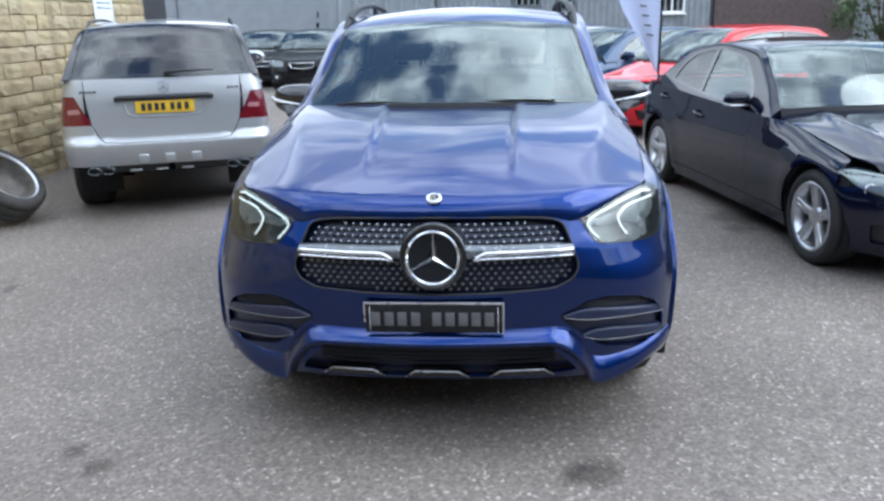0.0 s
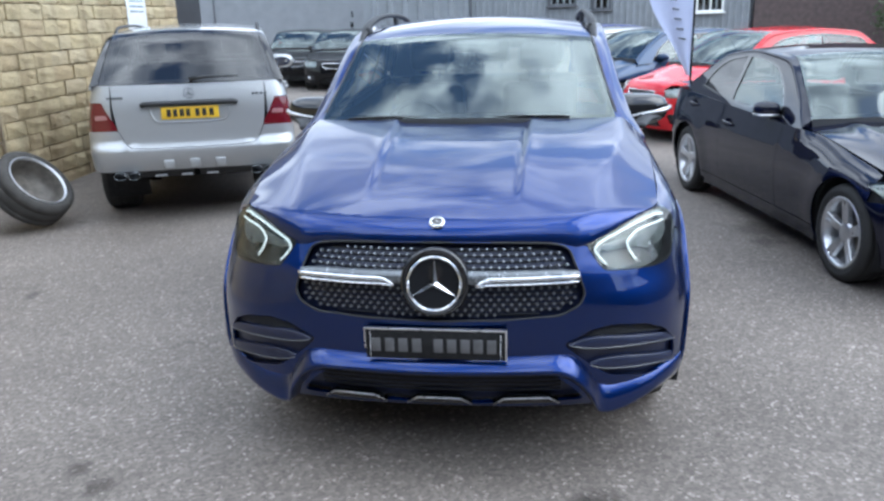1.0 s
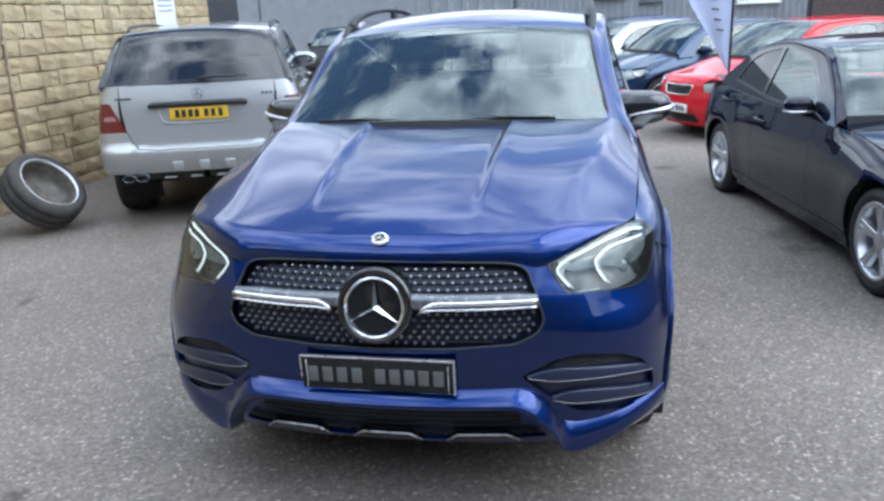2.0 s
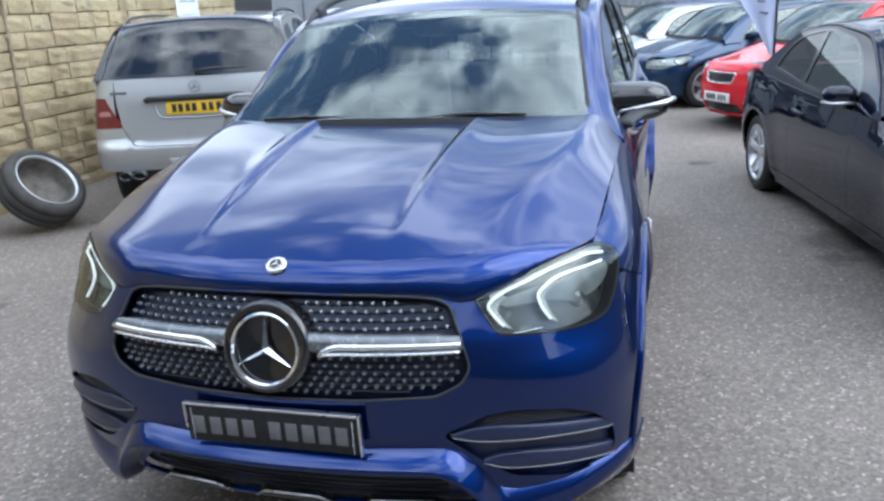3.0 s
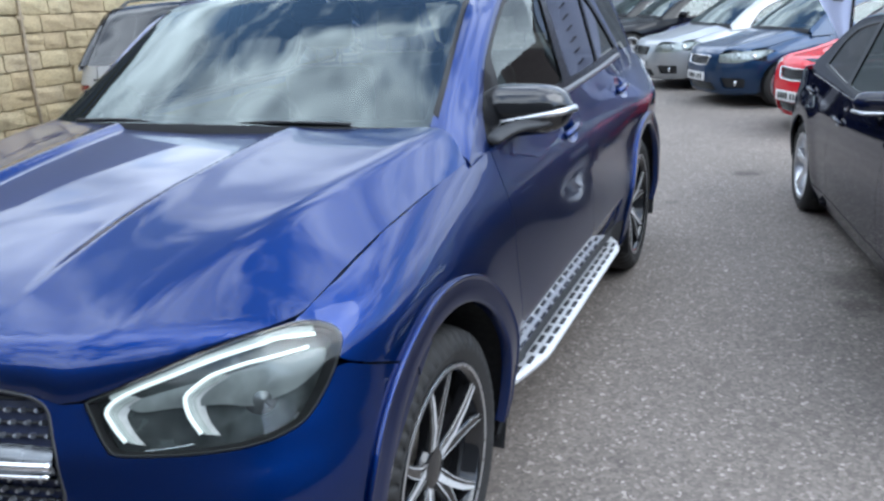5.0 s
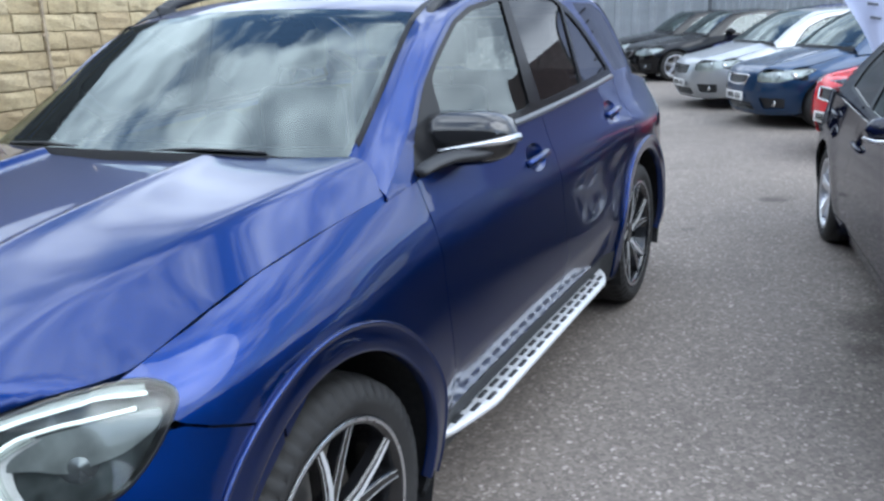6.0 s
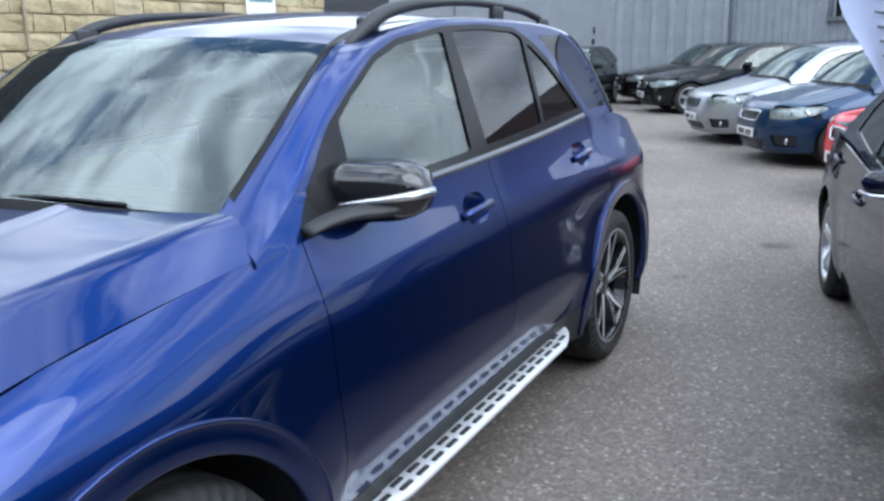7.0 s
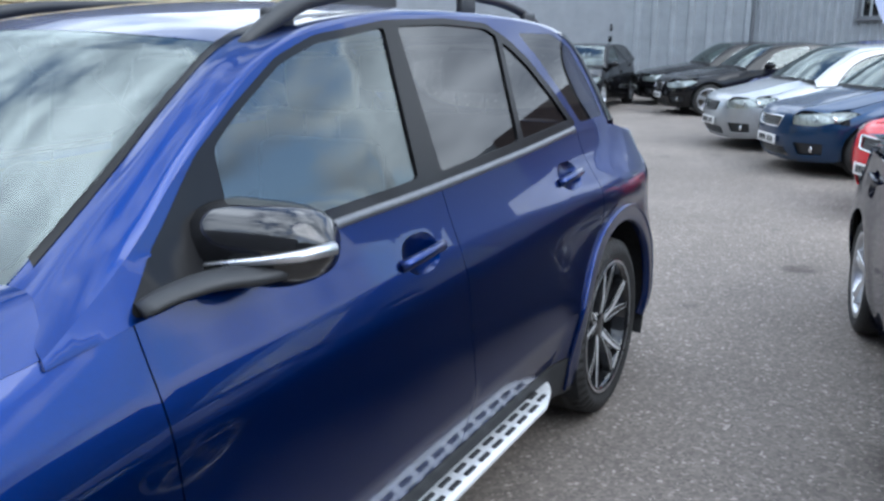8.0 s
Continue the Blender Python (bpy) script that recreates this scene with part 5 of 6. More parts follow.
    rim_ = np.concatenate([inset(gle_lamp, 0.004), inset(gle_lamp, 0.004)[:1]])
    put("lamp_seal", mesh_of("lamp_seal", *turn_(tube(on(rim_[:, 0], rim_[:, 1], -0.003), 0.0026, 6, cap=False))), PLASTIC, hl)
    low_ = spline(S.line([("x", 0.66, 0.842), ("x", 0.70, 0.8425), ("x", 0.745, 0.843)]), 10)
    put("lamp_glint", mesh_of("lamp_glint", *turn_(tube(on(low_[:, 0], low_[:, 1], -0.03), 0.0022, 6))), CHROME, hl)
    for xx, zz, r_ in ((0.835, 0.893, 0.036),):
        c = on(S.ax(xx, zz), zz, -0.03)[0]
        v, f = lathe([(0.0, 0.001), (-0.004, r_ * 0.5), (-0.015, r_ * 0.9), (-0.02, r_), (-0.03, r_ * 1.15)], 24, (0, 0, 0))
        o = put("projector_lens", mesh_of("projector_lens", *turn_((v, f))), LAMPGREY, hl)
        nn = on(S.ax(xx, zz), zz, 0.1)[0] - on(S.ax(xx, zz), zz, 0.0)[0]
        mm = Matrix.Translation(c) @ Vector(nn).to_track_quat("X", "Z").to_matrix().to_4x4()
        if sd < 0:
            mm = Matrix.Translation((-c[0], c[1], c[2])) @ Vector((-nn[0], nn[1], nn[2])).to_track_quat("-X", "Z").to_matrix().to_4x4()
        o.matrix_local = mm

# wheel-arch lips
for cy, cz, r in GLE["arches"]:
    ang = np.radians(np.linspace(-14, 194, 44))
    rows = []
    for rr, lf in ((r - 0.006, -0.03), (r - 0.006, -0.004), (r - 0.003, 0.001), (r + 0.004, 0.003), (r + 0.030, 0.0045), (r + 0.054, 0.006), (r + 0.0595, 0.0075), (r + 0.0605, 0.0115), (r + 0.064, 0.0125), (r + 0.0675, 0.0105), (r + 0.068, 0.003), (r + 0.068, -0.01)):
        a = np.array([S.ay(cy + rr * math.cos(t), max(0.3, cz + rr * math.sin(t))) for t in ang])
        rows.append(on(a, cz + rr * np.sin(ang), lf))
    sides("arch_lip", loft(rows), BLUE)

# running boards: bright tread plate with black rubber studs
for sd in (1, -1):
    n = 40
    ys = np.linspace(1.50, 3.235, n)
    t = (ys - ys[0]) / (ys[-1] - ys[0])
    xo = 0.925 + 0.068 * np.clip(np.minimum(t / 0.16, (1 - t) / 0.10), 0, 1) ** 0.7
    xi = np.full(n, 0.865)
    zt_ = np.full(n, 0.372)
    rows = [np.stack([xi, ys, zt_ - 0.03], 1), np.stack([xi, ys, zt_], 1), np.stack([xo - 0.006, ys, zt_], 1), np.stack([xo, ys, zt_ - 0.006], 1), np.stack([xo - 0.004, ys, zt_ - 0.02], 1), np.stack([xo - 0.03, ys, zt_ - 0.04], 1)]
    vf = loft(rows)
    rb = gle_add("running_board", vf if sd > 0 else mirrored(vf), TREAD, "bright aluminium running board with black studs")
    stud = box_bm((0.016, 0.058, 0.006), (0, 0, 0), 0.002)
    sme = bpy.data.meshes.new("rubber_stud")
    stud.to_mesh(sme)
    stud.free()
    for k in range(17):
        y = 1.60 + k * 0.0935
        tt = (y - ys[0]) / (ys[-1] - ys[0])
        x1 = 0.925 + 0.068 * min(1, max(0, min((tt - 0.01) / 0.16, (1 - tt) / 0.10))) ** 0.7
        for j in range(3):
            x = x1 - 0.030 - j * 0.034
            if x < 0.878:
                continue
            o = put("rubber_stud", sme, PLASTIC, rb)
            o.location = (sd * x, y, 0.3745)
    block("board_bracket", (0.12, 1.5, 0.03), (sd * 0.85, 2.37, 0.315), PLASTIC, gle, 0.006)
    vf = loft([np.stack([np.full(n, x), ys, np.full(n, z)], 1) for x, z in ((0.905, 0.47), (0.885, 0.435), (0.868, 0.40), (0.858, 0.34))])
    gle_add("sill_cover", vf if sd > 0 else mirrored(vf), PLASTIC)

# black trims along the windscreen and round the rear pillars
sides("pillar_trim", loft([q[1:20] for q in rail_rows(GLE, (0.86, 0.91, 0.96, 1.0), 0.002)]), SURROUND, "black trim between screen and pillar")
behind = [q[spline(GLE["rail_out"], 49)[:, 0] > 3.6] for q in rail_rows(GLE, (0.02, 0.2, 0.4, 0.7, 1.0), 0.004)]
sides("pillar_glass", loft([q + (0.0, 0.006, 0.0) for q in behind]), PRIVACY, "black glass round the rear pillar")

# roof bars, wipers, cabin card, belt trims
for sd in (1, -1):
    path = spline([(0.672, 2.00, 1.610), (0.668, 2.10, 1.660), (0.662, 2.25, 1.718), (0.655, 2.5, 1.752), (0.65, 2.9, 1.766), (0.645, 3.3, 1.752), (0.642, 3.55, 1.720), (0.64, 3.72, 1.668)], 40)
    path[:, 0] *= sd
    rad = np.interp(np.linspace(0, 1, 40), [0, 0.10, 0.22, 0.4, 1], [0.014, 0.027, 0.024, 0.017, 0.018])
    rail = gle_add("roof_bar", tube(path, rad, 10, 0.9), PLASTIC, "black roof bar")
    for y, z in ((2.16, 1.672), (3.10, 1.728), (3.6, 1.685)):
        part("roof_bar_foot", box_bm((0.028, 0.10, 0.06), (sd * 0.652, y, z), 0.01), PLASTIC, rail)
for x0, x1, y0, y1, z0 in ((-0.60, -0.10, 1.315, 1.245, 1.262), (0.06, 0.52, 1.245, 1.295, 1.264)):
    gle_add("wiper", tube(spline([(x0, y0, z0), ((x0 + x1) / 2, (y0 + y1) / 2 - 0.01, z0 + 0.012), (x1, y1, z0 + 0.004)], 12), 0.0045, 6), PLASTIC)
cowl = [[(x, y0 - 0.11 * (1 - (x / 0.8) ** 2), z) for x in np.linspace(-0.72, 0.72, 21)] for y0, z in ((1.24, 1.19), (1.34, 1.205))]
gle_add("cowl_panel", loft(cowl), PLASTIC)
for sd in (1, -1):
    bl = np.array(GLE["belt"])[1:6]
    q = spline(bl, 60)[9:]
    pts = np.stack([sd * (GLE["gx"](q[:, 0], q[:, 1] + 0.012) + 0.003), q[:, 0], q[:, 1] + 0.012], 1)
    gle_add("belt_trim", tube(pts, 0.013, 8), BELTGREY, "dull grey window trim")

# ---- other cars ----
def shape(L, w, roof, nose_z, cowl, belt, top_y, end_y, deck, wheels, R, rim, spokes=5, doors=4, style="silver", tall=0.0, tip=0.42):
    """The numbers of an everyday car from a few: length, half width, roof height, nose height, cowl (y, z), belt heights,
    top of the windscreen, end of the roof, deck (y, z), wheel places."""
    cy, cz = cowl
    b0, b1 = belt
    dy, dz = deck
    nz = nose_z
    yw = wheels[0]
    mid_a, mid_c = (cy + top_y) / 2, (end_y + dy) / 2

    brim = [(0.0, nz), (0.55, nz + 0.06), (cy, b0 + 0.005), (cy + 0.3, b0 + 0.02)]

    def H(x, y):
        x, y = np.abs(np.asarray(x, float)), np.asarray(y, float)
        zc = curve_at([(0.0, nz + 0.0), (0.1, nz + 0.045), (0.45, nz + 0.45 * (cz - nz)), (cy, cz), (cy + 0.3, cz + 0.03)], y)
        ze = curve_at(brim, y)
        ridge = 0.012 * np.exp(-(((x - 0.55 * w) / 0.06) ** 2))
        lead = curve_at([(0, 0.05), (0.5 * w, 0.12), (0.80 * w, 0.36), (w, 0.7)], x)
        return zc - (zc - ze) * (x / (0.885 * w)) ** 3 + ridge - 0.075 * np.exp(-np.maximum(0, y - lead) / 0.03)

    c2 = cy + 0.30
    c3 = c2 + (1.12 if doors == 4 else 1.35)
    c4 = min(wheels[1] + 0.12, c3 + 0.95) if doors == 4 else c3
    span = [(cy + 0.36, b0 + 0.035), (mid_a + 0.22, (b0 + roof) / 2), (top_y + 0.18, roof - 0.135 + tall), (top_y + 0.5, roof - 0.10 + tall), ((top_y + end_y) / 2, roof - 0.088 + tall), (end_y - 0.02, roof - 0.15 + tall), (mid_c - 0.12, (roof + b1) / 2 - 0.03 + tall / 2), (dy - tip, b1 + 0.055)]
    zt = lambda y: float(curve_at([(cy, b0), ((cy + dy) / 2, (b0 + b1) / 2), (dy, b1)], y))
    f_pane = [(cy + 0.39, b0 + 0.038), (mid_a + 0.235, (b0 + roof) / 2 - 0.005), (top_y + 0.19, roof - 0.145 + tall), (top_y + 0.5, roof - 0.110 + tall), (c3 - 0.03, roof - 0.100 + tall), (c3 - 0.022, zt(c3) + 0.035)]
    r_pane = [(c3 + 0.03, zt(c3) + 0.035), (c3 + 0.022, roof - 0.100 + tall), (end_y - 0.04, roof - 0.158 + tall), (mid_c - 0.14, (roof + b1) / 2 - 0.033 + tall / 2), (dy - tip - 0.04, b1 + 0.064)]
    span = [tuple(q) for q in spline(span, 32)]
    f_pane = [tuple(q) for q in spline(f_pane[:-1], 24)] + f_pane[-1:]
    r_pane = r_pane[:1] + [tuple(q) for q in spline(r_pane[1:], 24)]
    return dict(
        L=L, w=w, p=3.0, yc=0.8, yd=L - 0.75, bulge=0.13, step=0.085,
        nose=[(0.12, 0.14), (0.25, 0.05), (0.45, 0.0), (nz - 0.14, 0.01), (nz, 0.05), (nz + 0.12, 0.22)],
        tail=[(0.12, 0.15), (0.35, 0.03), (0.65, 0.0), (b1 - 0.1, 0.04), (b1 + 0.12, 0.1)],
        width=[(0.12, 0.89 * w), (0.24, 0.945 * w), (0.42, 0.985 * w), (0.6, w), (0.76, 0.987 * w), (b0 - 0.02, 0.958 * w), (b1 + 0.12, 0.92 * w)],
        plan=[(0, 1.0), (L, 1.0)], arches=[(wheels[0], R, R + 0.045), (wheels[1], R, R + 0.045)],
        edge_x=[(0.4, 0.82 * w), (0.6, 0.865 * w), (cy, 0.89 * w), (2.0, 0.93 * w)],
        headlamp=[("x", 0.50 * w, nz - 0.01), ("x", 0.53 * w, nz - 0.12), ("x", 0.83 * w, nz - 0.12), ("y", 0.46, nz - 0.06), ("y", 0.68, nz + 0.025), ("y", 0.60, nz + 0.05), ("x", 0.82 * w, nz + 0.035)],
        taillamp=[("y", L - 0.42, b1 - 0.07), ("y", L - 0.36, b1 - 0.2), ("b", 0.55 * w, b1 - 0.2), ("b", 0.52 * w, b1 - 0.06)],
        mouths=[[("x", 0, nz - 0.045), ("x", 0.34 * w, nz - 0.04), ("x", 0.28 * w, nz - 0.16), ("x", 0, nz - 0.17)][::-1], [("x", 0, 0.33), ("x", 0.40 * w, 0.33), ("x", 0.45 * w, 0.22), ("x", 0, 0.20)][::-1]],
        vents=[[("x", 0.58 * w, 0.40), ("x", 0.60 * w, 0.26), ("x", 0.84 * w, 0.27), ("x", 0.87 * w, 0.40)]],
        bumper=[("x", 0, 0.17), ("x", 0.6 * w, 0.17), ("y", 0.45, 0.19), ("y", yw - 0.18, 0.26), ("y", yw - 0.18, nz - 0.13), ("y", 0.55, nz - 0.10), ("x", 0.84 * w, nz - 0.07), ("x", 0.53 * w, nz - 0.05), ("x", 0.48 * w, nz + 0.005), ("x", 0, nz + 0.008)],
        wing_lead=[("y", yw - 0.18, 0.5), ("y", yw - 0.18, nz - 0.13), ("y", 0.55, nz - 0.10), ("y", 0.58, nz + 0.055)],
        top=[(0.5, nz + 0.053)] + [(q, float(curve_at(brim, q)) - 0.001) for q in np.linspace(0.6, cy - 0.05, 6)] + [(cy + 0.02, b0 + 0.004), ((cy + dy) / 2, (b0 + b1) / 2), (dy, b1), (L, b1 - 0.01)],
        cut=(0.58, c2, c3, c4, L - 0.42), sill=0.28, zb=0.16, zb_rear=0.24, ztail=b1 - 0.14, ztailgate=0.5, gate_x=0.62 * w, zlamp=nz - 0.02,
        H=H, bonnet=[(0, 0.055), (0.3 * w, 0.07), (0.5 * w, 0.125), (0.80 * w, 0.37), (0.862 * w, 0.60), (0.888 * w, cy), (0.875 * w, cy + 0.07), (0, cy - 0.09)],
        gx=lambda y, z: 0.935 * w - 0.40 * (z - b0) + 0 * y,
        rail_out=[(cy + 0.06, b0 + 0.012), (mid_a + 0.04, (b0 + roof) / 2), (top_y, roof - 0.10), (top_y + 0.4, roof - 0.058), ((top_y + end_y) / 2, roof - 0.045), (end_y, roof - 0.095), (mid_c, (roof + dz) / 2 - 0.03), (dy, dz + 0.01)],
        rail_in=[(0.845 * w, cy + 0.06, cz + 0.005), (0.77 * w, mid_a, (cz + roof) / 2 + 0.005), (0.68 * w, top_y, roof - 0.045), (0.65 * w, top_y + 0.4, roof - 0.025), (0.64 * w, (top_y + end_y) / 2, roof - 0.018), (0.64 * w, end_y, roof - 0.06), (0.70 * w, mid_c, (roof + dz) / 2 + 0.01), (0.78 * w, dy, dz)],
        belt=[(cy + 0.06, b0 - 0.01), ((cy + dy) / 2, (b0 + b1) / 2 - 0.012), (dy, b1 - 0.012)],
        dlo=span + [((cy + dy) / 2, (b0 + b1) / 2 + 0.015)], panes=[(f_pane, False), (r_pane, True)],
        roof_y=(top_y, end_y), crown=[(0, 0.03), (0.3, 0.035), (1, 0.03)], bow=(0.13, 0.07, 0.05), rail_bulge=0.014, dlo_mat=GLOSSBLACK,
        R=R, rim=rim, track=w - 0.012, tyre_w=0.225, spokes=spokes, rim_style=style,
        cabin=dict(dash=(cy + 0.10, cz - 0.07), x=0.72 * w, end=dy - 0.4, seat=cy + 0.95, z=0.50, wheel_x=-0.35, mirror=(top_y + 0.02, roof - 0.14)),
        mirror=(w + 0.09, cy + 0.55, b0 + 0.09), mirror_root=0.93 * w, mirror_size=0.82, indicator=False, mirror_dark=True,
        handles=[(c3 - 0.16, b0 - 0.10)] + ([(c4 - 0.20, b1 - 0.10)] if doors == 4 else []),
    )


def dress(s, made, lens_mat, frame_mat, plate=True, bars=(-0.82, -0.6, -0.38, -0.16, 0.22, 0.48, 0.74)):
    """Headlamps, grilles, vents and a front plate for an everyday car."""
    car, S, add, pair, lamp = made
    w = s["w"]
    for sd in (1, -1):
        t = (lambda q: q) if sd > 0 else mirrored
        h = put("headlamp", None, None, car)
        put("lamp_housing", mesh_of("lamp_housing", *t(sheet(S, lamp, (), 0.06, 0, lift=-0.03))), LAMPSILVER, h)
        a0_, a1_, zm_ = lamp[:, 0].min(), lamp[:, 0].max(), lamp[:, 1].mean()
        for fr, rr in ((0.30, 0.042), (0.56, 0.036)):
            ar = a0_ + (a1_ - a0_) * fr
            near_ = lamp[np.argsort(np.abs(lamp[:, 0] - ar))[:6]]
            c_ = S(np.array([ar]), np.array([near_[:, 1].mean()]))[0]
            v, f = lathe([(-0.035, 0.001), (-0.03, rr * 0.5), (-0.015, rr * 0.85), (-0.004, rr), (-0.008, rr * 1.12), (-0.03, rr * 1.15)], 20, (0, 0, 0))
            o = put("reflector", mesh_of("reflector", v, f), CHROME, h)
            o.matrix_local = Matrix.Translation((sd * c_[0], c_[1] + 0.02, c_[2])) @ Matrix.Rotation(radians(-90 + sd * 20), 4, "Z")
        put("lamp_strip", mesh_of("lamp_strip", *t(sheet(S, inset(lamp, 0.008), [inset(lamp, 0.022)], 0.05, 0.006, lift=-0.008))), GUIDE, h)
        put("lamp_lens", mesh_of("lamp_lens", *t(sheet(S, lamp, (), 0.06, 0, lift=0.0))), lens_mat, h)
    for i, q in enumerate(s["mouths"]):
        poly = soft(both_ways(S.line(q)), 2)
        gr_ = add("front_grille" if i == 0 else "lower_intake", sheet(S, poly, (), 0.05, 0, lift=-0.03), PLASTIC)
        z0, z1 = poly[:, 1].min(), poly[:, 1].max()
        for z in np.linspace(z0, z1, 6)[1:-1]:
            xm = 0.26 * w if i == 0 else 0.38 * w
            line = spline(S.line([("x", -xm, z), ("x", 0, z), ("x", xm, z)]), 12)
            put("grille_slat", mesh_of("grille_slat", *tube(S(line[:, 0], line[:, 1]) + (0, 0.012, 0), 0.007, 5)), GLOSSBLACK, gr_)
        loop = np.concatenate([poly, poly[:1]])
        if i == 0:
            put("grille_frame", mesh_of("grille_frame", *tube(S(loop[:, 0], loop[:, 1]), 0.009, 6, cap=False)), frame_mat, gr_)
    for q in s["vents"]:
        poly = soft(S.line(q), 2)
        pair("fog_recess", sheet(S, poly, (), 0.05, 0, lift=-0.03), PLASTIC)
        mid_ = poly.mean(0)
        for sd in (1, -1):
            c = S(np.array([mid_[0]]), np.array([mid_[1]]))[0]
            v, f = lathe([(0.0, 0.001), (-0.006, 0.025), (-0.012, 0.04), (-0.02, 0.045)], 18, (0, 0, 0))
            o = put("fog_lamp", mesh_of("fog_lamp", v, f), CHROME, car)
            o.matrix_local = Matrix.Translation((sd * c[0], c[1] + 0.01, c[2])) @ Matrix.Rotation(radians(-90), 4, "Z")
    if plate:
        zp = 0.40
        y = float(S(np.array([0.0]), np.array([zp]))[0, 1]) - 0.012
        plate_bars(car, (0, y, zp), 0.52, 0.112, WHITEPLATE, INK, bars)


def boot(s, made, body):
    """A boot lid from the foot of the rear screen to the tail."""
    car, S, add, pair, lamp = made
    dy = s["rail_in"][-1][1]
    dz = s["rail_in"][-1][2]
    ys = np.linspace(dy - 0.02, s["L"] - 0.05, 8)
    rows = [[(x * s["w"] * 0.9, y + 0.03 * (1 - x * x), dz + 0.02 * (1 - x * x) - 0.035 * ((y - dy) / (s["L"] - dy)) ** 2) for x in np.linspace(1, -1, 13)] for y in ys]
    add("boot_lid", loft(rows), body)


# silver SUV seen from behind
ML = dict(GLE)
ML.update(
    L=4.78, w=0.955, p=3.4, p_rear=6.0, tuck=0.0, haunch=0.0, crest=0.0, square=[(0.0, 3.4), (2.0, 3.4)], yd=4.38, step=0.06, edge_x=None,
    gap=0.0035, tail=[(0.2, 0.2), (0.36, 0.075), (0.47, 0.026), (0.56, 0.002), (0.605, 0.0), (0.64, 0.012), (0.672, 0.048), (0.80, 0.060), (1.0, 0.075), (1.2, 0.115), (1.35, 0.16)],
    width=[(0.2, 0.88), (0.3, 0.92), (0.45, 0.945), (0.65, 0.955), (0.85, 0.945), (1.0, 0.925), (1.12, 0.895), (1.35, 0.85)],
    arches=[(0.92, 0.28, 0.43), (3.83, 0.28, 0.43)], wheel_y=(0.92, 3.83), wheel_z=0.28,
    taillamp=[("y", 4.50, 0.79), ("y", 4.36, 1.06), ("b", 0.785, 1.058), ("b", 0.73, 0.94), ("b", 0.655, 0.80)],
    taillamp_white=[("b", 0.86, 0.90), ("b", 0.86, 0.94), ("b", 0.765, 0.945), ("b", 0.745, 0.905)],
    top=[(0.49, 1.004), (0.9, 1.06), (1.31, 1.13), (1.49, 1.14), (2.55, 1.17), (3.62, 1.19), (4.25, 1.195), (4.36, 1.228), (4.78, 1.23)],
    cut=(0.53, 1.482, 2.55, 3.55, 4.30), sill=0.42, zb_rear=0.415, ztail=0.80, ztailgate=0.63, gate_line=[(0.42, 0.632), (0.56, 0.645), (0.60, 0.67), (0.63, 0.73), (0.665, 0.80)], gate_x=0.70, gate_up=0.0, sill_mat=SILVER,
    gx=lambda y, z: 0.885 - 0.33 * (z - 1.15) + 0 * y,
    rail_out=[(1.33, 1.14), (1.50, 1.25), (1.66, 1.36), (1.80, 1.45), (1.99, 1.56), (2.16, 1.61), (2.48, 1.645), (2.8, 1.66), (3.4, 1.655), (3.9, 1.63), (4.22, 1.585), (4.43, 1.42), (4.62, 1.185)],
    rail_in=[(0.80, 1.38, 1.20), (0.768, 1.53, 1.30), (0.735, 1.67, 1.39), (0.70, 1.81, 1.48), (0.665, 1.98, 1.60), (0.65, 2.1, 1.65), (0.64, 2.48, 1.69), (0.64, 2.8, 1.70), (0.65, 3.4, 1.695), (0.66, 3.9, 1.678), (0.67, 4.24, 1.648), (0.735, 4.44, 1.44), (0.80, 4.62, 1.205)],
    belt=[(1.33, 1.12), (1.49, 1.13), (2.55, 1.16), (3.56, 1.18), (4.62, 1.175)],
    dlo=[(1.50, 1.16), (1.62, 1.29), (1.85, 1.44), (2.03, 1.54), (2.18, 1.585), (2.487, 1.615), (2.80, 1.625), (3.10, 1.62), (3.30, 1.56), (3.45, 1.40), (3.50, 1.22), (2.5, 1.19)],
    panes=[([(1.60, 1.20), (1.87, 1.43), (2.2, 1.56), (2.46, 1.59), (2.43, 1.22)], False), ([(2.575, 1.595), (3.06, 1.59), (3.25, 1.54), (3.40, 1.38), (3.43, 1.25), (2.56, 1.222)], True)],
    quarter=[[(3.62, 1.59), (3.95, 1.58), (4.12, 1.54), (4.42, 1.25), (3.62, 1.24)]],
    roof_y=(1.98, 4.24), crown=[(0, 0.03), (0.3, 0.04), (1, 0.035)], bow=(0.12, 0.07, 0.06), rear_clear=0.035, rear_frame=GLOSSBLACK, rail_bulge=0.016,
    track=0.975, tyre_w=0.31, R=0.38, rim=0.26, rim_style="silver", mirror_mat=SILVER, mirror_dark=True, indicator=False, handles=[(2.40, 1.02), (3.40, 1.05)],
)
ml_made = build_car(ML, pose(-2.86 - 4.78 * math.sin(radians(19)), 4.40 + 4.78 * math.cos(radians(19)), 0, 0, 0, 199), SILVER, "silver_suv", "silver SUV with red tail lamps and dark rear glass", "car", "cars in the yard")
ml, MS, ml_add, ml_pair, ml_lamp = ml_made


def tail_at(x, z, out=0.0):
    p_ = MS(np.array([MS.bx(abs(x), z)]), np.array([z]))[0]
    return (x, p_[1] + out, p_[2])


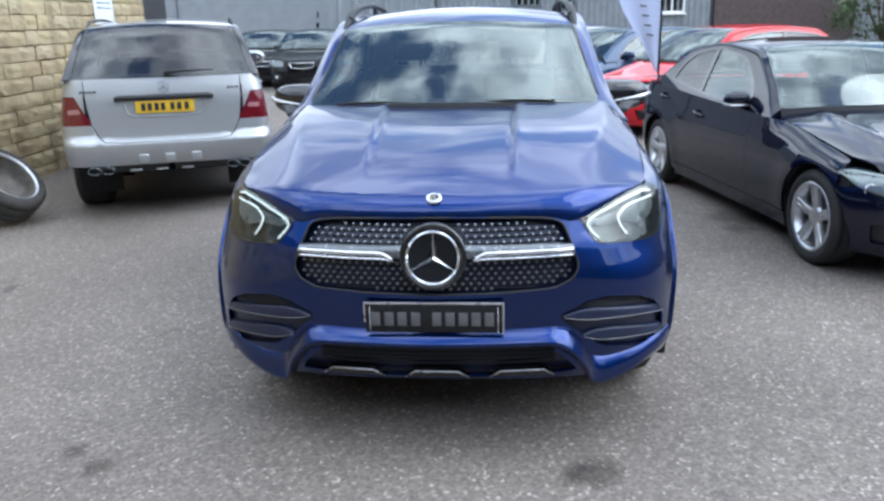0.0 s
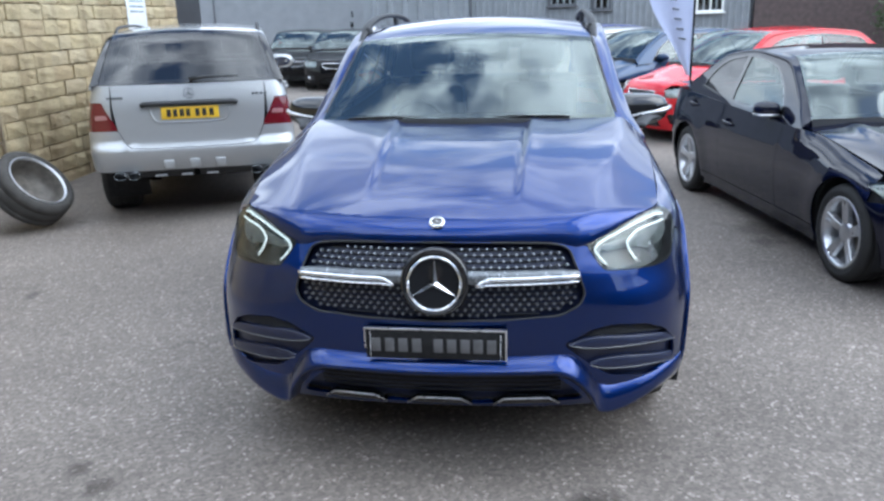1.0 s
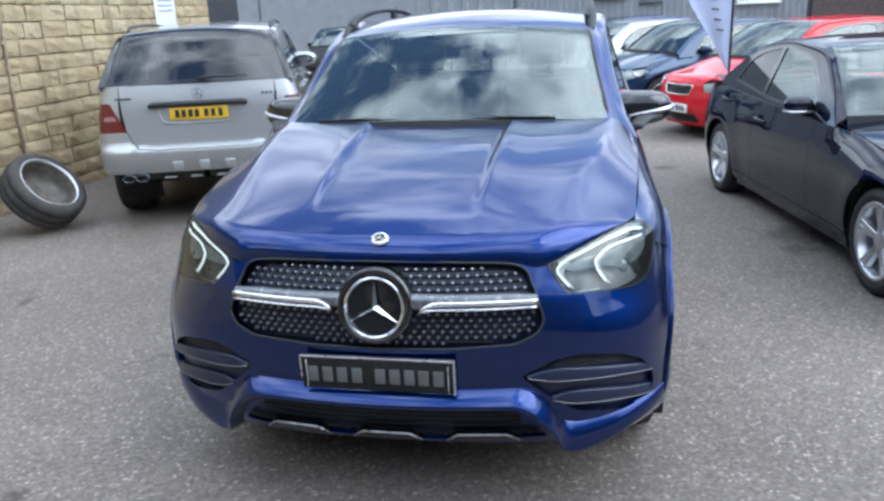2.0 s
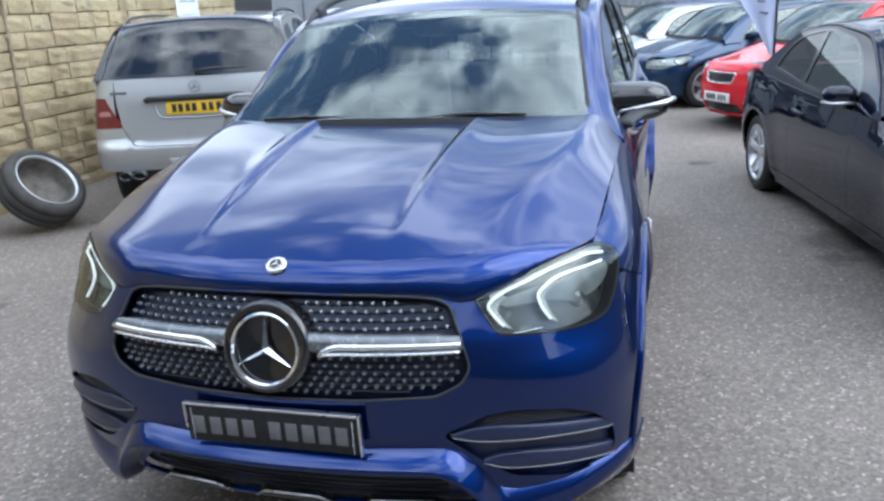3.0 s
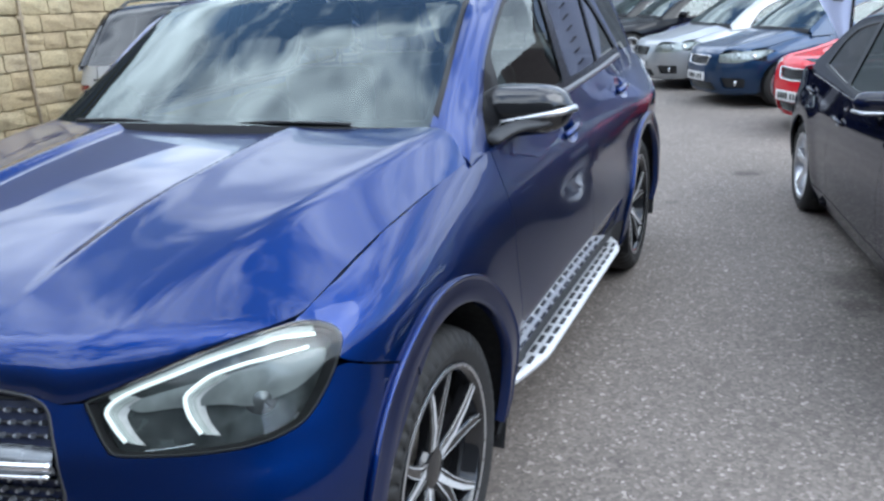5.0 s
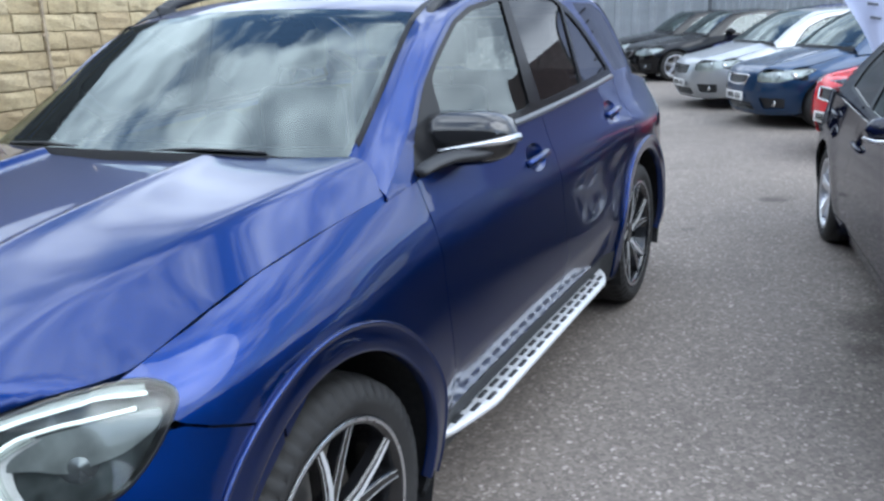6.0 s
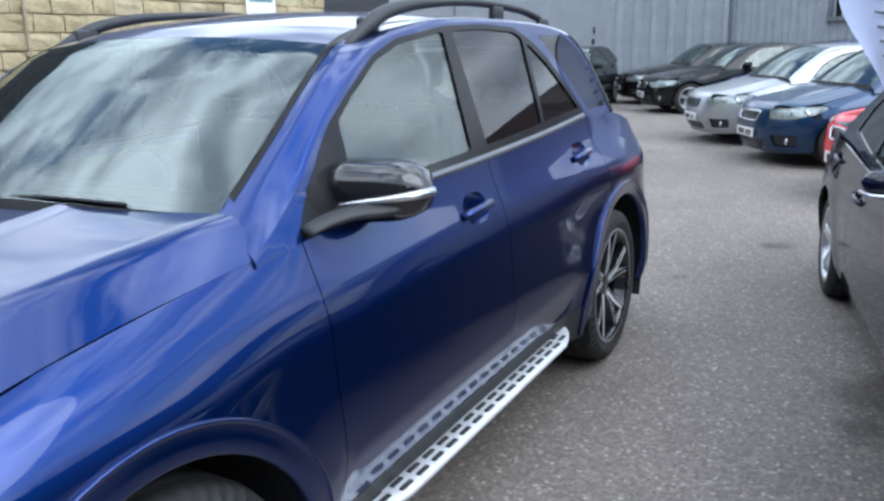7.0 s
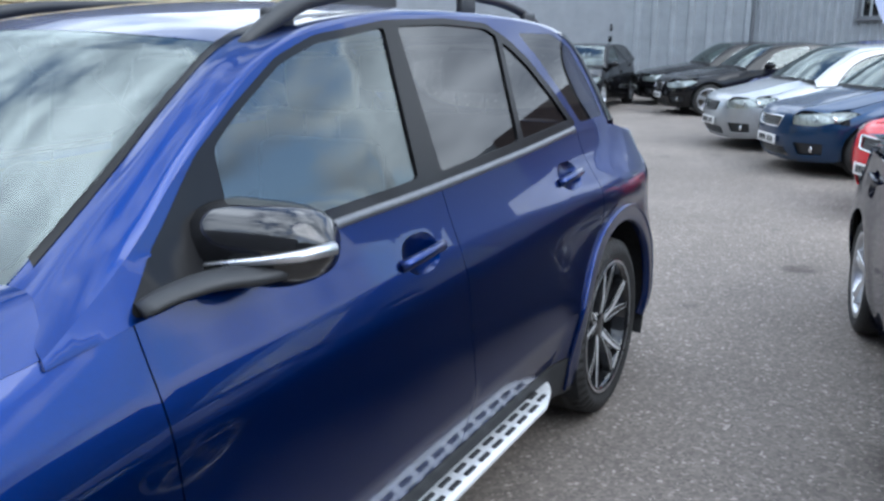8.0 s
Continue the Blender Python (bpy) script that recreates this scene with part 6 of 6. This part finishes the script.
back_turn = Matrix.Rotation(math.pi, 4, "Z")
plate_bars(ml, tail_at(0, 0.945, 0.012), 0.52, 0.112, YELLOW, INK, (-0.82, -0.58, -0.32, -0.08, 0.28, 0.54, 0.82), back_turn)
ml_add("grab_bar", tube([tail_at(0.43, 1.02, 0.015), tail_at(0.40, 1.035, 0.03), tail_at(0, 1.035, 0.03), tail_at(-0.40, 1.035, 0.03), tail_at(-0.43, 1.02, 0.015)], 0.024, 8), PLASTIC, "dark grab bar over the plate")
recess = spline([tail_at(*q, 0.004) for q in ((-0.36, 0.99), (-0.335, 0.90), (-0.29, 0.866), (0.0, 0.858), (0.29, 0.866), (0.335, 0.90), (0.36, 0.99))], 40)
ml_add("recess_edge", tube(recess, 0.007, 6), SILVER, "silver lip round the plate recess")
star_badge(ml, "tailgate_star", tail_at(0, 1.118, 0.014), 0.046, back_turn, LAMPGREY)
for xs in ((-0.70, -0.66, -0.62, -0.585), (0.60, 0.63, 0.66, 0.69, 0.72)):
    for x in xs:
        part("badge_bar", box_bm((0.024, 0.006, 0.02), tail_at(x, 1.095, 0.004), 0.001), LAMPGREY, ml)
for x in (-0.235, 0.0, 0.235):
    part("bumper_tab", box_bm((0.095, 0.03, 0.085), tail_at(x, 0.475, 0.012), 0.008), SILVER, ml)
    part("diffuser_fin", box_bm((0.11, 0.03, 0.018), tail_at(x + 0.09, 0.365, 0.0), 0.004), SILVER, ml)
ml_add("diffuser", sheet(MS, np.array([(MS.bx(0.72, 0.45), 0.45), (MS.bx(0.70, 0.33), 0.33), (MS.a3 - 0.001, 0.33), (MS.a3 - 0.001, 0.45)]), (), 0.06, 0, lift=-0.03), PLASTIC)
ml_add("diffuser", mirrored(sheet(MS, np.array([(MS.bx(0.72, 0.45), 0.45), (MS.bx(0.70, 0.33), 0.33), (MS.a3 - 0.001, 0.33), (MS.a3 - 0.001, 0.45)]), (), 0.06, 0, lift=-0.03)), PLASTIC)
for sd in (1, -1):
    ex = put("exhaust", None, None, ml, "pair of oval chrome exhaust tips")
    for x in (0.56, 0.68):
        v, f = lathe([(-0.12, 0.048), (0.0, 0.05), (0.004, 0.047), (0.0, 0.043), (-0.10, 0.042), (-0.10, 0.001)], 24, (0, 0, 0))
        o = put("exhaust_tip", mesh_of("exhaust_tip", v, f), LAMPGREY, ex)
        o.matrix_local = Matrix.Translation((sd * x, 4.80, 0.385)) @ Matrix.Rotation(radians(90), 4, "Z") @ Matrix.Diagonal((1, 1.15, 0.72, 1))
    # black glass wraps round the rear pillar
    band = [(q + (0.002, 0.008, 0.0))[39:49] * (sd, 1, 1) for q in rail_rows(ML, (0.12, 0.4, 0.7, 1.0), 0.004)]
    ml_add("pillar_glass", loft(band), GLOSSBLACK, "black glass round the rear pillar")
    path = spline([(sd * 0.66, 2.1, 1.665), (sd * 0.66, 2.3, 1.705), (sd * 0.66, 3.2, 1.728), (sd * 0.67, 3.9, 1.712), (sd * 0.675, 4.08, 1.66)], 30)
    rl = ml_add("roof_bar", tube(path, 0.014, 8), PLASTIC, "dark roof bar")
ml_add("rear_wiper", tube([(-0.02, 4.70, 1.245), (-0.18, 4.715, 1.265), (-0.46, 4.70, 1.265)], [0.022, 0.016, 0.008], 6), PLASTIC)
ml_add("brake_light", tube([(-0.18, 4.215, 1.655), (0.18, 4.215, 1.655)], 0.012, 6), REDLENS)

# dark saloon
BM = shape(4.64, 0.912, 1.435, 0.70, (1.50, 0.965), (0.905, 0.985), 2.22, 3.35, (3.98, 1.035), (0.83, 3.72), 0.325, 0.232, 5, tall=0.024, tip=0.31)
BM.update(mirror_mat=NAVY, headlamp=[("x", 0.44, 0.67), ("x", 0.47, 0.575), ("x", 0.76, 0.57), ("y", 0.42, 0.62), ("y", 0.62, 0.70), ("y", 0.5, 0.725), ("x", 0.72, 0.715)])
phi = 10.0
bm_made = build_car(BM, pose(3.36, 1.96, 0, 0, 0, phi), NAVY, "dark_saloon", "near-black saloon with silver five-spoke wheels", "car", "cars in the yard")
dress(BM, bm_made, LENS, CHROME)
boot(BM, bm_made, NAVY)
for sd in (1, -1):
    mx, my, mz = BM["mirror"]
    bm_made[2]("mirror_strip", tube([(sd * (mx - 0.17), my - 0.12, mz - 0.035), (sd * (mx - 0.03), my - 0.09, mz - 0.035), (sd * (mx + 0.005), my - 0.02, mz - 0.03)], 0.009, 6), SATIN, "bright strip under the mirror")

# parked row of small cars, all at one slant
ROW = -60.0
CORSA = shape(4.0, 0.868, 1.47, 0.74, (1.02, 1.00), (0.93, 1.04), 1.75, 3.35, (3.85, 1.06), (0.80, 3.31), 0.31, 0.205, 5, doors=2)
CORSA["mirror_mat"] = RED
red = build_car(CORSA, pose(1.72, 8.80, 0, 0, 0, ROW), RED, "red_hatchback", "bright red three-door hatchback with clear headlamps", "car", "cars in the yard")
dress(CORSA, red, LENS, CHROME)
LEON = shape(4.26, 0.905, 1.45, 0.72, (1.12, 0.98), (0.91, 1.03), 1.86, 3.55, (4.10, 1.05), (0.86, 3.49), 0.315, 0.215, 5)
LEON["mirror_mat"] = MIDBLUE
blue2 = build_car(LEON, pose(0.50, 11.13, 0, 0, 0, ROW), MIDBLUE, "blue_hatchback", "mid blue hatchback with angular headlamps", "car", "cars in the yard")
dress(LEON, blue2, LENS, CHROME)
LEON_S = dict(LEON, mirror_mat=PALESILVER)
sil2 = build_car(LEON_S, pose(-0.62, 13.1, 0, 0, 0, ROW), PALESILVER, "silver_hatchback", "silver hatchback with rounded headlamps", "car", "cars in the yard")
dress(LEON_S, sil2, LENS, GLOSSBLACK)
vio = build_car(dict(CORSA, mirror_mat=VIOLET), pose(-0.55, 16.1, 0, 0, 0, ROW), VIOLET, "violet_hatchback", "violet blue hatchback parked in a row", "car", "cars in the yard")
dress(CORSA, vio, LENS, CHROME)
for k, (x, y) in enumerate(((-2.75, 18.0), (-3.95, 20.3))):
    c_ = build_car(dict(BM, mirror_mat=BLACKPAINT), pose(x, y, 0, 0, 0, ROW), BLACKPAINT, "black_coupe", "black low coupe with silver wheels", "car", "cars in the yard")
    dress(BM, c_, LENS, CHROME)
    boot(BM, c_, BLACKPAINT)
for x, y, r in ((-6.1, 18.0, 8), (-4.7, 16.9, 4)):
    c_ = build_car(dict(LEON, mirror_mat=BLACKPAINT), pose(x, y, 0, 0, 0, r), BLACKPAINT, "black_hatchback", "black hatchback parked before the grey doors", "car", "cars in the yard")
    dress(LEON, c_, LENS, CHROME, False)

# ---- ground and walls ----
gxs = np.concatenate([[-400, -40, -14], np.linspace(-9, 2, 45), [8, 16, 40, 400]])
gys = np.concatenate([[-400, -40, -16], np.linspace(-6, 14, 41), [18, 26, 60, 400]])
dip = lambda t: t * t * (3 - 2 * t)
g_rows = [[(x, y, -0.10 * dip(min(1, max(0, (-1.3 - x) / 2.0))) * dip(min(1, max(0, (15 - y) / 4.0)))) for x in gxs] for y in gys]
tagged(put("ground", mesh_of("ground", *loft(g_rows)), ASPHALT), "worn grey asphalt yard with pale chippings", "ground", kind="structure")
YAW = 2.7
WL = pose(-5.11, 0.0, -0.14, 0, 0, YAW)  # the stone wall's face, running along its y
wall = tagged(block("wall_left", (0.28, 24.3, 2.86), (-0.165, -1.83, 1.43), MORTAR, None, 0.0), "yellow sandstone block wall with sooty joints", "wall", kind="structure")
wall.matrix_world = WL
rnd = random.Random(4)
stones = []
for i in range(7):
    b = box_bm((0.05, 1.0, 1.0), (0, 0, 0), 0.0)
    bmesh.ops.subdivide_edges(b, edges=[e for e in b.edges], cuts=2, use_grid_fill=True)
    for v_ in b.verts:
        edge_ = max(abs(v_.co.y), abs(v_.co.z)) > 0.49
        v_.co.x += (rnd.uniform(-0.004, 0.004) if edge_ else rnd.uniform(0.0, 0.022)) if v_.co.x > 0 else 0
        if edge_:
            v_.co.y *= 1 - rnd.uniform(0, 0.035)
            v_.co.z *= 1 - rnd.uniform(0, 0.05)
    me = bpy.data.meshes.new("stone")
    b.to_mesh(me)
    b.free()
    me.materials.append(STONE)
    stones.append(me)
COURSE = 0.178
far_v, far_f = [], []
made_n = 0
for r_ in range(16):
    y = 10.3
    while y > -14:
        ln_ = rnd.uniform(0.24, 0.52)
        if y - ln_ < -14:
            break
        me = rnd.choice(stones)
        hgt = COURSE * rnd.uniform(0.91, 0.965)
        at = (rnd.uniform(-0.014, 0.008), y - ln_ / 2, COURSE * (r_ + 0.5) + rnd.uniform(-0.004, 0.004))
        if y > 2.9 and r_ < 13 and made_n < 300:
            o = put("stone", me, None, wall)
            o.matrix_local = Matrix.Translation(at) @ Matrix.Diagonal((1, ln_ - 0.007, hgt, 1))
            made_n += 1
        else:
            k0 = len(far_v)
            far_v += [(at[0] + v_.co.x, at[1] + v_.co.y * (ln_ - 0.007), at[2] + v_.co.z * hgt) for v_ in me.vertices]
            far_f += [tuple(k0 + q for q in p_.vertices) for p_ in me.polygons]
        y -= ln_
rest = put("stone_courses", mesh_of("stone_courses", far_v, far_f, False), STONE, wall)
tagged(rest, kind="stuff")

# back of the yard: grey steel doors, ribbed cladding, a window and red brick
WB = pose(-5.85, 24.0, 0, 0, 0, YAW)


def ribbed(name, x0, x1, pitch, depth, face, label):
    """Profiled steel sheet, standing ribs, as one sheet of steel."""
    xs, n = [], int((x1 - x0) / pitch)
    for k in range(n):
        a = x0 + k * pitch
        xs += [(a, 0), (a + 0.55 * pitch, 0), (a + 0.65 * pitch, -depth), (a + 0.9 * pitch, -depth)]
    xs.append((x0 + n * pitch, 0))
    v = [(x, y, z) for x, y in xs for z in (0.0, 5.2)]
    f = [(2 * i, 2 * i + 2, 2 * i + 3, 2 * i + 1) for i in range(len(xs) - 1)]
    o = tagged(put(name, mesh_of(name, v, f, False), face), label, "wall", kind="structure")
    o.matrix_world = WB
    return o


def flatwall(name, x0, x1, mat, label, z0=0.0, z1=5.2, y=0.1, thick=0.2):
    o = tagged(block(name, (x1 - x0, thick, z1 - z0), ((x0 + x1) / 2, y, (z0 + z1) / 2), mat, None, 0.0), label, "wall", kind="structure")
    o.matrix_world = WB
    return o


flatwall("wall_doors", -14.0, 0.40, FLATGREY, "flat grey painted steel doors")
ribbed("wall_ribbed", 0.40, 3.90, 0.50, 0.07, CLAD, "wide ribbed grey steel cladding")
ribbed("wall_fine_ribbed", 3.95, 12.9, 0.20, 0.04, CLAD, "narrow ribbed grey steel cladding")
flatwall("wall_backing", 0.40, 12.9, TRIMGREY, "plain backing of the cladding", y=0.25)
flatwall("wall_brick", 12.9, 17.4, REDBRICK, "dark red brick wall")
drain = tagged(part("drainpipe", box_bm((0.07, 0.07, 5.0), (0, 0, 2.5), 0.02), TRIMGREY, None, smooth=False), "dark grey drainpipe on the cladding", "pipe")
drain.matrix_world = WB @ pose(3.92, -0.06, 0)
lockd = root("door_lock", WB @ pose(0.0, 0, 1.53), "black lock and pull on the grey door", "lock")
part("lock_plate", box_bm((0.09, 0.03, 0.16), (0, -0.012, 0), 0.006), GLOSSBLACK, lockd)
part("pull_handle", box_bm((0.045, 0.06, 0.20), (0.03, -0.03, 0.33), 0.012), GLOSSBLACK, lockd)
for x in (-9.0, -4.6):
    sm = tagged(part("trim", box_bm((0.05, 0.03, 5.2), (0, 0, 2.6), 0.0), TRIMGREY, None, smooth=False), "dark joint between steel doors", "trim", kind="structure")
    sm.matrix_world = WB @ pose(x, -0.014, 0)


def window(name, x, z, w_, h_, lights, mat, label):
    o = tagged(new(name), label, "window", kind="structure")
    o.matrix_world = WB @ pose(x, -0.05, z)
    for q in (-1, 1):
        part("window_frame", box_bm((0.07, 0.08, h_), (q * (w_ / 2 - 0.035), 0, 0), 0.006), mat, o)
        part("window_frame", box_bm((w_, 0.08, 0.07), (0, 0, q * (h_ / 2 - 0.035)), 0.006), mat, o)
    for k in range(1, lights):
        part("glazing_bar", box_bm((0.05, 0.07, h_), (-w_ / 2 + k * w_ / lights, 0, 0), 0.004), mat, o)
    part("pane", box_bm((w_ - 0.1, 0.012, h_ - 0.1), (0, 0.02, 0), 0.0), PRIVACY, o)
    part("window_backing", box_bm((w_ - 0.06, 0.01, h_ - 0.06), (0, 0.04, 0), 0.0), VOID, o)
    part("window_sill", box_bm((w_ + 0.1, 0.14, 0.05), (0, -0.03, -h_ / 2 - 0.02), 0.006), mat, o)


window("window_1", 11.3, 2.15, 1.25, 1.0, 3, WHITEPAINT, "white framed window in the grey cladding")
window("window_2", 6.85, 2.35, 0.9, 0.8, 1, TRIMGREY, "dark window in the grey cladding")
window("window_3", 8.1, 2.1, 0.6, 0.6, 1, TRIMGREY, "small dark window in the grey cladding")
flatwall("wall_far", 17.4, 26.0, CLAD, "plain grey wall beyond the brick", y=0.5)
# unseen wall added so the side glass reflects a dark roofline
tagged(block("wall_right", (0.3, 40, 3.2), (13.2, 4.5, 1.6), TRIMGREY, None, 0.0), "plain dark grey unseen wall, added for reflections in the side glass", "wall", kind="structure")
# added, height and near-black colour set for the dark reflection on the bonnet's left
tagged(block("wall_beyond", (0.3, 22, 4.5), (-6.9, 3.0, 2.25), NEARBLACK, None, 0.0), "plain dark building side beyond the stone wall, added for reflections", "wall", kind="structure")
# unseen tall wall added behind the camera; it darkens bumper light and reflections
cl = tagged(block("wall_behind", (30, 0.3, 6.6), (0, -8.6, 3.3), TRIMGREY, None, 0.0), "plain dark unseen wall, added to darken the car fronts", "wall", kind="structure")

# a bush over the far wall and a rusty pipe down the stone
bush = root("bush", pose(11.2, 21.6, 0), "dark green leafy bush against the brick wall", "bush")
put("trunk", mesh_of("trunk", *tube([(0, 0.3, 0), (0.05, 0.3, 0.9), (-0.1, 0.3, 1.8), (0.1, 0.3, 2.8)], [0.10, 0.08, 0.06, 0.02], 8)), BARK, bush)
for sx in (-0.9, -0.45, 0.5, 1.0):
    put("limb", mesh_of("limb", *tube([(0, 0.3, 0.7), (sx * 0.5, 0.25, 1.5), (sx, 0.15, 2.5)], [0.05, 0.035, 0.012], 6)), BARK, bush)
rl = random.Random(8)
lv, lf = [], []
clumps = [(rl.uniform(-1.5, 1.6), rl.uniform(-0.3, 0.5), rl.uniform(0.5, 3.2), rl.uniform(0.22, 0.5)) for q in range(46)]
for cx, cy_, cz_, cr in clumps:
    for q in range(34):
        d_ = Vector((rl.gauss(0, 1), rl.gauss(0, 1), rl.gauss(0, 1))).normalized()
        c_ = Vector((cx, cy_, cz_)) + d_ * cr * rl.uniform(0.5, 1.05)
        a_ = d_.orthogonal().normalized() * rl.uniform(0.05, 0.085)
        b_ = (d_ + Vector((0, 0, -0.6))).cross(a_).normalized() * rl.uniform(0.03, 0.05)
        k0 = len(lv)
        lv += [tuple(c_ - a_), tuple(c_ + b_ + d_ * 0.012), tuple(c_ + a_), tuple(c_ - b_ + d_ * 0.012)]
        lf.append((k0, k0 + 1, k0 + 2, k0 + 3))
put("crown", mesh_of("crown", lv, lf, False), LEAF, bush)
pipe = root("wall_pipe", WL @ pose(0.045, 5.12, 0), "thin pipe painted stone colour down the wall", "pipe")
put("pipe_run", mesh_of("pipe_run", *tube([(0, 0.02, 0.03), (0, 0.0, 1.2), (0.003, 0.015, 2.2), (0, 0, 3.4)], 0.017, 8)), RUST, pipe)
for z in (0.7, 1.75, 2.8):
    part("pipe_clip", box_bm((0.03, 0.07, 0.03), (-0.008, 0.008, z), 0.004), RUST, pipe)

# ---- loose things ----
def loose_wheel(m, label):
    o = root("loose_wheel", m, label, "wheel", "loose wheels")
    R_, rim_, h_ = 0.37, 0.272, 0.142
    pr = [(-h_ * 0.9, rim_ - 0.01), (-h_, rim_ + 0.03), (-h_, R_ - 0.05), (-h_ * 0.8, R_ - 0.008), (-h_ * 0.4, R_), (-h_ * 0.36, R_ - 0.007), (-h_ * 0.3, R_), (h_ * 0.3, R_), (h_ * 0.36, R_ - 0.007), (h_ * 0.4, R_), (h_ * 0.8, R_ - 0.008), (h_, R_ - 0.05), (h_, rim_ + 0.04), (h_ * 0.9, rim_ + 0.01), (h_ * 0.85, rim_ - 0.008)]
    put("tyre", mesh_of("tyre", *lathe(pr, 64, (0, 0, 0))), DUSTRUBBER, o)
    put("rim", mesh_of("rim", *lathe([(h_ * 0.85, rim_ - 0.006), (h_ * 0.92, rim_ + 0.008), (h_ * 0.95, rim_), (h_ * 0.85, rim_ - 0.014), (h_ * 0.80, rim_ - 0.016)], 64, (0, 0, 0))), ALLOY, o, "dull silver rim edge")
    put("rim_barrel", mesh_of("rim_barrel", *lathe([(h_ * 0.80, rim_ - 0.016), (h_ * 0.1, rim_ - 0.03), (-h_ * 0.5, rim_ - 0.035), (-h_ * 0.55, 0.06), (-h_ * 0.5, 0.0)], 64, (0, 0, 0))), DIRTY, o, "dirty grey rim barrel")
    return o


loose_wheel(Matrix.Translation((-4.40, 4.15, 0.278)) @ Matrix.Rotation(radians(-5), 4, "Z") @ Matrix.Rotation(radians(-41), 4, "Y"), "worn tyre on a dull silver rim leaning by the stone wall")
loose_wheel(Matrix.Translation((-4.72, 3.30, 0.282)) @ Matrix.Rotation(radians(-2), 4, "Z") @ Matrix.Rotation(radians(-22), 4, "Y"), "second worn tyre on a rim beside the stone wall")
poster = root("wall_poster", WL @ pose(0.045, 8.75, 2.22), "white and pale blue printed poster on the stone wall", "poster")
part("sheet", box_bm((0.012, 0.62, 0.85), (0, 0, 0), 0.002), PAPER, poster)
part("print_block", box_bm((0.004, 0.50, 0.22), (0.008, 0, 0.24), 0.0), plain("pale blue print", (0.45, 0.62, 0.75), 0.6, 0, 0.05, 20), poster)
for k in range(3):
    part("print_bar", box_bm((0.004, 0.44, 0.03), (0.008, 0, -0.02 - 0.07 * k), 0.0), plain("grey print", (0.4, 0.45, 0.5), 0.6), poster)
flag = root("feather_flag", pose(2.19, 7.56, 0), "white feather flag with pale lettering on a dark pole", "flag")
bend = spline([(0, 0, 0.0), (0, 0, 1.5), (-0.005, 0, 1.95), (-0.05, 0, 2.28), (-0.18, 0, 2.50), (-0.36, 0, 2.56), (-0.52, 0, 2.44), (-0.585, 0, 2.2)], 60)
put("pole", mesh_of("pole", *tube(bend, np.linspace(0.017, 0.009, 60), 8)), GLOSSBLACK, flag)
CLOTH = plain("white printed flag cloth", (0.50, 0.54, 0.72), 0.8, 0, 0.06, 3)
rows = []
for z in np.linspace(0.98, 2.53, 30):
    x_in = float(curve_at([(0.98, 0.0), (1.95, -0.005), (2.28, -0.05), (2.50, -0.18), (2.55, -0.30)], z))
    x_out = float(curve_at([(0.98, -0.03), (1.3, -0.20), (1.85, -0.52), (2.15, -0.585), (2.44, -0.52), (2.55, -0.38)], z))
    rows.append([(x_in - 0.008 + (x_out - x_in) * t, 0.03 * math.sin(6 * t + 2.2 * z) * t, z) for t in np.linspace(0, 1, 9)])
cl_v, cl_f = loft(rows)
put("cloth", mesh_of("cloth", cl_v, cl_f), CLOTH, flag, "white cloth with pale violet hem")
PRINT = plain("grey flag print", (0.12, 0.13, 0.16), 0.7)
for k in range(9):
    z = 1.42 + 0.115 * k
    part("letter_bar", box_bm((0.085, 0.004, 0.022), (-0.13 - 0.032 * k, -0.035, z), 0.0, Matrix.Rotation(radians(10), 4, "Y")), PRINT, flag)
put("ground_spike", mesh_of("ground_spike", *lathe([(-0.02, 0.001), (0.0, 0.03), (0.10, 0.024), (0.11, 0.001)], 16, (0, 0, 0))), PLASTIC, flag).matrix_local = Matrix.Rotation(radians(-90), 4, "Y")
